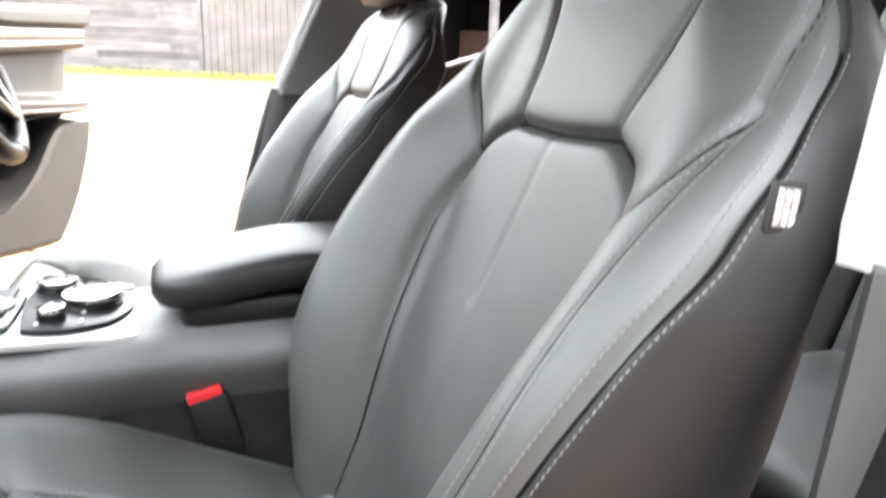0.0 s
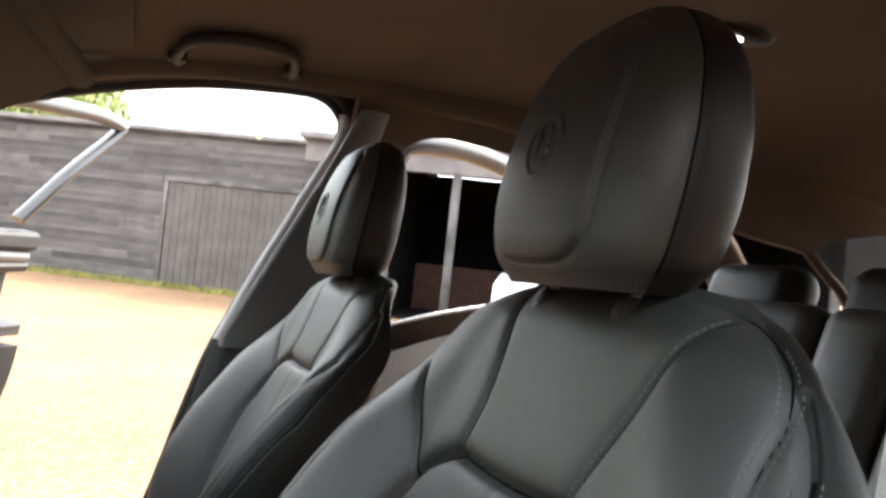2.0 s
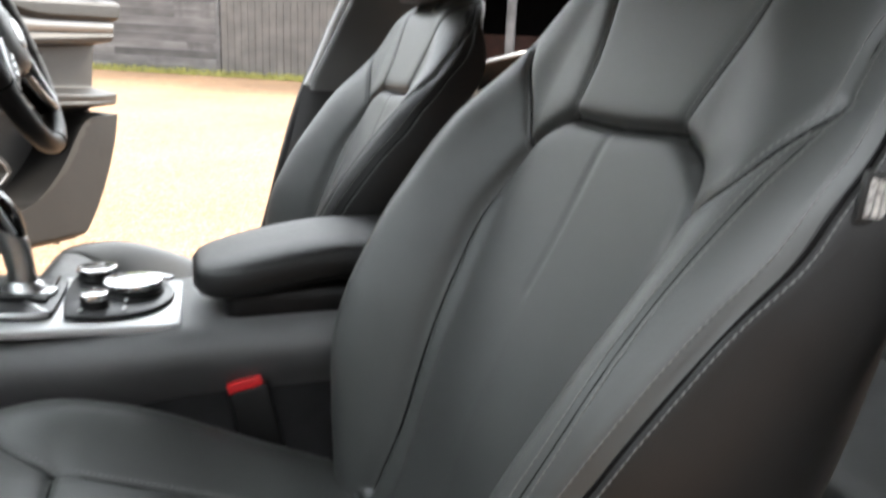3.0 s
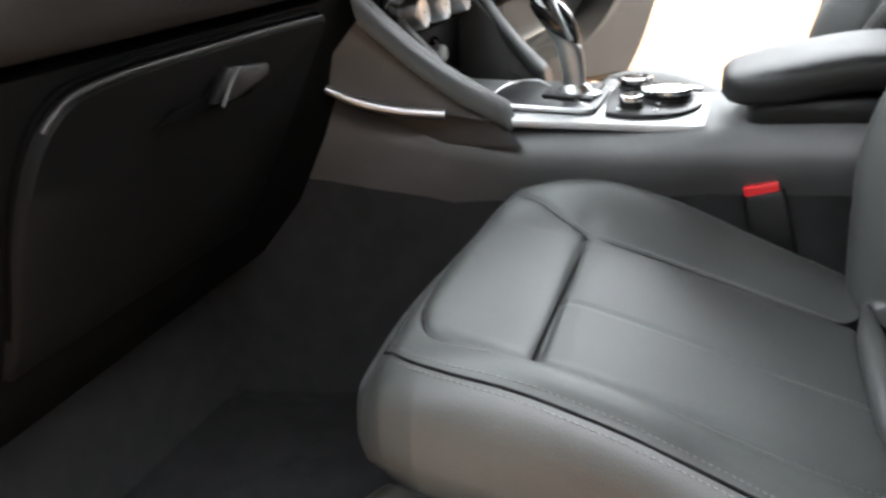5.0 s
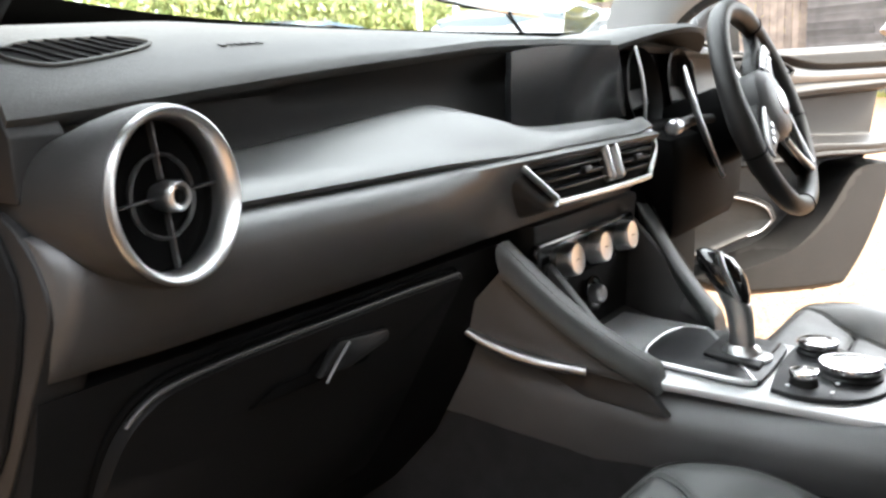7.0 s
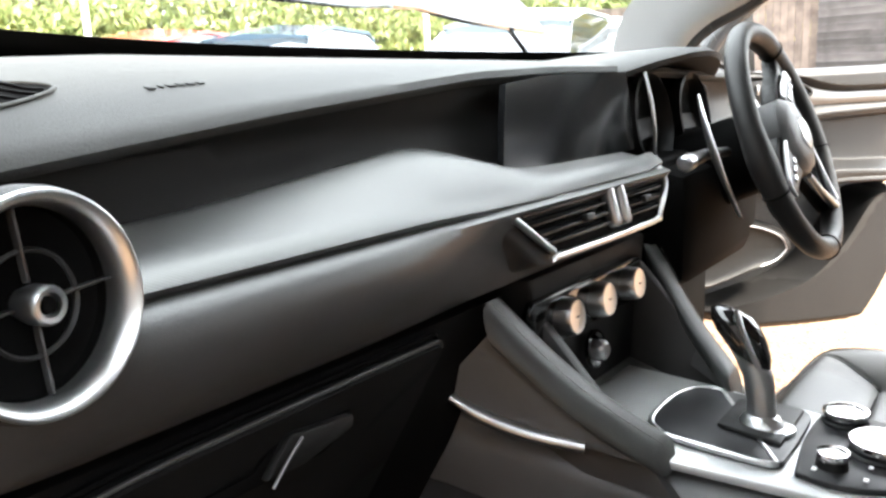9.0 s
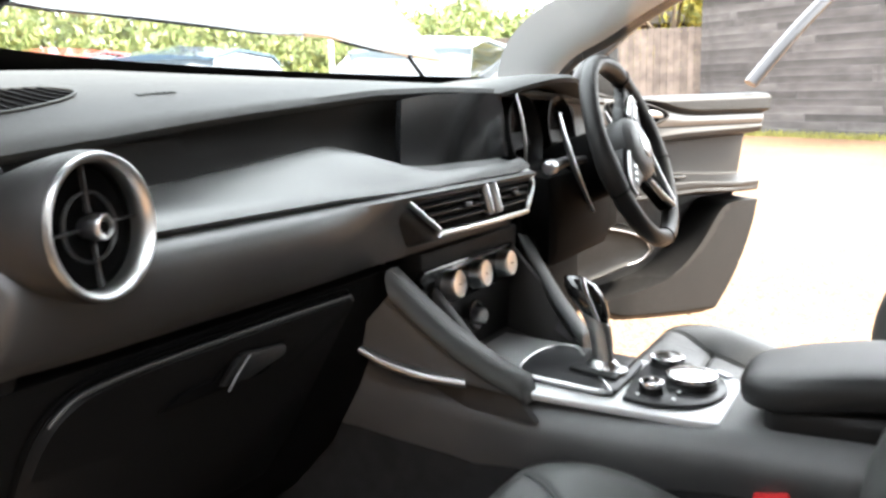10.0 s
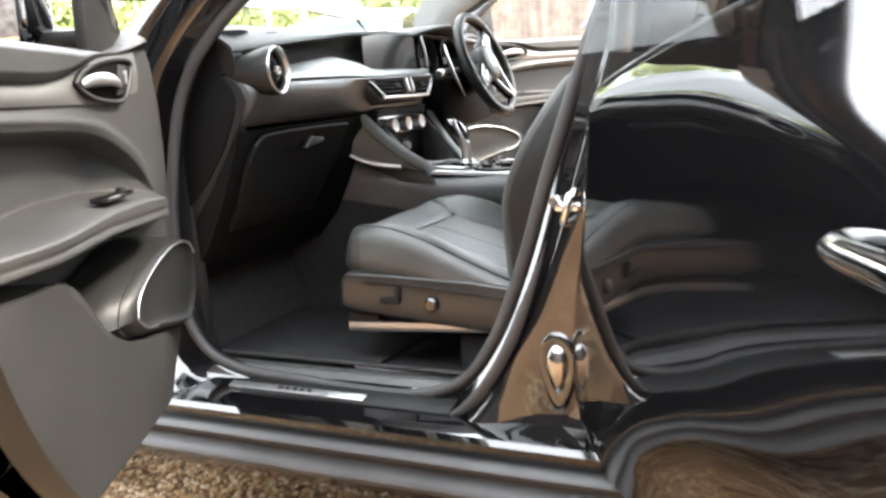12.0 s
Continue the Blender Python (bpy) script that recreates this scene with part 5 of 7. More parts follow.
console = thing("centre_console", label="black centre console with satin silver top plate", category="console")
# side body: upper ledge and tucked lower flank, both sides
rows = []
for y, zt, zl, w in ((1.06, 0.84, 0.74, 0.225), (0.97, 0.83, 0.72, 0.215), (0.895, 0.802, 0.695, 0.195), (0.806, 0.750, 0.668, 0.172), (0.70, 0.722, 0.655, 0.155), (0.617, 0.712, 0.652, 0.146), (0.50, 0.712, 0.660, 0.140), (0.38, 0.716, 0.672, 0.138), (0.23, 0.720, 0.678, 0.138), (0.0, 0.72, 0.68, 0.138), (-0.25, 0.70, 0.66, 0.135), (-0.42, 0.66, 0.62, 0.13)):
    half = [(w - 0.040, zt + 0.028), (w - 0.016, zt + 0.022), (w - 0.004, zt + 0.010), (w, zt), (w - 0.003, zt - 0.012), (w - 0.012, zl + 0.01), (w - 0.022, zl - 0.004), (w - 0.030, zl - 0.03)]
    rows.append([(-x, y, z) for x, z in half] + [(x, y, z) for x, z in half[::-1]])
loft("console_body", rows, console_plastic, console, "grained black console body", angle=40)
rows = [[(-w + 0.024, y, zl), (-w + 0.016, y, zl - 0.15), (-w + 0.006, y, 0.36), (w - 0.006, y, 0.36), (w - 0.016, y, zl - 0.15), (w - 0.024, y, zl)] for y, zl, w in ((1.06, 0.74, 0.225), (0.895, 0.695, 0.195), (0.70, 0.655, 0.155), (0.50, 0.660, 0.140), (0.23, 0.678, 0.138), (-0.42, 0.62, 0.13))]
loft("tunnel_side", rows, carpet, console, "black carpeted tunnel side", angle=40)
# satin top plate, wider at the front
pz = 0.752
plate = [(-0.132, 0.760), (-0.132, 0.64), (-0.126, 0.60), (-0.105, 0.405), (-0.098, 0.385), (0.080, 0.385), (0.086, 0.405), (0.098, 0.60), (0.104, 0.64), (0.106, 0.760)]
silver_paint = material("satin_silver_paint", (0.54, 0.55, 0.55), 0.38, metal=0.45, stain=0.05, stain_size=20)
top = part("top_plate", prism_bm(plate, 0.010, Matrix(((1, 0, 0, 0), (0, 1, 0, 0), (0, 0.055, 1, pz - 0.055 * 0.5 - 0.010), (0, 0, 0, 1))), 0.003), silver_paint, console, "satin silver console plate")


def pl(y):
    return pz + 0.055 * (y - 0.5)


PM = Matrix(((1, 0, 0, 0), (0, 1, 0, 0), (0, 0.055, 1, pz - 0.055 * 0.5), (0, 0, 0, 1)))
# padded wings from the stack down to the plate
for sx in (-1, 1):
    rows = []
    for t in range(21):
        s = t / 20
        c = Vector(((sx * 0.205 - 0.012) - sx * 0.085 * s, 0.765 - 0.145 * s, 0.905 - 0.140 * s - 0.012 * math.sin(math.pi * s)))
        h, w = 0.024 - 0.006 * s, 0.023
        row = []
        for q in range(16):
            a = 2 * math.pi * q / 16
            row.append(c + Vector((w * math.copysign(abs(math.cos(a)) ** 0.7, math.cos(a)), 0.25 * h * math.copysign(abs(math.sin(a)) ** 0.7, math.sin(a)), h * math.copysign(abs(math.sin(a)) ** 0.7, math.sin(a)))))
        rows.append(row)
    wing = loft("side_wing", rows, leather, console, "stitched padded side wing", angle=70)
    line = [Vector(((sx * 0.205 - 0.012) - sx * (0.085 * t / 20 - 0.010), 0.765 - 0.145 * t / 20, 0.905 - 0.140 * t / 20 - 0.012 * math.sin(math.pi * t / 20) + 0.0225 - 0.006 * t / 20)) for t in range(21)]
    v, f = stitch_data(line, 0.006, 0.004, 0.0006)
    raw("stitching", v, f, thread, wing, "grey thread stitching", kind="stuff")
    part("stack_cheek", prism_bm([(0.76, 0.90), (0.63, 0.76), (0.60, 0.725), (0.80, 0.735), (0.93, 0.82), (0.88, 0.91)], 0.016, Matrix(((0, 0, sx, sx * 0.135), (1, 0, 0, 0), (0, 1, 0, 0), (0, 0, 0, 1))), 0.004), soft_plastic, console)
    strip = curve([(sx * 0.218 - 0.006, 0.840, 0.827), (sx * 0.200 - 0.006, 0.795, 0.800), (sx * 0.186 - 0.006, 0.745, 0.784), (sx * 0.166 - 0.006, 0.689, 0.775)], 8)
    rows = []
    for t in range(21):
        s = t / 20
        up = Vector(((sx * 0.205 - 0.012) - sx * (0.085 * s - 0.013), 0.765 - 0.145 * s, 0.900 - 0.140 * s - 0.012 * math.sin(math.pi * s)))
        i = s * (len(strip) - 1)
        lo = Vector(strip[int(i)]).lerp(Vector(strip[min(int(i) + 1, len(strip) - 1)]), i - int(i)) + Vector((0, 0, -0.002))
        mid = (up + lo) / 2 + Vector((sx * 0.006, -0.003, 0))
        rows.append([up, mid, lo, lo - Vector((sx * 0.02, 0, 0.004)), up - Vector((sx * 0.02, 0, 0.012))])
    loft("wing_flank", rows, console_plastic, console, "grained flank under the padded wing", angle=60)
    tube("accent_strip", [p + Vector((sx * 0.004, 0, 0.002)) for p in strip], [0.003 + 0.0042 * min(1, i / 8) for i in range(len(strip))], satin_knob, console, "bright silver accent strip", 10, flat=1.5)
# shifter surround
sur = smooth_line([(-0.086, 0.640), (-0.088, 0.560), (-0.082, 0.526), (-0.050, 0.520), (0.030, 0.520), (0.066, 0.526), (0.076, 0.560), (0.072, 0.640), (0.045, 0.664), (-0.006, 0.670), (-0.060, 0.664), (-0.086, 0.640)], 5)[:-1]
gate = part("shifter_gate", prism_bm(sur, 0.008, PM @ Matrix.Translation((0, 0, 0.0)), 0.002), gate_plastic, console, "dark satin shifter gate")
tube("gate_trim", [PM @ Vector((x, y, 0.006)) for x, y in sur if y > 0.525 and (x < -0.06 or y > 0.62)], 0.0036, satin, gate, "bright gate trim", 10)
part("gate_ramp", prism_bm([(-0.045, 0.53), (0.062, 0.53), (0.050, 0.60), (-0.035, 0.60)], 0.006, PM @ Matrix.Translation((0, 0, 0.007)), 0.003), hard_plastic, gate)
# control island with three dials
isl = smooth_line([(-0.088, 0.508), (-0.092, 0.465), (-0.066, 0.420), (-0.012, 0.396), (0.040, 0.402), (0.085, 0.440), (0.100, 0.490), (0.086, 0.512), (0.0, 0.517), (-0.088, 0.508)], 5)[:-1]
island = part("control_island", prism_bm(isl, 0.007, PM, 0.003), gate_plastic, console, "dark satin control island")
for (x, y, r, hgt, nm) in ((0.004, 0.441, 0.0330, 0.017, "main rotary dial"), (-0.054, 0.480, 0.0150, 0.017, "small volume dial"), (0.066, 0.488, 0.0235, 0.016, "drive mode dial")):
    m = Matrix.Translation((x, y, pl(y) + 0.005))
    dial = part("rotary_dial", lathe_bm([(r * 1.05, 0.0), (r * 1.05, 0.004), (r * 0.97, 0.006), (r * 0.97, hgt - 0.006), (r, hgt - 0.005), (r, hgt - 0.002), (r * 0.96, hgt)], 56, m), hard_plastic, console, "knurled " + nm)
    part("dial_ring", lathe_bm([(r * 1.005, hgt - 0.0065), (r * 1.03, hgt - 0.003), (r * 1.0, hgt + 0.0008), (r * 0.84, hgt + 0.001), (r * 0.82, hgt - 0.001)], 56, m), chrome, dial, "bright dial ring")
    part("dial_face", lathe_bm([(0, hgt - 0.0006), (r * 0.83, hgt - 0.0006), (r * 0.83, hgt - 0.004)], 48, m), satin_knob if r > 0.03 else gloss_black, dial)
part("push_button", box_bm((0.030, 0.011, 0.007), (0.060, 0.410, pl(0.410) + 0.010), 0.003, Matrix.Rotation(radians(50), 4, "Z")), satin_knob, island, "silver push button")
for i in range(4):
    part("switch_mark", box_bm((0.006, 0.004, 0.001), (-0.072 + 0.030 * (i % 2), 0.447 + 0.046 * (i // 2), pl(0.45) + 0.0102), 0), white_plastic, island)
# armrest
rows = []
for i in range(41):
    s = i / 40
    y = 0.372 - 0.36 * s
    r = math.sqrt(max(0.0, 1 - (1 - min(1.0, s / 0.24)) ** 2.2))
    w, h = 0.098 * (0.45 + 0.55 * r), 0.026 * (0.40 + 0.60 * r)
    zc = 0.782 + 0.024 * bump01(np.array(s), 0, 0.5)
    row = []
    for q in range(28):
        a = 2 * math.pi * q / 28
        row.append((-0.004 + w * math.copysign(abs(math.cos(a)) ** 0.55, math.cos(a)), y, float(zc) + h * math.copysign(abs(math.sin(a)) ** 0.5, math.sin(a))))
    rows.append(row)
arm = thing("armrest", label="padded black leather centre armrest over the console", category="armrest")
loft("armrest_pad", rows, leather_side, arm, angle=70)
part("armrest_base", box_bm((0.172, 0.345, 0.060), (-0.004, 0.167, 0.752), 0.022, None, 4), hard_plastic, arm)
part("front_lip", box_bm((0.100, 0.016, 0.006), (-0.004, 0.350, 0.778), 0.003), dark_plastic, arm)

# gear selector
gear = thing("gear_selector", label="silver gear selector with a gloss black grip", category="gear lever")
part("base_collar", lathe_bm([(0.030, 0.0), (0.029, 0.004), (0.020, 0.006), (0.016, 0.014), (0.012, 0.016)], 36, Matrix.Translation((-0.006, 0.560, pl(0.56) + 0.007)) @ Matrix.Diagonal((1.0, 1.2, 1, 1))), satin, gear, "silver base collar")
def gear_ring(y, z, wx, wy, lean):
    return [(-0.006 + wx * math.cos(2 * math.pi * q / 28), y + wy * math.sin(2 * math.pi * q / 28), z + lean * wy * math.sin(2 * math.pi * q / 28)) for q in range(28)]


loft("stem", [gear_ring(*r) for r in ((0.560, 0.765, 0.0125, 0.016, 0.0), (0.561, 0.790, 0.0115, 0.015, 0.1), (0.565, 0.815, 0.0125, 0.017, 0.25), (0.571, 0.832, 0.016, 0.021, 0.45), (0.576, 0.842, 0.019, 0.024, 0.55), (0.578, 0.846, 0.012, 0.015, 0.55))], satin, gear, "satin silver stem", angle=70)
loft("grip", [gear_ring(*r) for r in ((0.577, 0.841, 0.010, 0.014, 0.55), (0.578, 0.844, 0.0185, 0.025, 0.55), (0.583, 0.856, 0.0220, 0.030, 0.5), (0.588, 0.870, 0.0225, 0.031, 0.42), (0.592, 0.882, 0.0195, 0.027, 0.36), (0.594, 0.889, 0.0135, 0.019, 0.3), (0.595, 0.892, 0.004, 0.006, 0.3))], gloss_black, gear, "gloss black grip", angle=70)
band = curve([(-0.0305, 0.560, 0.838), (-0.0305, 0.570, 0.858), (-0.0265, 0.580, 0.878), (-0.016, 0.588, 0.892)], 6)
tube("grip_band", band, 0.0030, satin_knob, gear, "bright grip edge", 8, flat=1.6)

# belt buckles beside the passenger seat
buckle = thing("seatbelt_buckle", label="black seatbelt buckle with a red release button", category="seatbelt buckle")
BM_ = Matrix.Translation((-0.126, 0.312, 0.655)) @ Matrix.Rotation(radians(-14), 4, "X") @ Matrix.Rotation(radians(6), 4, "Y")
part("buckle_body", box_bm((0.026, 0.046, 0.085), (0, 0, -0.022), 0.006), hard_plastic, buckle).matrix_local = BM_
part("release_button", box_bm((0.019, 0.040, 0.014), (0, 0.002, 0.024), 0.003), red, buckle, "red release button").matrix_local = BM_
tube("buckle_stalk", [BM_ @ Vector((0, 0, -0.06)), (-0.126, 0.312, 0.56), (-0.128, 0.30, 0.48)], 0.012, dark_plastic, buckle, n=10)

# ---- car body round the cabin ----
rocker_plastic = material("matt_rocker_plastic", (0.045, 0.045, 0.046), 0.55, grain=0.2, grain_size=700, stain=0.2, stain_size=8)
body = thing("car_body", label="black car body shell with open doors and grey headlining", category="car")
OPENING = [(-0.035, 1.12), (0.0, 1.03), (0.036, 0.935), (0.082, 0.807), (0.13, 0.66), (0.19, 0.52), (0.262, 0.426), (0.36, 0.388), (0.48, 0.382), (0.66, 0.392), (0.80, 0.402), (0.895, 0.442), (0.942, 0.53), (0.948, 0.66), (0.931, 0.815), (0.888, 0.974), (0.834, 1.066), (0.760, 1.15), (0.69, 1.205), (0.57, 1.31), (0.46, 1.395), (0.28, 1.450), (0.06, 1.455), (-0.06, 1.415), (-0.095, 1.32), (-0.07, 1.21)]


DRIVER_OPENING = [(0.060, 1.12), (0.100, 1.03), (0.140, 0.94), (0.180, 0.81), (0.220, 0.66), (0.268, 0.52), (0.325, 0.43)] + OPENING[7:12] + [(0.942, 0.53), (0.95, 0.66), (0.955, 0.82), (0.957, 0.98), (0.948, 1.10), (0.925, 1.185), (0.875, 1.235), (0.80, 1.27), (0.72, 1.313), (0.64, 1.352), (0.535, 1.395), (0.39, 1.44), (0.23, 1.475), (0.10, 1.49), (-0.012, 1.492), (-0.066, 1.455), (-0.068, 1.40), (-0.032, 1.32), (0.018, 1.21)]


def tumble(z):
    """How far the side leans in above the waist."""
    return 0.30 * max(0.0, z - 1.08) ** 1.15 + 0.02 * max(0.0, 0.5 - z)


def roof_z(x, y):
    return 1.547 - 0.04 * ((y + 0.35) / 0.9) ** 2 - 0.052 * (abs(x) / 0.62) ** 4 + 0.020 * x / 0.62


# near-black colour stands in for the shade low round the door openings
opening_trim = material("shaded_opening_plastic", (0.0055, 0.0055, 0.0056), 0.6, spec=0.10, grain=0.15, grain_size=1300, stain=0.15, stain_size=10)


def side_ring(sx, x, grow, y0=0.43, z0=0.85, flat=0.0):
    """The outline of a door opening, moved outwards; flat: how far the band widens on the flat centre pillar."""
    pts = curve([(0, y, z) for y, z in (OPENING if sx < 0 else DRIVER_OPENING)], 4, True)
    x0, out = x, []
    for p in pts:
        d = Vector((0, p.y - y0, p.z - z0)).normalized()
        rear = float(bump01(np.array(-d.y), 0.25, 0.60) * bump01(np.array(1.16 - p.z), 0.0, 0.10))
        q = p + d * (grow + flat * rear)
        x = x0 + (min(x0, 0.856) - x0) * rear
        out.append(Vector((sx * (x - tumble(q.z)), q.y, q.z)))
    return out


for sx in (-1, 1):
    tube("door_seal", side_ring(sx, 0.805, 0.004), 0.0125, rubber, body, "black rubber door seal", 10, closed=True)
    # painted frame of the opening: a stepped band round the seal
    bands = [side_ring(sx, 0.800, 0.010), side_ring(sx, 0.815, 0.022), side_ring(sx, 0.822, 0.045), side_ring(sx, 0.850, 0.062), side_ring(sx, 0.885, 0.070), side_ring(sx, 0.905, 0.082, flat=0.01), side_ring(sx, 0.905, 0.110, flat=0.045), side_ring(sx, 0.903, 0.112, flat=0.10)]
    v, f = loft_data(bands, True, False)
    raw("door_frame", v, f, paint, body, "gloss black painted door frame", 60)
    # second lip seal that follows the pillar's foot
    ring = side_ring(sx, 0.856, 0.046)
    lip = [p for p in ring if p.y < 0.34 and p.z < 0.74]
    start = next(i for i in range(len(lip)) if lip[i].z == max(q.z for q in lip))
    lip = lip[start:] + lip[:start]
    tube("lip_seal", lip, [0.0068 * min(1.0, 0.05 + k / 4, 0.05 + (len(lip) - 1 - k) / 4) for k in range(len(lip))], rubber, body, "thin black lip seal", 8, flat=1.6)
    # inner trims that follow the opening inside
    bands = [side_ring(sx, 0.795, 0.008), side_ring(sx, 0.775, 0.004), side_ring(sx, 0.755, 0.020), side_ring(sx, 0.745, 0.060), side_ring(sx, 0.740, 0.13)]
    v, f = loft_data(bands, True, False)
    trim = raw("inner_trim", v, f, opening_trim, body, "dark inner door-opening trim, pale on the pillar", 60)
    trim.data.materials.append(pale_trim)
    # paler faces put light on the pillars into the colour; windscreen pillar driver-side only
    for p in trim.data.polygons:
        if (p.center.z > 0.985 and p.center.y < 0.20 and p.center.z < 1.40) or (sx > 0 and p.center.z > 1.13 and p.center.y > 0.50):
            p.material_index = 1
# sills
for sx in (-1, 1):
    prof = [(0.70, 0.400), (0.745, 0.405), (0.775, 0.398), (0.80, 0.385), (0.85, 0.372), (0.895, 0.369), (0.922, 0.364), (0.930, 0.354), (0.926, 0.338), (0.916, 0.322), (0.90, 0.316), (0.86, 0.30), (0.70, 0.30)]
    rows = [[(sx * x, y, z) for x, z in prof] for y in (-1.05, -0.6, -0.25, 0.0, 0.3, 0.6, 0.9, 1.1)]
    loft("sill", rows, paint, body, "gloss black sill", angle=30)
    part("tread_plate", box_bm((0.050, 0.50, 0.006), (sx * 0.838, 0.52, 0.379), 0.002, Matrix.Rotation(radians(sx * 14), 4, "Y")), hard_plastic, body, "sill tread plate")
    insert = part("tread_insert", box_bm((0.020, 0.34, 0.004), (sx * 0.844, 0.635, 0.3812), 0.0015, Matrix.Rotation(radians(sx * 14), 4, "Y")), satin, body, "bright tread plate insert")
    for k in range(5):
        part("lettering_bar", box_bm((0.008, 0.012, 0.001), (sx * 0.844, 0.60 + 0.018 * k, 0.3836), 0, Matrix.Rotation(radians(sx * 14), 4, "Y")), hard_plastic, insert)
    prof = [(0.86, 0.318), (0.905, 0.322), (0.930, 0.316), (0.937, 0.306), (0.930, 0.296), (0.916, 0.290), (0.911, 0.280), (0.918, 0.272), (0.934, 0.266), (0.940, 0.252), (0.930, 0.238), (0.90, 0.230), (0.86, 0.235)]
    loft("rocker_moulding", [[(sx * x, y, z) for x, z in prof] for y in (-1.0, -0.5, 0.0, 0.5, 1.1)], rocker_plastic, body, "matt black ridged rocker moulding", angle=50)
# floor
part("floor_pan", box_bm((1.42, 2.2, 0.05), (0, 0.0, 0.335), 0.01), carpet, body, "black carpeted floor")
part("bulkhead", box_bm((1.46, 0.04, 0.80), (0, 1.12, 0.70), 0.02, Matrix.Rotation(radians(-12), 4, "X")), carpet, body)
for sx in (-1, 1):
    part("footwell_side", box_bm((0.03, 0.32, 0.75), (sx * 0.752, 1.085, 0.72), 0.01), trim_plastic, body, "black kick panel")
    part("sill_trim", prism_bm([(0.70, 0.36), (0.70, 0.402), (0.775, 0.404), (0.79, 0.39), (0.79, 0.36)], 1.0, Matrix(((sx, 0, 0, 0), (0, 0, 1, -0.02), (0, 1, 0, 0), (0, 0, 0, 1))), 0.004), soft_plastic, body)
mat_ob = thing("floor_mat", label="black carpet floor mat in the footwell", category="floor mat")
part("carpet_pad", prism_bm(smooth_line([(-0.66, 0.55), (-0.66, 0.98), (-0.60, 1.03), (-0.30, 1.03), (-0.24, 0.98), (-0.24, 0.62), (-0.28, 0.55), (-0.66, 0.55)], 4)[:-1], 0.012, Matrix.Translation((0, 0, 0.361)), 0.004), carpet, mat_ob)


def lean(sx, z):
    """The driver's centre pillar stands further forward towards its foot."""
    return float(np.interp(z, [0.4, 0.97, 1.10, 1.22, 1.32, 1.40], [0.10, 0.096, 0.064, 0.036, 0.028, 0.0])) if sx > 0 else 0.0


shaded_pillar_grey = material("shaded_pillar_trim", (0.16, 0.16, 0.157), 0.75, grain=0.3, grain_size=800, stain=0.06)
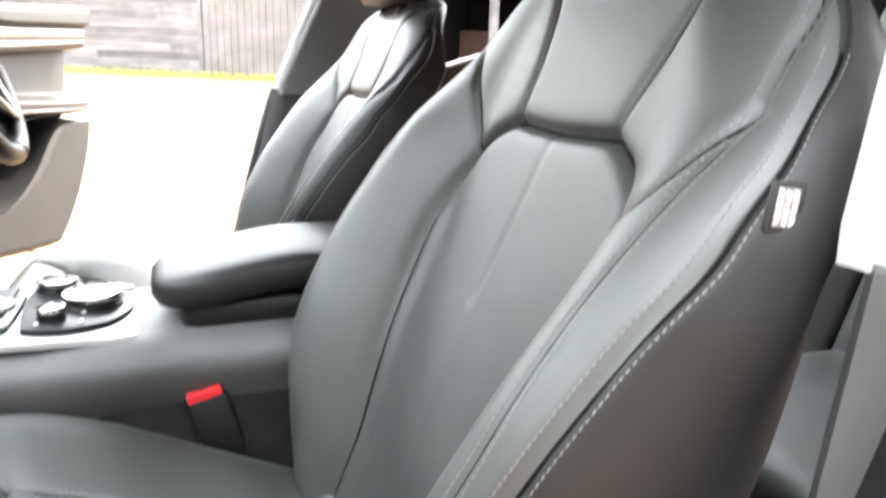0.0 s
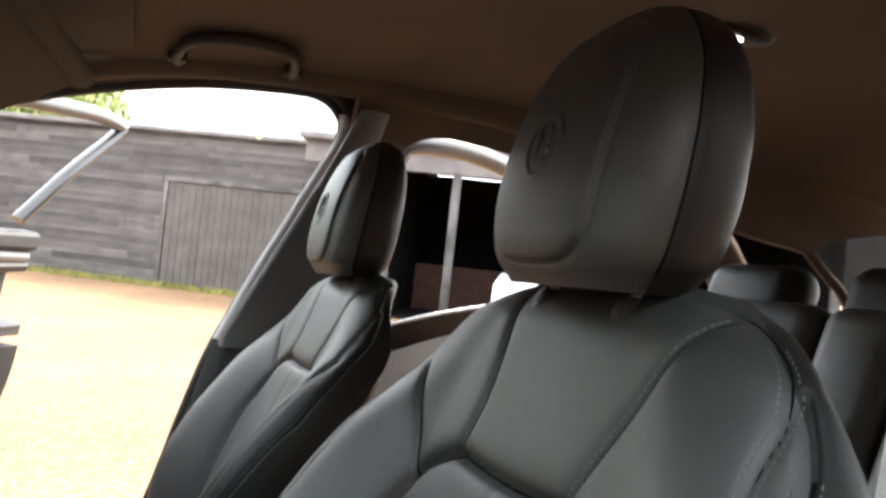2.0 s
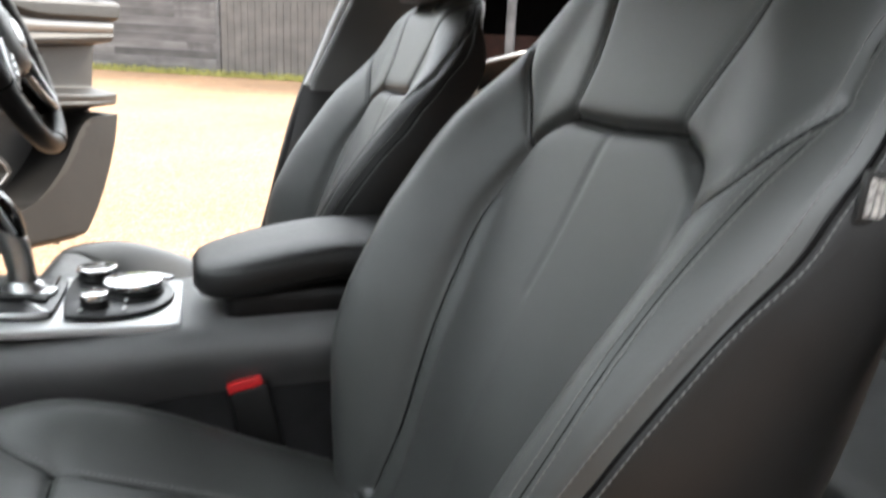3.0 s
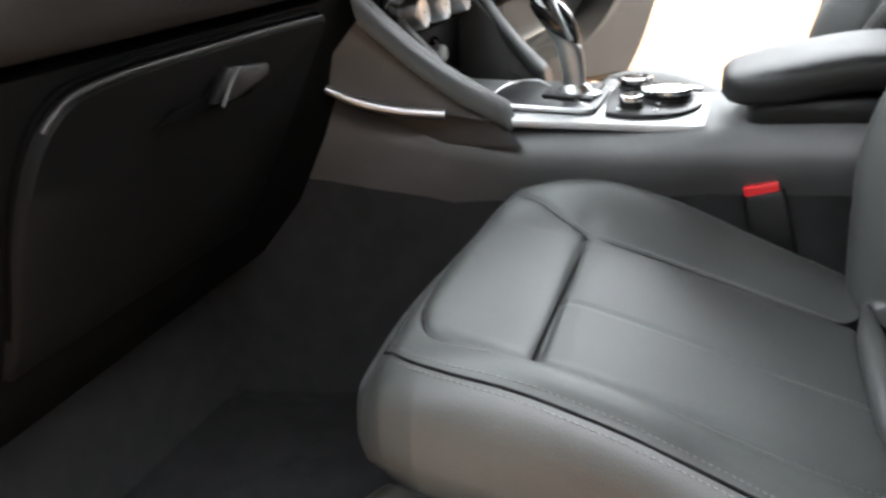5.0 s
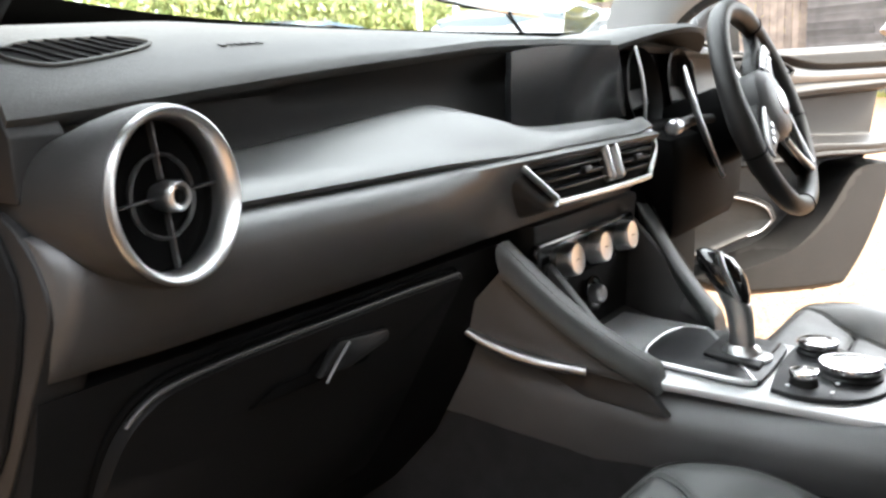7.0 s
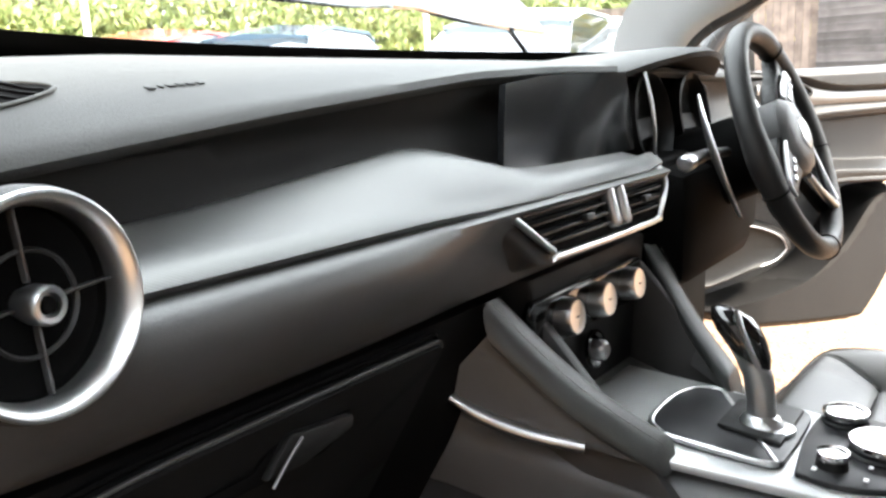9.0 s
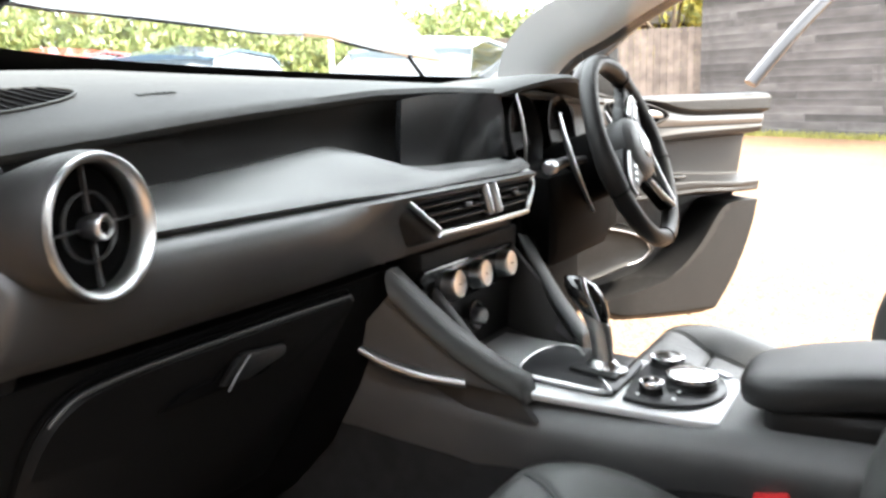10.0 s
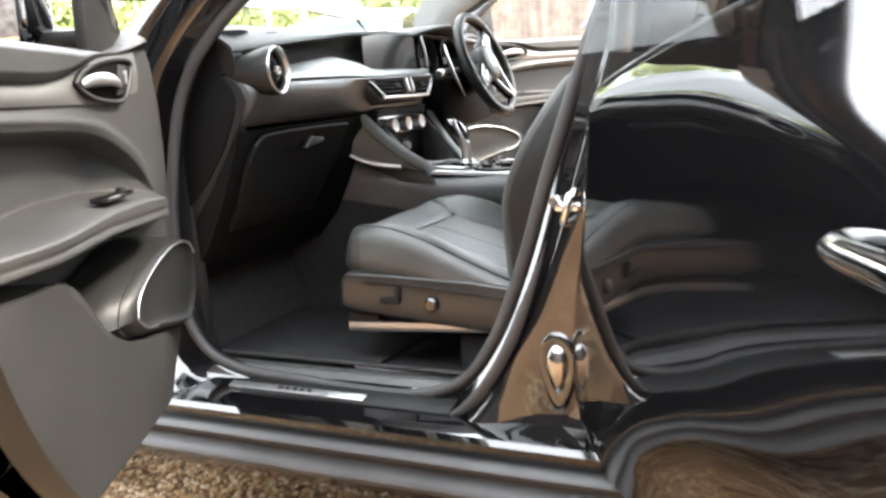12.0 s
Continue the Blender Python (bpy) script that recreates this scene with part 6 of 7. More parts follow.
# pillars: A from dash to roof, B, C
for sx in (-1, 1):
    a_path = [(sx * 0.775, 0.99, 1.05), (sx * 0.762, 0.87, 1.145), (sx * 0.730, 0.70, 1.275), (sx * 0.680, 0.52, 1.400), (sx * 0.638, 0.30, 1.468), (sx * 0.620, 0.02, 1.485), (sx * 0.622, -0.4, 1.478), (sx * 0.64, -0.8, 1.43)]
    pillar = [(sx * 0.785, 0.99, 1.05), (sx * 0.768, 0.87, 1.145)] + a_path[2:4]
    if sx > 0:
        a_path = [(0.775, 1.08, 1.17), (0.765, 0.955, 1.255), (0.735, 0.75, 1.36), (0.690, 0.54, 1.448), (0.645, 0.30, 1.505), (0.625, 0.02, 1.525), (0.625, -0.4, 1.515), (0.64, -0.8, 1.46)]
        pillar = a_path[:4]
    tube("roof_rail_trim", curve(a_path[3:], 6), 0.040, headlining, body, "fabric covered roof rail", 14, flat=0.85)
    tube("pillar_trim", curve(pillar, 6), [0.026 + 0.0012 * i for i in range(19)], pale_trim, body, "pale grey windscreen pillar trim", 14, flat=1.25)
    o_path = [(sx * 0.83, 1.10, 1.03), (sx * 0.815, 0.93, 1.135), (sx * 0.770, 0.70, 1.315), (sx * 0.712, 0.48, 1.435), (sx * 0.675, 0.20, 1.485), (sx * 0.665, -0.1, 1.505), (sx * 0.68, -0.8, 1.47)]
    if sx > 0:
        o_path = [(0.835, 1.14, 1.13), (0.82, 0.985, 1.245), (0.775, 0.76, 1.375), (0.722, 0.52, 1.470), (0.68, 0.20, 1.525), (0.67, -0.1, 1.540), (0.68, -0.8, 1.50)]
    tube("roof_rail", curve(o_path, 6), 0.033, paint, body, "gloss black roof rail", 14)
    rows = []
    for z, y0, y1, xo in ((0.40, -0.16, 0.24, 0.775), (0.60, -0.12, 0.14, 0.770), (0.85, -0.10, 0.062, 0.765), (0.97, -0.105, 0.034, 0.755)):
        y1 += lean(sx, z)
        rows.append([(sx * xo, y0, z), (sx * (xo - 0.035), y0 + 0.02, z), (sx * (xo - 0.045), (y0 + y1) / 2, z), (sx * (xo - 0.030), y1 - 0.02, z), (sx * xo, y1 + 0.008, z), (sx * (xo + 0.06), (y0 + y1) / 2, z)])
    loft("pillar_lower_trim", rows, soft_plastic, body, "dark lower pillar trim", angle=60)
    rows = []
    for z, y0, y1, xo in ((0.965, -0.105, 0.030, 0.760), (0.985, -0.105, 0.032, 0.762), (1.10, -0.10, 0.004, 0.752), (1.22, -0.11, -0.024, 0.728), (1.32, -0.125, -0.062, 0.690), (1.46, -0.15, -0.085, 0.630)):
        y1 += lean(sx, z)
        rows.append([(sx * xo, y0, z), (sx * (xo - 0.035), y0 + 0.01, z), (sx * (xo - 0.046), (y0 + y1) / 2, z), (sx * (xo - 0.046), y1 - 0.008, z), (sx * (xo - 0.038), y1 + 0.002, z), (sx * (xo + 0.01), y1 - 0.004, z), (sx * (xo + 0.05), (y0 + y1) / 2, z)])
    # driver's trim is a darker copy of the pale one: shade in the colour
    loft("pillar_upper_trim", rows, shaded_pillar_grey if sx > 0 else pale_trim, body, "grey upper pillar trim", angle=60)
    if sx > 0:
        # pale tube drawn in for outside light along the pillar edge
        edge = [p for p in side_ring(1, 0.785, 0.012) if p.y < 0.25 and 0.96 < p.z < 1.47]
        edge.sort(key=lambda p: p.z)
        tube("pillar_edge", edge, 0.0165, pale_trim, body, "pale tube for the lit pillar edge", 10)
    rows = []
    for z, y0, y1, xo in ((0.36, -0.20, 0.16, 0.845), (0.52, -0.16, 0.10, 0.843), (0.80, -0.105, 0.04, 0.840), (1.05, -0.12, -0.02, 0.835), (1.25, -0.14, -0.08, 0.79), (1.47, -0.155, -0.10, 0.705)):
        rows.append([(sx * xo, y0, z), (sx * (xo + 0.012), (y0 + y1) / 2, z), (sx * xo, y1, z), (sx * (xo - 0.05), y1 + 0.006, z), (sx * (xo - 0.07), (y0 + y1) / 2, z), (sx * (xo - 0.05), y0, z)])
    loft("pillar_skin", rows, paint, body, "gloss black centre pillar", angle=50)
# striker and lower bolt boss on the passenger side pillar
st = part("door_striker", box_bm((0.012, 0.046, 0.016), (-0.862, 0.020, 0.780), 0.005, None, 3), steel, body, "bright steel door striker")
tube("striker_loop", [(-0.856, 0.008, 0.806), (-0.880, 0.010, 0.802), (-0.886, 0.016, 0.780), (-0.880, 0.022, 0.756), (-0.856, 0.024, 0.750)], 0.0068, steel, st, n=10)
part("striker_bolt", lathe_bm([(0, 0.010), (0.009, 0.010), (0.012, 0.004), (0.012, 0)], 16, aim((-0.860, 0.040, 0.790), (-1, 0.2, 0))), steel, st)
plug_metal = material("dark_bright_metal", (0.30, 0.29, 0.28), 0.14, metal=1.0)
# teardrop plug low on the pillar, in its soft dished ring
outline = []
for k in range(36):
    a = 2 * math.pi * k / 36
    outline.append((0.026 * math.sin(a) * (0.72 + 0.28 * math.cos(a)), 0.034 * math.cos(a) - 0.008 * (1 - math.cos(a))))
PLUG = aim((-0.858, 0.050, 0.492), (-1, 0.10, 0))
rings = []
for q, h in ((1.9, -0.006), (1.7, 0.003), (1.45, 0.0045), (1.25, 0.002), (1.1, 0.002), (1.0, 0.006), (0.8, 0.011), (0.55, 0.0145), (0.25, 0.016), (0.03, 0.0163)):
    rings.append([PLUG @ Vector((x * q, y * q, h)) for x, y in outline])
plug = loft("pillar_plug", rings[4:], plug_metal, body, "domed bright pillar plug", angle=60)
loft("plug_ring", rings[:5], paint, plug, "painted dished plug ring", angle=60, caps=False)
# roof and headlining
rows, rows2 = [], []
for i in range(31):
    y = 0.50 - 2.24 * i / 30
    rows.append([(x, y + 0.06 * (abs(x) / 0.62) ** 2 * (-1 if y > 0.3 else 0), roof_z(x, y)) for x in [-0.62 + 1.24 * j / 24 for j in range(25)]])
    rows2.append([(x * 1.08, y, z + 0.045) for x, _, z in rows[-1]])
v, f = loft_data(rows, False, False)
raw("headlining", v, f, headlining, None, "grey-brown woven headlining", 60, kind="structure", category="ceiling").matrix_basis = CAR
v, f = loft_data(rows2, False, False)
raw("roof_skin", v, f, paint, body, "gloss black roof", 60)
# sun visor, grab handle, roof lamp
grip_fabric = material("dark_brown_plastic", (0.022, 0.017, 0.014), 0.7, grain=0.2, grain_size=900, stain=0.1)
visor = thing("sun_visor", label="grey sun visor folded against the headlining", category="sun visor")
visor_cloth = material("visor_cloth", (0.060, 0.049, 0.039), 0.9, spec=0.1, grain=0.4, grain_size=800, stain=0.1, stain_size=6)
part("visor_pad", box_bm((0.42, 0.16, 0.022), (0.34, 0.420, 1.482), 0.009, Matrix.Rotation(radians(-14), 4, "X")), visor_cloth, visor)
part("visor_clip", box_bm((0.04, 0.02, 0.02), (0.150, 0.43, 1.486), 0.005), dark_plastic, visor)
for sx in (1, -1):
    g = thing("grab_handle", label="curved dark grab handle over the door", category="grab handle", group="grab handles")
    gp = curve([(sx * x, y, roof_z(sx * x, y) - d + 0.010) for x, y, d in ((0.600, 0.268, 0.018), (0.555, 0.270, 0.024), (0.490, 0.245, 0.024), (0.470, 0.165, 0.022), (0.490, 0.085, 0.024), (0.555, 0.062, 0.024), (0.600, 0.062, 0.018))], 6)
    tube("grip", gp, 0.0120, grip_fabric, g, n=12, flat=0.8)
    for y in (0.270, 0.060):
        part("pivot_cover", box_bm((0.03, 0.036, 0.022), (sx * 0.590, y, roof_z(sx * 0.59, y) - 0.006), 0.007), grip_fabric, g)
rl = thing("roof_lamp", label="small black oval roof lamp with a bright bulb", category="roof lamp")
part("lamp_housing", lathe_bm([(0, 0.012), (0.030, 0.010), (0.042, 0.004), (0.045, -0.004)], 32, aim((-0.012, -0.480, 1.543), (0.05, 0.1, -1), (0, 1, 0)) @ Matrix.Diagonal((0.72, 1.25, 1, 1))), hard_plastic, rl)
part("lamp_bulb", lathe_bm([(0, 0.019), (0.006, 0.017), (0.009, 0.011), (0.009, 0.0)], 20, aim((-0.012, -0.474, 1.543), (0.05, 0.1, -1), (0, 1, 0))), bulb_mat, rl, "lit bulb")
# windscreen and raised bonnet
rows = []
for i in range(13):
    s = i / 12
    rows.append([(x * (1 - 0.13 * s), (1.33 - 0.34 * (abs(x) / 0.76) ** 2.4) * (1 - s) + (0.50 - 0.06 * (abs(x) / 0.76) ** 2) * s, 1.135 * (1 - s) + (1.468 - 0.03 * (abs(x) / 0.76) ** 2) * s) for x in [-0.76 + 1.52 * j / 16 for j in range(17)]])
v, f = loft_data(rows, False, False)
ws = raw("windscreen", v, f, glass, body, "clear windscreen", 60)
ws.visible_shadow = False
tube("windscreen_header", [(0.661 * u, 0.488 - 0.06 * u * u, 1.476 - 0.03 * u * u) for u in [-1 + 2 * j / 24 for j in range(25)]], 0.024, visor_cloth, body, "dark fabric windscreen header", 12)
frit = []
for s in (0.0, 0.05, 0.10, 0.15, 0.195):
    frit.append([(x * (1 - 0.13 * s), (1.33 - 0.34 * (abs(x) / 0.76) ** 2.4) * (1 - s) + (0.50 - 0.06 * (abs(x) / 0.76) ** 2) * s - 0.006, 1.135 * (1 - s) + (1.468 - 0.03 * (abs(x) / 0.76) ** 2) * s - 0.003) for x in [-0.755 + 1.51 * j / 24 for j in range(25)]])
v, f = loft_data(frit, False, False)
band = []
for s in (0.78, 0.84, 0.90, 0.96, 1.0):
    band.append([(x * (1 - 0.13 * s), (1.33 - 0.34 * (abs(x) / 0.76) ** 2.4) * (1 - s) + (0.50 - 0.06 * (abs(x) / 0.76) ** 2) * s - 0.006, 1.135 * (1 - s) + (1.468 - 0.03 * (abs(x) / 0.76) ** 2) * s - 0.008) for x in [-0.755 + 1.51 * j / 24 for j in range(25)]])
vb, fb = loft_data(band, False, False)
raw("header_band", vb, fb, visor_cloth, body, "dark grey trim along the windscreen top", 60)
raw("frit_band", v, f, dark_plastic, body, "black ceramic band along the windscreen foot", 60)
part("cowl", prism_bm([(-0.80, 1.02), (-0.70, 1.14), (-0.35, 1.30), (0, 1.345), (0.35, 1.30), (0.70, 1.14), (0.80, 1.02), (0.80, 1.30), (0.4, 1.48), (-0.4, 1.48), (-0.80, 1.30)], 0.03, Matrix.Translation((0, 0, 1.105)), 0.005), dark_plastic, body, "black cowl panel")
bonnet = thing("raised_bonnet", label="gloss black bonnet standing open", category="bonnet")
top_rows = []
for i in range(17):
    s = i / 16
    row = []
    for j in range(25):
        u = -1 + j / 12
        w = 0.71 - 0.06 * s
        y = 1.20 + 0.17 * (1 - abs(u) ** 2.2) + 0.86 * s + 0.10 * s * (1 - u * u)
        z = 1.245 + 0.045 * (1 - abs(u) ** 2) + 0.80 * s + 0.05 * math.sin(math.pi * s) - 0.10 * s * s
        row.append((u * w, y, z + 0.015 * math.exp(-((abs(u) - 0.55) / 0.12) ** 2)))
    top_rows.append(row)
loft("bonnet_skin", [r + [(x, y + 0.016, z - 0.003) for x, y, z in r[::-1]] for r in top_rows], paint, bonnet, "gloss black bonnet skin", angle=50)
for sx in (-1, 1):
    tube("bonnet_hinge", [(sx * 0.66, 1.20, 1.12), (sx * 0.67, 1.22, 1.19), (sx * 0.66, 1.28, 1.27)], 0.005, dark_plastic, bonnet, n=8)
    part("front_wing", prism_bm([(1.05, 0.45), (1.05, 1.08), (1.35, 1.10), (2.0, 1.02), (2.3, 0.85), (2.3, 0.5), (1.95, 0.75), (1.55, 0.75), (1.25, 0.45)], 0.14, Matrix(((0, 0, sx, sx * 0.76), (1, 0, 0, 0), (0, 1, 0, 0), (0, 0, 0, 1))), 0.03, 3), paint, body, "gloss black front wing")
    for y in (1.75, -1.20):
        wh = part("road_wheel", lathe_bm([(0.22, 0.11), (0.33, 0.11), (0.365, 0.08), (0.365, -0.08), (0.33, -0.11), (0.22, -0.11)], 40, aim((sx * 0.82, y, 0.365), (sx, 0, 0))), rubber, body, "black tyre")
        part("wheel_rim", lathe_bm([(0, 0.07), (0.10, 0.08), (0.22, 0.10), (0.23, 0.08), (0.23, -0.1), (0, -0.1)], 24, aim((sx * 0.82, y, 0.365), (sx, 0, 0))), steel, wh)
    part("rear_quarter", prism_bm([(-0.98, 0.40), (-0.95, 1.06), (-1.70, 1.08), (-1.95, 1.0), (-1.98, 0.5), (-1.60, 0.45), (-1.52, 0.70), (-1.2, 0.78), (-1.02, 0.66)], 0.12, Matrix(((0, 0, sx, sx * 0.78), (1, 0, 0, 0), (0, 1, 0, 0), (0, 0, 0, 1))), 0.03, 3), paint, body, "gloss black rear quarter")
    tube("rear_pillar", curve([(sx * 0.70, -0.85, 1.45), (sx * 0.72, -1.05, 1.30), (sx * 0.74, -1.20, 1.10), (sx * 0.74, -1.25, 0.95)], 6), 0.055, headlining, body, "fabric rear pillar trim", 14)
part("engine_bay", box_bm((1.46, 1.05, 0.30), (0, 1.80, 0.62), 0.04), dark_plastic, body)
part("tailgate", box_bm((1.30, 0.08, 0.62), (0, -1.78, 0.78), 0.03), paint, body)
rows = [[(x, y, z) for x in (-0.55, -0.2, 0.2, 0.55)] for y, z in ((-1.30, 1.455), (-1.5, 1.33), (-1.74, 1.10))]
v, f = loft_data(rows, False, False)
rw = raw("rear_window", v, f, glass, body, "sloping rear window", 60)
rw.visible_shadow = False
for sx in (-1, 1):
    part("quarter_trim", prism_bm(smooth_line([(-0.70, 1.50), (-0.85, 1.41), (-1.0, 1.335), (-1.22, 1.305), (-1.27, 1.30), (-1.33, 1.335), (-1.45, 1.362), (-1.60, 1.385), (-1.75, 1.40)], 4) + [(-1.75, 1.48)], 0.03, Matrix(((0, 0, sx, sx * 0.61), (1, 0, 0, 0), (0, 1, 0, 0), (0, 0, 0, 1))), 0.006), headlining, body, "fabric rear quarter trim")
    tube("quarter_post", curve([(sx * 0.622, -1.265, 1.305), (sx * 0.622, -1.33, 1.252), (sx * 0.622, -1.40, 1.195), (sx * 0.622, -1.50, 1.03)], 4), 0.013, headlining, body, "slim fabric-covered quarter post", 10)
    qg = part("quarter_glass", prism_bm([(-1.27, 1.30), (-1.40, 1.195), (-1.50, 1.03), (-1.74, 1.03), (-1.74, 1.40), (-1.60, 1.39), (-1.45, 1.368), (-1.33, 1.34)], 0.004, Matrix(((0, 0, sx, sx * 0.632), (1, 0, 0, 0), (0, 1, 0, 0), (0, 0, 0, 1))), 0), tinted_glass, body, "dark tinted quarter glass")
    qg.visible_shadow = False
    # trim under the roof edge along the rear door opening
    rail = []
    for i in range(41):
        y = -0.08 - 0.92 * i / 40
        zb = float(sm(y, [-1.0, -0.6, -0.41, -0.30, -0.25, -0.20, -0.16, -0.08], [1.37, 1.42, 1.440, 1.448, 1.440, 1.41, 1.36, 1.30], 0.02))
        zr = roof_z(sx * 0.60, y) - 0.002
        rail.append([(sx * 0.600, y, zr), (sx * 0.640, y, zr * 0.55 + zb * 0.45), (sx * 0.668, y, zr * 0.25 + zb * 0.75), (sx * 0.684, y, zb), (sx * 0.694, y, zb + 0.004), (sx * 0.700, y, zr + 0.02)])
    loft("cant_rail", rail, headlining, body, "fabric trim along the roof edge", angle=60)
# rear bench
bench = thing("rear_bench", label="black leather rear bench seat", category="rear seat")
for x, w in ((-0.34, 0.50), (0.0, 0.165), (0.34, 0.50)):
    part("bench_back", box_bm((w, 0.15, 0.64), (x, -0.735, 0.85), 0.040, Matrix.Rotation(radians(20), 4, "X"), 4), leather, bench)
    part("bench_cushion", box_bm((w, 0.46, 0.16), (x, -0.47, 0.56), 0.040, None, 4), leather, bench)
    part("bench_headrest", box_bm((0.25 if x else 0.20, 0.10, 0.13), (x * 0.98, -0.865, 1.172), 0.046, Matrix.Rotation(radians(18), 4, "X"), 6), leather_side, bench)
part("parcel_cover", box_bm((1.2, 0.5, 0.03), (0, -1.40, 1.02), 0.01), hard_plastic, body)
for sx in (-1, 1):
    belt = thing("seat_belt", label="black webbing seat belt hanging on the centre pillar", category="seat belt", group="seat belts")
    part("webbing", prism_bm([(-0.135, 0.52), (-0.085, 0.52), (-0.095, 1.32), (-0.142, 1.32)], 0.003, Matrix(((0, 0.10 * sx * -1, sx, sx * 0.775), (1, 0, 0, 0), (0, 1, 0, 0), (0, 0, 0, 1))), 0.0008), carpet, belt)
    part("belt_guide", box_bm((0.02, 0.06, 0.05), (sx * 0.645, -0.118, 1.335), 0.008), hard_plastic, belt)

# ---- doors ----
def door_matrix(x, y, angle, mirror):
    """Local x runs from the hinge to the free edge, local y points into the cabin."""
    a = radians(angle)
    d, n = Vector((-math.sin(a), -math.cos(a), 0)), Vector((math.cos(a), -math.sin(a), 0))
    if mirror:
        d.x, n.x = -d.x, -n.x
    return CAR @ Matrix(((d.x, n.x, 0, x), (d.y, n.y, 0, y), (0, 0, 1, 0), (0, 0, 0, 1)))


def taper(s, z, s_end=1.03):
    """The free edge runs forward towards the bottom."""
    f = sm(z, [0.42, 0.48, 0.56, 0.67, 0.75, 0.84, 0.98, 1.10], [0.74, 0.80, 0.86, 0.915, 0.94, 0.952, 0.975, 1.0], 0.05)
    k = np.maximum(0.0, (s - 0.35) / (s_end - 0.35))
    return s - (1 - f) * s_end * k * k


def panel_top(s):
    return np.interp(s, [0.26, 0.285, 0.325, 0.37, 0.42, 0.50, 0.80, 1.16], [1.085, 1.108, 1.122, 1.098, 1.087, 1.085, 1.091, 1.100])


def panel_foot(s):
    return sm(s, [0.26, 0.275, 0.294, 0.33, 0.454, 0.62, 0.76, 1.16], [0.62, 0.58, 0.543, 0.505, 0.468, 0.458, 0.452, 0.445], 0.015)


def panel_front(z):
    return np.interp(z, [0.45, 0.50, 0.543, 0.65, 0.765, 0.87, 0.98, 1.075, 1.12], [0.40, 0.33, 0.292, 0.267, 0.271, 0.260, 0.250, 0.272, 0.300])


def roll_foot(s):
    return sm(s, [0.30, 0.406, 0.50, 0.55, 0.609, 0.66, 0.716, 1.16], [1.098, 1.084, 1.078, 1.068, 1.052, 1.041, 1.036, 1.040], 0.04)


def recess_top(s):
    return sm(s, [0.30, 0.324, 0.36, 0.419, 0.524, 0.60, 0.689, 0.833, 1.0, 1.16], [0.80, 0.832, 0.876, 0.914, 0.955, 0.966, 0.973, 0.978, 0.985, 0.992], 0.03)


def bin_edge(s):
    return sm(s, [0.30, 0.40, 0.531, 0.60, 0.654, 0.70, 0.73, 0.755, 0.776, 0.815, 1.16], [0.585, 0.600, 0.622, 0.636, 0.656, 0.682, 0.712, 0.748, 0.770, 0.785, 0.79], 0.03)


def arm_top(s):
    return np.interp(s, [0.33, 0.42, 0.53, 0.68, 0.86, 1.16], [0.835, 0.850, 0.860, 0.862, 0.852, 0.846])


def arm_foot(s):
    return np.interp(s, [0.33, 0.42, 0.53, 0.70, 0.87, 1.16], [0.800, 0.802, 0.806, 0.812, 0.806, 0.800])


def bin_lip(s, shift):
    """Upper edge of the door bin; on the driver's side it lies further back and dips lower in front."""
    return bin_edge(s - shift) - 0.7 * shift * (1 - bump01(s, 0.60, 0.88))


def panel_lines(s, bin_shift):
    """Heights from the panel's foot to its top, dense along the creases."""
    z0, z1 = float(panel_foot(s)), float(panel_top(s))
    lo, hi, rec, roll, lip = (float(q) for q in (arm_foot(s), arm_top(s), recess_top(s), roll_foot(s), bin_lip(s, bin_shift)))
    marks = [z0, min(z0 + 0.03, lip - 0.02), lip - 0.006, lip + 0.003, lo - 0.015, lo - 0.004, lo + 0.012, hi - 0.013, hi + 0.009, rec - 0.015, rec + 0.001, roll - 0.004, roll + 0.015, z1]
    marks = np.clip(np.maximum.accumulate(np.array(marks)), z0, z1)
    counts = (10, 16, 8, 14, 8, 10, 8, 12, 14, 12, 16, 12, 18)
    return np.concatenate([np.linspace(a, b, c, endpoint=False) for a, b, c in zip(marks, marks[1:], counts)] + [[z1]])


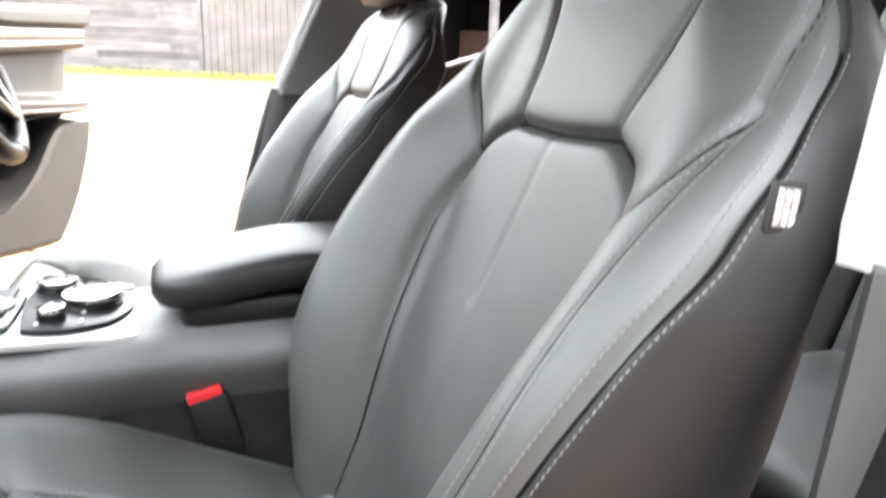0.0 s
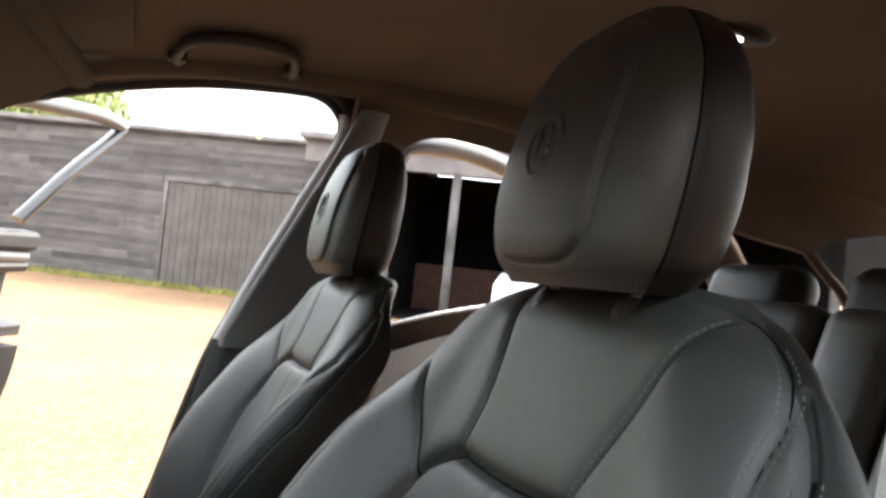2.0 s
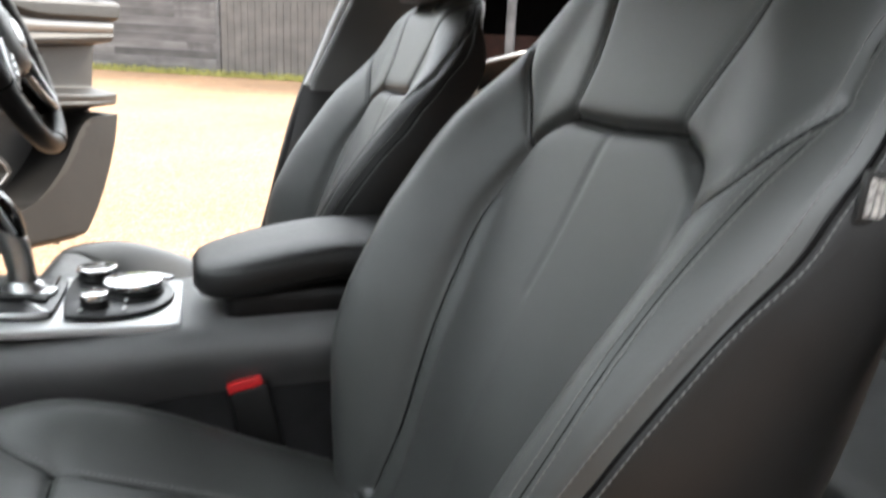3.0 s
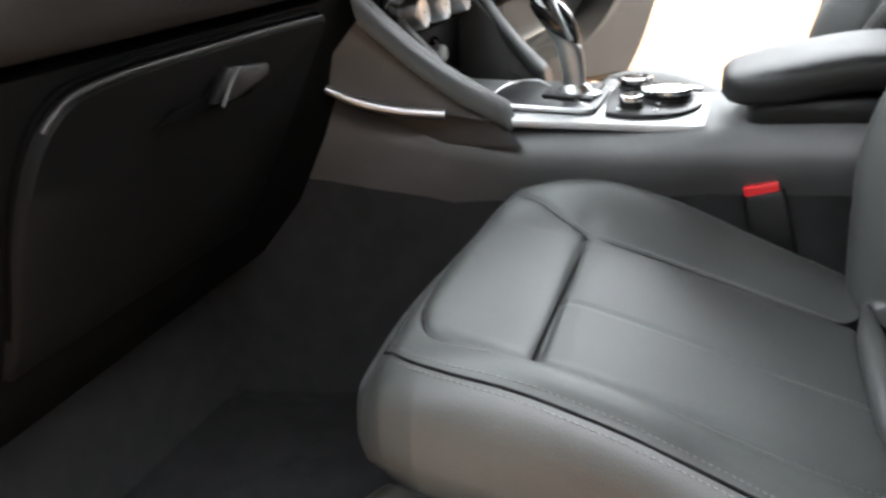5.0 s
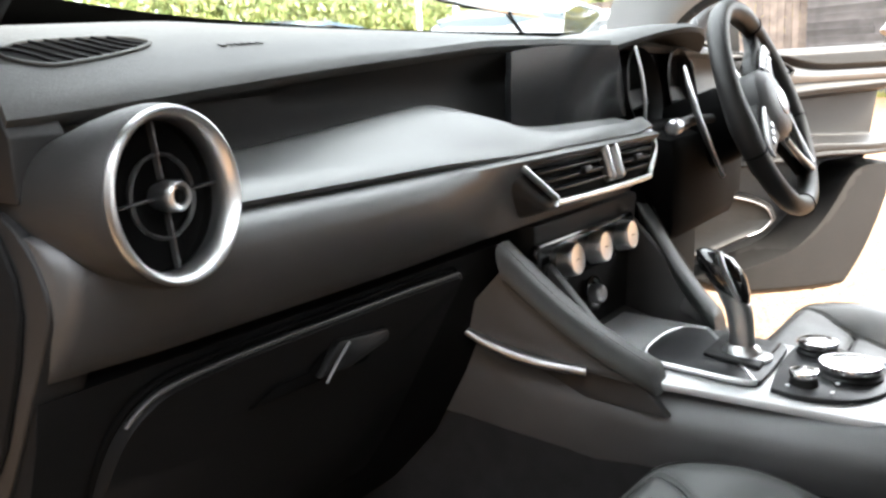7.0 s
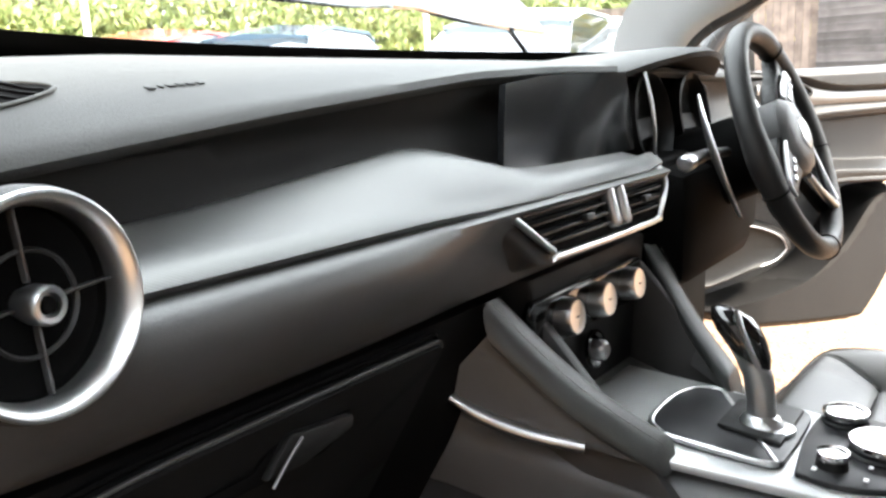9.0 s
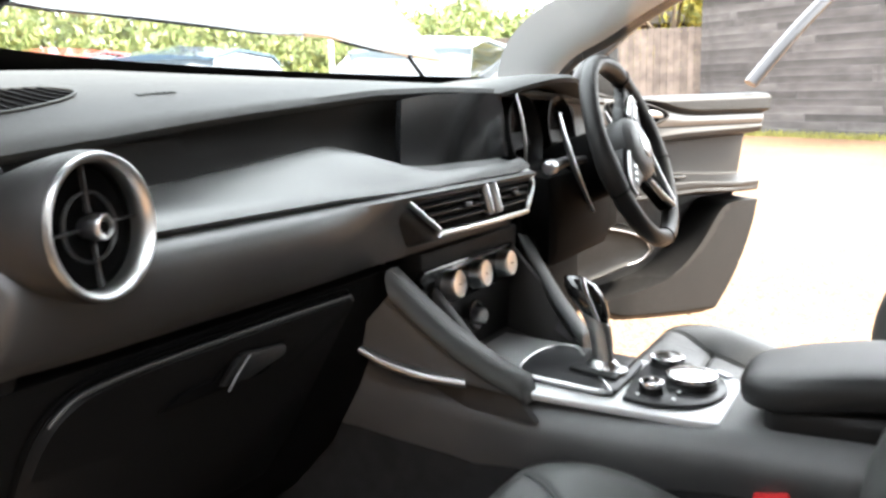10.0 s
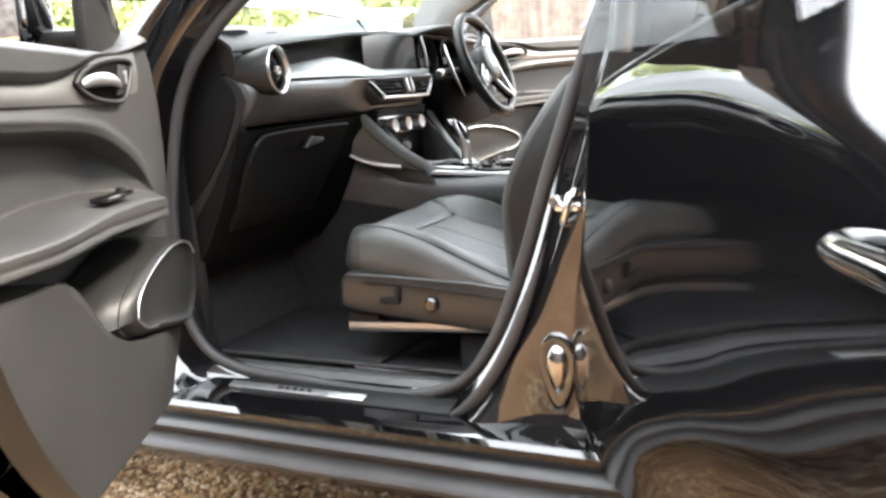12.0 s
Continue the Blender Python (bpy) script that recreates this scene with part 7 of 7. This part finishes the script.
def panel_depth(s, z, bin_shift=0.0):
    """Relief of the inner panel: padded roll, sweeping band, map pocket, armrest and door bin."""
    n = 0.012 + 0.0 * s
    n = n + 0.020 * bump01(z, roll_foot(s) - 0.003, roll_foot(s) + 0.014) * (1 - bump01(z, panel_top(s) - 0.018, panel_top(s) + 0.004) ** 2 * 1.1)
    n = n - 0.0022 * np.exp(-((z - roll_foot(s)) / 0.0022) ** 2)
    edge = recess_top(s)
    n = n + 0.006 * np.exp(-((z - edge - 0.012) / 0.007) ** 2) * bump01(s, 0.33, 0.42)
    n = n - 0.003 * np.exp(-((z - np.interp(s, [0.33, 0.36, 0.485, 0.68, 1.16], [1.04, 1.018, 1.001, 1.003, 1.008])) / 0.004) ** 2) * bump01(s, 0.34, 0.50)
    pocket = bump01(edge - z, 0.0, 0.014) * bump01(s, 0.315, 0.345)
    n = n - 0.060 * pocket * bump01(s, 0.31, 0.50)
    arm_hi, arm_lo = arm_top(s), arm_foot(s)
    k = bump01(s, 0.31, 0.47) * (1 - 0.8 * bump01(s, 0.82, 1.12))
    shelf = bump01(z, arm_lo - 0.012, arm_lo + 0.010) * (1 - bump01(z, arm_hi - 0.012, arm_hi + 0.008))
    n = n + (0.064 * k + 0.060 * pocket * bump01(s, 0.31, 0.50)) * shelf - 0.003 * k * np.exp(-((z - arm_lo - 0.020) / 0.003) ** 2)
    low = 1 - bump01(z, arm_lo - 0.014, arm_lo - 0.004)
    below = bump01(bin_lip(s, bin_shift) - z, -0.002, 0.006)
    n = n - 0.090 * low * (1 - below) * bump01(s, 0.29, 0.36)
    n = n + 0.060 * pocket * bump01(s, 0.31, 0.50) * low + 0.030 * below * bump01(s, 0.30, 0.50)
    n = n - 0.030 * (1 - bump01(z, panel_foot(s), panel_foot(s) + 0.025)) ** 2
    return n


def front_door(m, label, dz=0.0, bin_shift=0.0):
    dr = thing("front_door", m @ Matrix.Translation((0, 0, dz)), label=label, category="car door", group="open car doors")
    rows = []
    cols = 170
    for i in range(cols + 1):
        s = 0.25 + 0.78 * (i / cols)
        z = panel_lines(s, bin_shift)
        z0, z1 = float(z[0]), float(z[-1])
        ss = np.maximum(np.full(len(z), s), panel_front(z))
        n = panel_depth(ss, z, bin_shift)
        e = -0.045 if i in (0, cols) else 0.0
        rows.append([(float(x), float(y) + e, float(h)) for x, y, h in zip(taper(ss, z), n, z)])
        rows[-1] = [(rows[-1][0][0], -0.04, z0)] + rows[-1] + [(rows[-1][-1][0], -0.03, z1 + 0.004)]
    v, f = loft_data(rows, False, False)
    panel = raw("door_panel", v, f, door_grain, dr, "dark grained door panel", 60)
    panel.data.materials.append(door_lower)
    for p in panel.data.polygons:
        if p.center.z < float(bin_lip(p.center.x, bin_shift)) + 0.002:
            p.material_index = 1
    # satin band that sweeps back from the handle
    strip = []
    for i in range(61):
        s = 0.35 + 0.675 * i / 60
        lo = float(np.interp(s, [0.33, 0.36, 0.485, 0.68, 1.16], [1.04, 1.020, 1.004, 1.006, 1.011]))
        hi = float(roll_foot(s)) - 0.003
        strip.append([(float(taper(s, lo)), 0.008, lo)] + [(float(taper(s, lo)), 0.0135 + 0.004 * math.sin(math.pi * q / 6), lo + (hi - lo) * q / 6) for q in range(7)] + [(float(taper(s, hi)), 0.008, hi)])
    loft("sweep_trim", strip, door_satin, dr, "satin dark-silver door trim", closed=False, angle=60)
    # handle in its oval bowl
    bez = smooth_line([(0.612, 1.036), (0.585, 1.052), (0.530, 1.066), (0.450, 1.074), (0.400, 1.072), (0.394, 1.060), (0.415, 1.030), (0.442, 1.009), (0.490, 1.006), (0.550, 1.012), (0.595, 1.024), (0.612, 1.036)], 4)[:-1]
    face = Matrix(((1, 0, 0, 0), (0, 0, -1, 0.0215), (0, 1, 0, 0), (0, 0, 0, 1)))
    bowl = part("handle_bowl", prism_bm(bez, 0.010, face, 0.002), dark_plastic, dr, "recessed handle bowl")
    tube("bowl_rim", [(x, 0.0225, z) for x, z in bez], 0.0042, trim_plastic, bowl, "handle bowl rim", 8, closed=True)
    hp = curve([(0.592, 0.022, 1.034), (0.560, 0.030, 1.040), (0.515, 0.036, 1.040), (0.470, 0.030, 1.033), (0.452, 0.024, 1.030)], 6)
    tube("pull_handle", hp, [0.003 + 0.0075 * math.sin(math.pi * (i / 24) ** 0.65) for i in range(len(hp))], satin_knob, bowl, "satin silver pull handle", 12, flat=0.6)
    part("lock_plate", prism_bm([(0.452, 1.066), (0.410, 1.064), (0.440, 1.016), (0.476, 1.016)], 0.006, Matrix(((1, 0, 0, 0), (0, 0, -1, 0.027), (0, 1, 0, 0), (0, 0, 0, 1))), 0.002), hard_plastic, bowl)
    part("lock_button", box_bm((0.007, 0.005, 0.022), (0.438, 0.029, 1.045), 0.002), satin_knob, bowl)
    # window switch let into the armrest
    sw = part("window_switch", box_bm((0.10, 0.030, 0.008), (0.60, 0.046, 0.866), 0.003), gloss_black, dr, "window switch block")
    part("switch_lever", box_bm((0.018, 0.012, 0.010), (0.565, 0.046, 0.872), 0.003), hard_plastic, sw)
    # speaker pod: a scoop that rises to a flat grille with a thin bright hoop
    pod = smooth_line([(0.632, 0.662), (0.607, 0.700), (0.525, 0.734), (0.399, 0.757), (0.295, 0.747), (0.258, 0.705), (0.275, 0.630), (0.329, 0.585), (0.404, 0.592), (0.506, 0.615), (0.590, 0.632), (0.632, 0.662)], 6)[:-1]
    shift = 0.05 if bin_shift else 0.0
    pod = [(x - shift, z) for x, z in pod]
    cx, cz = 0.34 - shift, 0.690
    rings = []
    for q, n in ((1.05, -0.060), (1.03, 0.000), (0.99, 0.018), (0.95, 0.030), (0.93, 0.030), (0.91, 0.038), (0.87, 0.045), (0.82, 0.049), (0.79, 0.047), (0.70, 0.043), (0.35, 0.044), (0.02, 0.044)):
        rings.append([(cx + (x - cx) * q, n, cz + (z - cz) * q) for x, z in pod])
    spk = loft("speaker_pod", rings, hard_plastic, dr, "raised door speaker", angle=45)
    hoop = [(cx + (x - cx) * 0.825, 0.0495, cz + (z - cz) * 0.825) for x, z in pod]
    hoop = [p for p in hoop if -0.35 < math.atan2(p[2] - cz, p[0] - cx) < 2.9]
    hoop.sort(key=lambda p: math.atan2(p[2] - cz, p[0] - cx))
    tube("speaker_hoop", hoop, 0.0019, satin_knob, spk, "thin bright speaker hoop", 8)
    # outer shell
    rows = []
    for s in (0.24, 0.30, 0.45, 0.60, 0.75, 0.88, 0.97, 1.035):
        zb = float(panel_foot(s))
        rows.append([(float(taper(s, z)), n, z) for n, z in [(-0.045, zb), (-0.12, zb - 0.02), (-0.150, 0.55), (-0.160, 0.80), (-0.155, 0.98), (-0.115, 1.04), (-0.055, 1.08), (-0.03, 1.088)]])
    loft("door_shell", rows, paint, dr, "gloss black outer skin", closed=False, angle=60)
    for r in (rows[0], rows[-1]):
        loft("door_end", [[(x, n, z), (x, min(n + 0.10, -0.035), z)] for x, n, z in r], trim_plastic, dr, closed=False, angle=60)
    # window frame and mirror triangle
    fr = [(0.32, -0.035, 1.09), (0.37, -0.02, 1.18), (0.50, 0.02, 1.30), (0.68, 0.055, 1.40), (0.82, 0.07, 1.435), (0.98, 0.078, 1.45), (1.14, 0.080, 1.462), (1.262, 0.078, 1.455), (1.275, 0.070, 1.435), (1.12, 0.035, 1.29), (0.985, -0.02, 1.125)]
    tube("window_frame", curve(fr, 6), 0.024, frame_grey, dr, "dark window frame", 12, flat=0.7)
    part("frame_corner", prism_bm([(0.30, 1.085), (0.335, 1.16), (0.40, 1.235), (0.455, 1.235), (0.47, 1.085)], 0.022, Matrix(((1, 0, 0, 0), (0, 0, -1, -0.012), (0, 1, 0, 0), (0, 0, 0, 1))), 0.006), hard_plastic, dr)
    mir = part("door_mirror", box_bm((0.12, 0.20, 0.13), (0.38, -0.215, 1.165), 0.04, None, 4), paint, dr, "gloss black door mirror")
    part("mirror_glass", box_bm((0.006, 0.165, 0.10), (0.442, -0.215, 1.165), 0.002), mirror_mat, mir, "mirror glass")
    part("mirror_arm", box_bm((0.07, 0.10, 0.035), (0.365, -0.09, 1.115), 0.012), hard_plastic, mir)
    return dr


front_door(door_matrix(-0.7576, 0.8897, 66, False), "open black passenger door with dark grained inner panel")
front_door(door_matrix(0.741, 1.122, 58, True), "open black driver door with grained inner panel", 0.065, 0.07)


def rear_door(m, label, glazed=True):
    """Local y points out of the cabin side that faces the gap: here the outer skin is at -y."""
    dr = thing("rear_door", m, label=label, category="car door", group="open car doors")
    rows = []
    for i in range(73):
        s = 0.98 * i / 72
        zb = float(np.interp(s, [0, 0.10, 0.25, 0.70, 0.85, 0.98], [0.34, 0.335, 0.335, 0.345, 0.42, 0.55]))
        waist = float(sm(s, [0.0, 0.1, 0.2, 0.3, 0.4, 0.5, 0.98], [0.965, 0.988, 1.010, 1.030, 1.047, 1.061, 1.115], 0.06))
        z = np.linspace(zb, waist, 100)
        # nearly flat flank, rolled shoulder above, tucked sill below
        shoulder = waist - float(sm(s, [0.0, 0.1, 0.3, 0.5, 0.7, 0.98], [0.020, 0.026, 0.055, 0.080, 0.13, 0.22], 0.08))
        tuck = float(sm(s, [0.0, 0.2, 0.4, 0.6, 0.98], [0.40, 0.43, 0.53, 0.60, 0.64], 0.1))
        roll = float(np.interp(s, [0.0, 0.5, 0.98], [0.62, 0.55, 0.40]))
        n = roll * 0.014 * np.log1p(np.exp(np.clip((z - shoulder) / 0.014, -20, 20)))
        n = n + float(np.interp(s, [0, 0.25, 0.5, 0.98], [0.30, 0.30, 0.60, 0.60])) * 0.02 * np.log1p(np.exp(np.clip((tuck - z) / 0.02, -20, 20)))
        n = n + 0.004 * np.exp(-((z - 0.68) / 0.09) ** 2) * float(bump01(np.array(s), 0.15, 0.5))
        n = n - 0.137 * max(0.0, s - 0.30) ** 2  # the flank flares out to the haunch
        front = np.interp(z, [0.34, 0.38, 0.43, 0.50, 0.57, 0.635, 0.70, 0.772, 0.893, 1.035], [0.05, 0.01, -0.022, -0.034, -0.018, 0.0, 0.034, 0.060, 0.085, 0.098])
        turn = 0.012 * float(bump01(np.array(0.02 - s), 0.0, 0.02))
        rows.append([(s + float(fx) * (1 - s / 0.98) ** 2, float(q) + turn, float(h)) for fx, q, h in zip(front, n, z)])
    loft("door_skin", rows, paint, dr, "mirror-gloss black door skin", closed=False, angle=70)
    loft("inner_panel", [[(x, 0.085, z) for x, y, z in r[2:-2:6]] for r in rows[::2]], soft_plastic, dr, "dark inner door panel", closed=False, angle=60)
    loft("door_edge", [[(r[k][0] + 0.004, r[k][1] + q, r[k][2]) for q in (0.0, 0.03, 0.075)] for r in rows[:1] for k in range(0, 100, 3)], paint, dr, closed=False, angle=60)
    fr = [(0.10, 0.06, 1.03), (0.12, 0.075, 1.20), (0.15, 0.115, 1.40), (0.20, 0.135, 1.455), (0.45, 0.14, 1.47), (0.70, 0.13, 1.42), (0.90, 0.08, 1.20), (0.97, 0.04, 1.05)]
    tube("window_frame", curve(fr, 6), 0.026, frame_grey, dr, "dark window frame", 12, flat=0.7)
    tube("waist_strip", [(r[-1][0], r[-1][1] + 0.002, r[-1][2] + 0.001) for r in rows[::6]], 0.006, frame_grey, dr, "dark waist strip", 8)
    hp = curve([(0.800, -0.024, 0.872), (0.815, -0.054, 0.874), (0.88, -0.074, 0.878), (0.95, -0.088, 0.882), (0.97, -0.060, 0.884)], 5)
    tube("outer_handle", hp, 0.012, chrome, dr, "bright outer door handle", 10)
    if not glazed:
        return dr
    # glass
    rows_g = []
    for i in range(9):
        s = 0.04 + 0.88 * i / 8
        zt = float(np.interp(s, [0.0, 0.06, 0.13, 0.2, 0.45, 0.7, 0.9, 0.97], [1.04, 1.2, 1.40, 1.455, 1.47, 1.42, 1.2, 1.05]))
        rows_g.append([(s, 0.02 + 0.12 * q * (zt - 1.03) / 0.44, 1.03 + (zt - 1.03) * q) for q in (0, 0.33, 0.66, 1.0)])
    v, f = loft_data(rows_g, False, False)
    g = raw("window_pane", v, f, glass, dr, "side window glass", 60)
    g.visible_shadow = False
    return dr


rear_door(door_matrix(-0.875, 0.015, 57.5, False), "open rear door in mirror-gloss black paint")
rear_door(door_matrix(0.885, -0.055, 30, True), "open rear door with dark frame and lowered window", False)
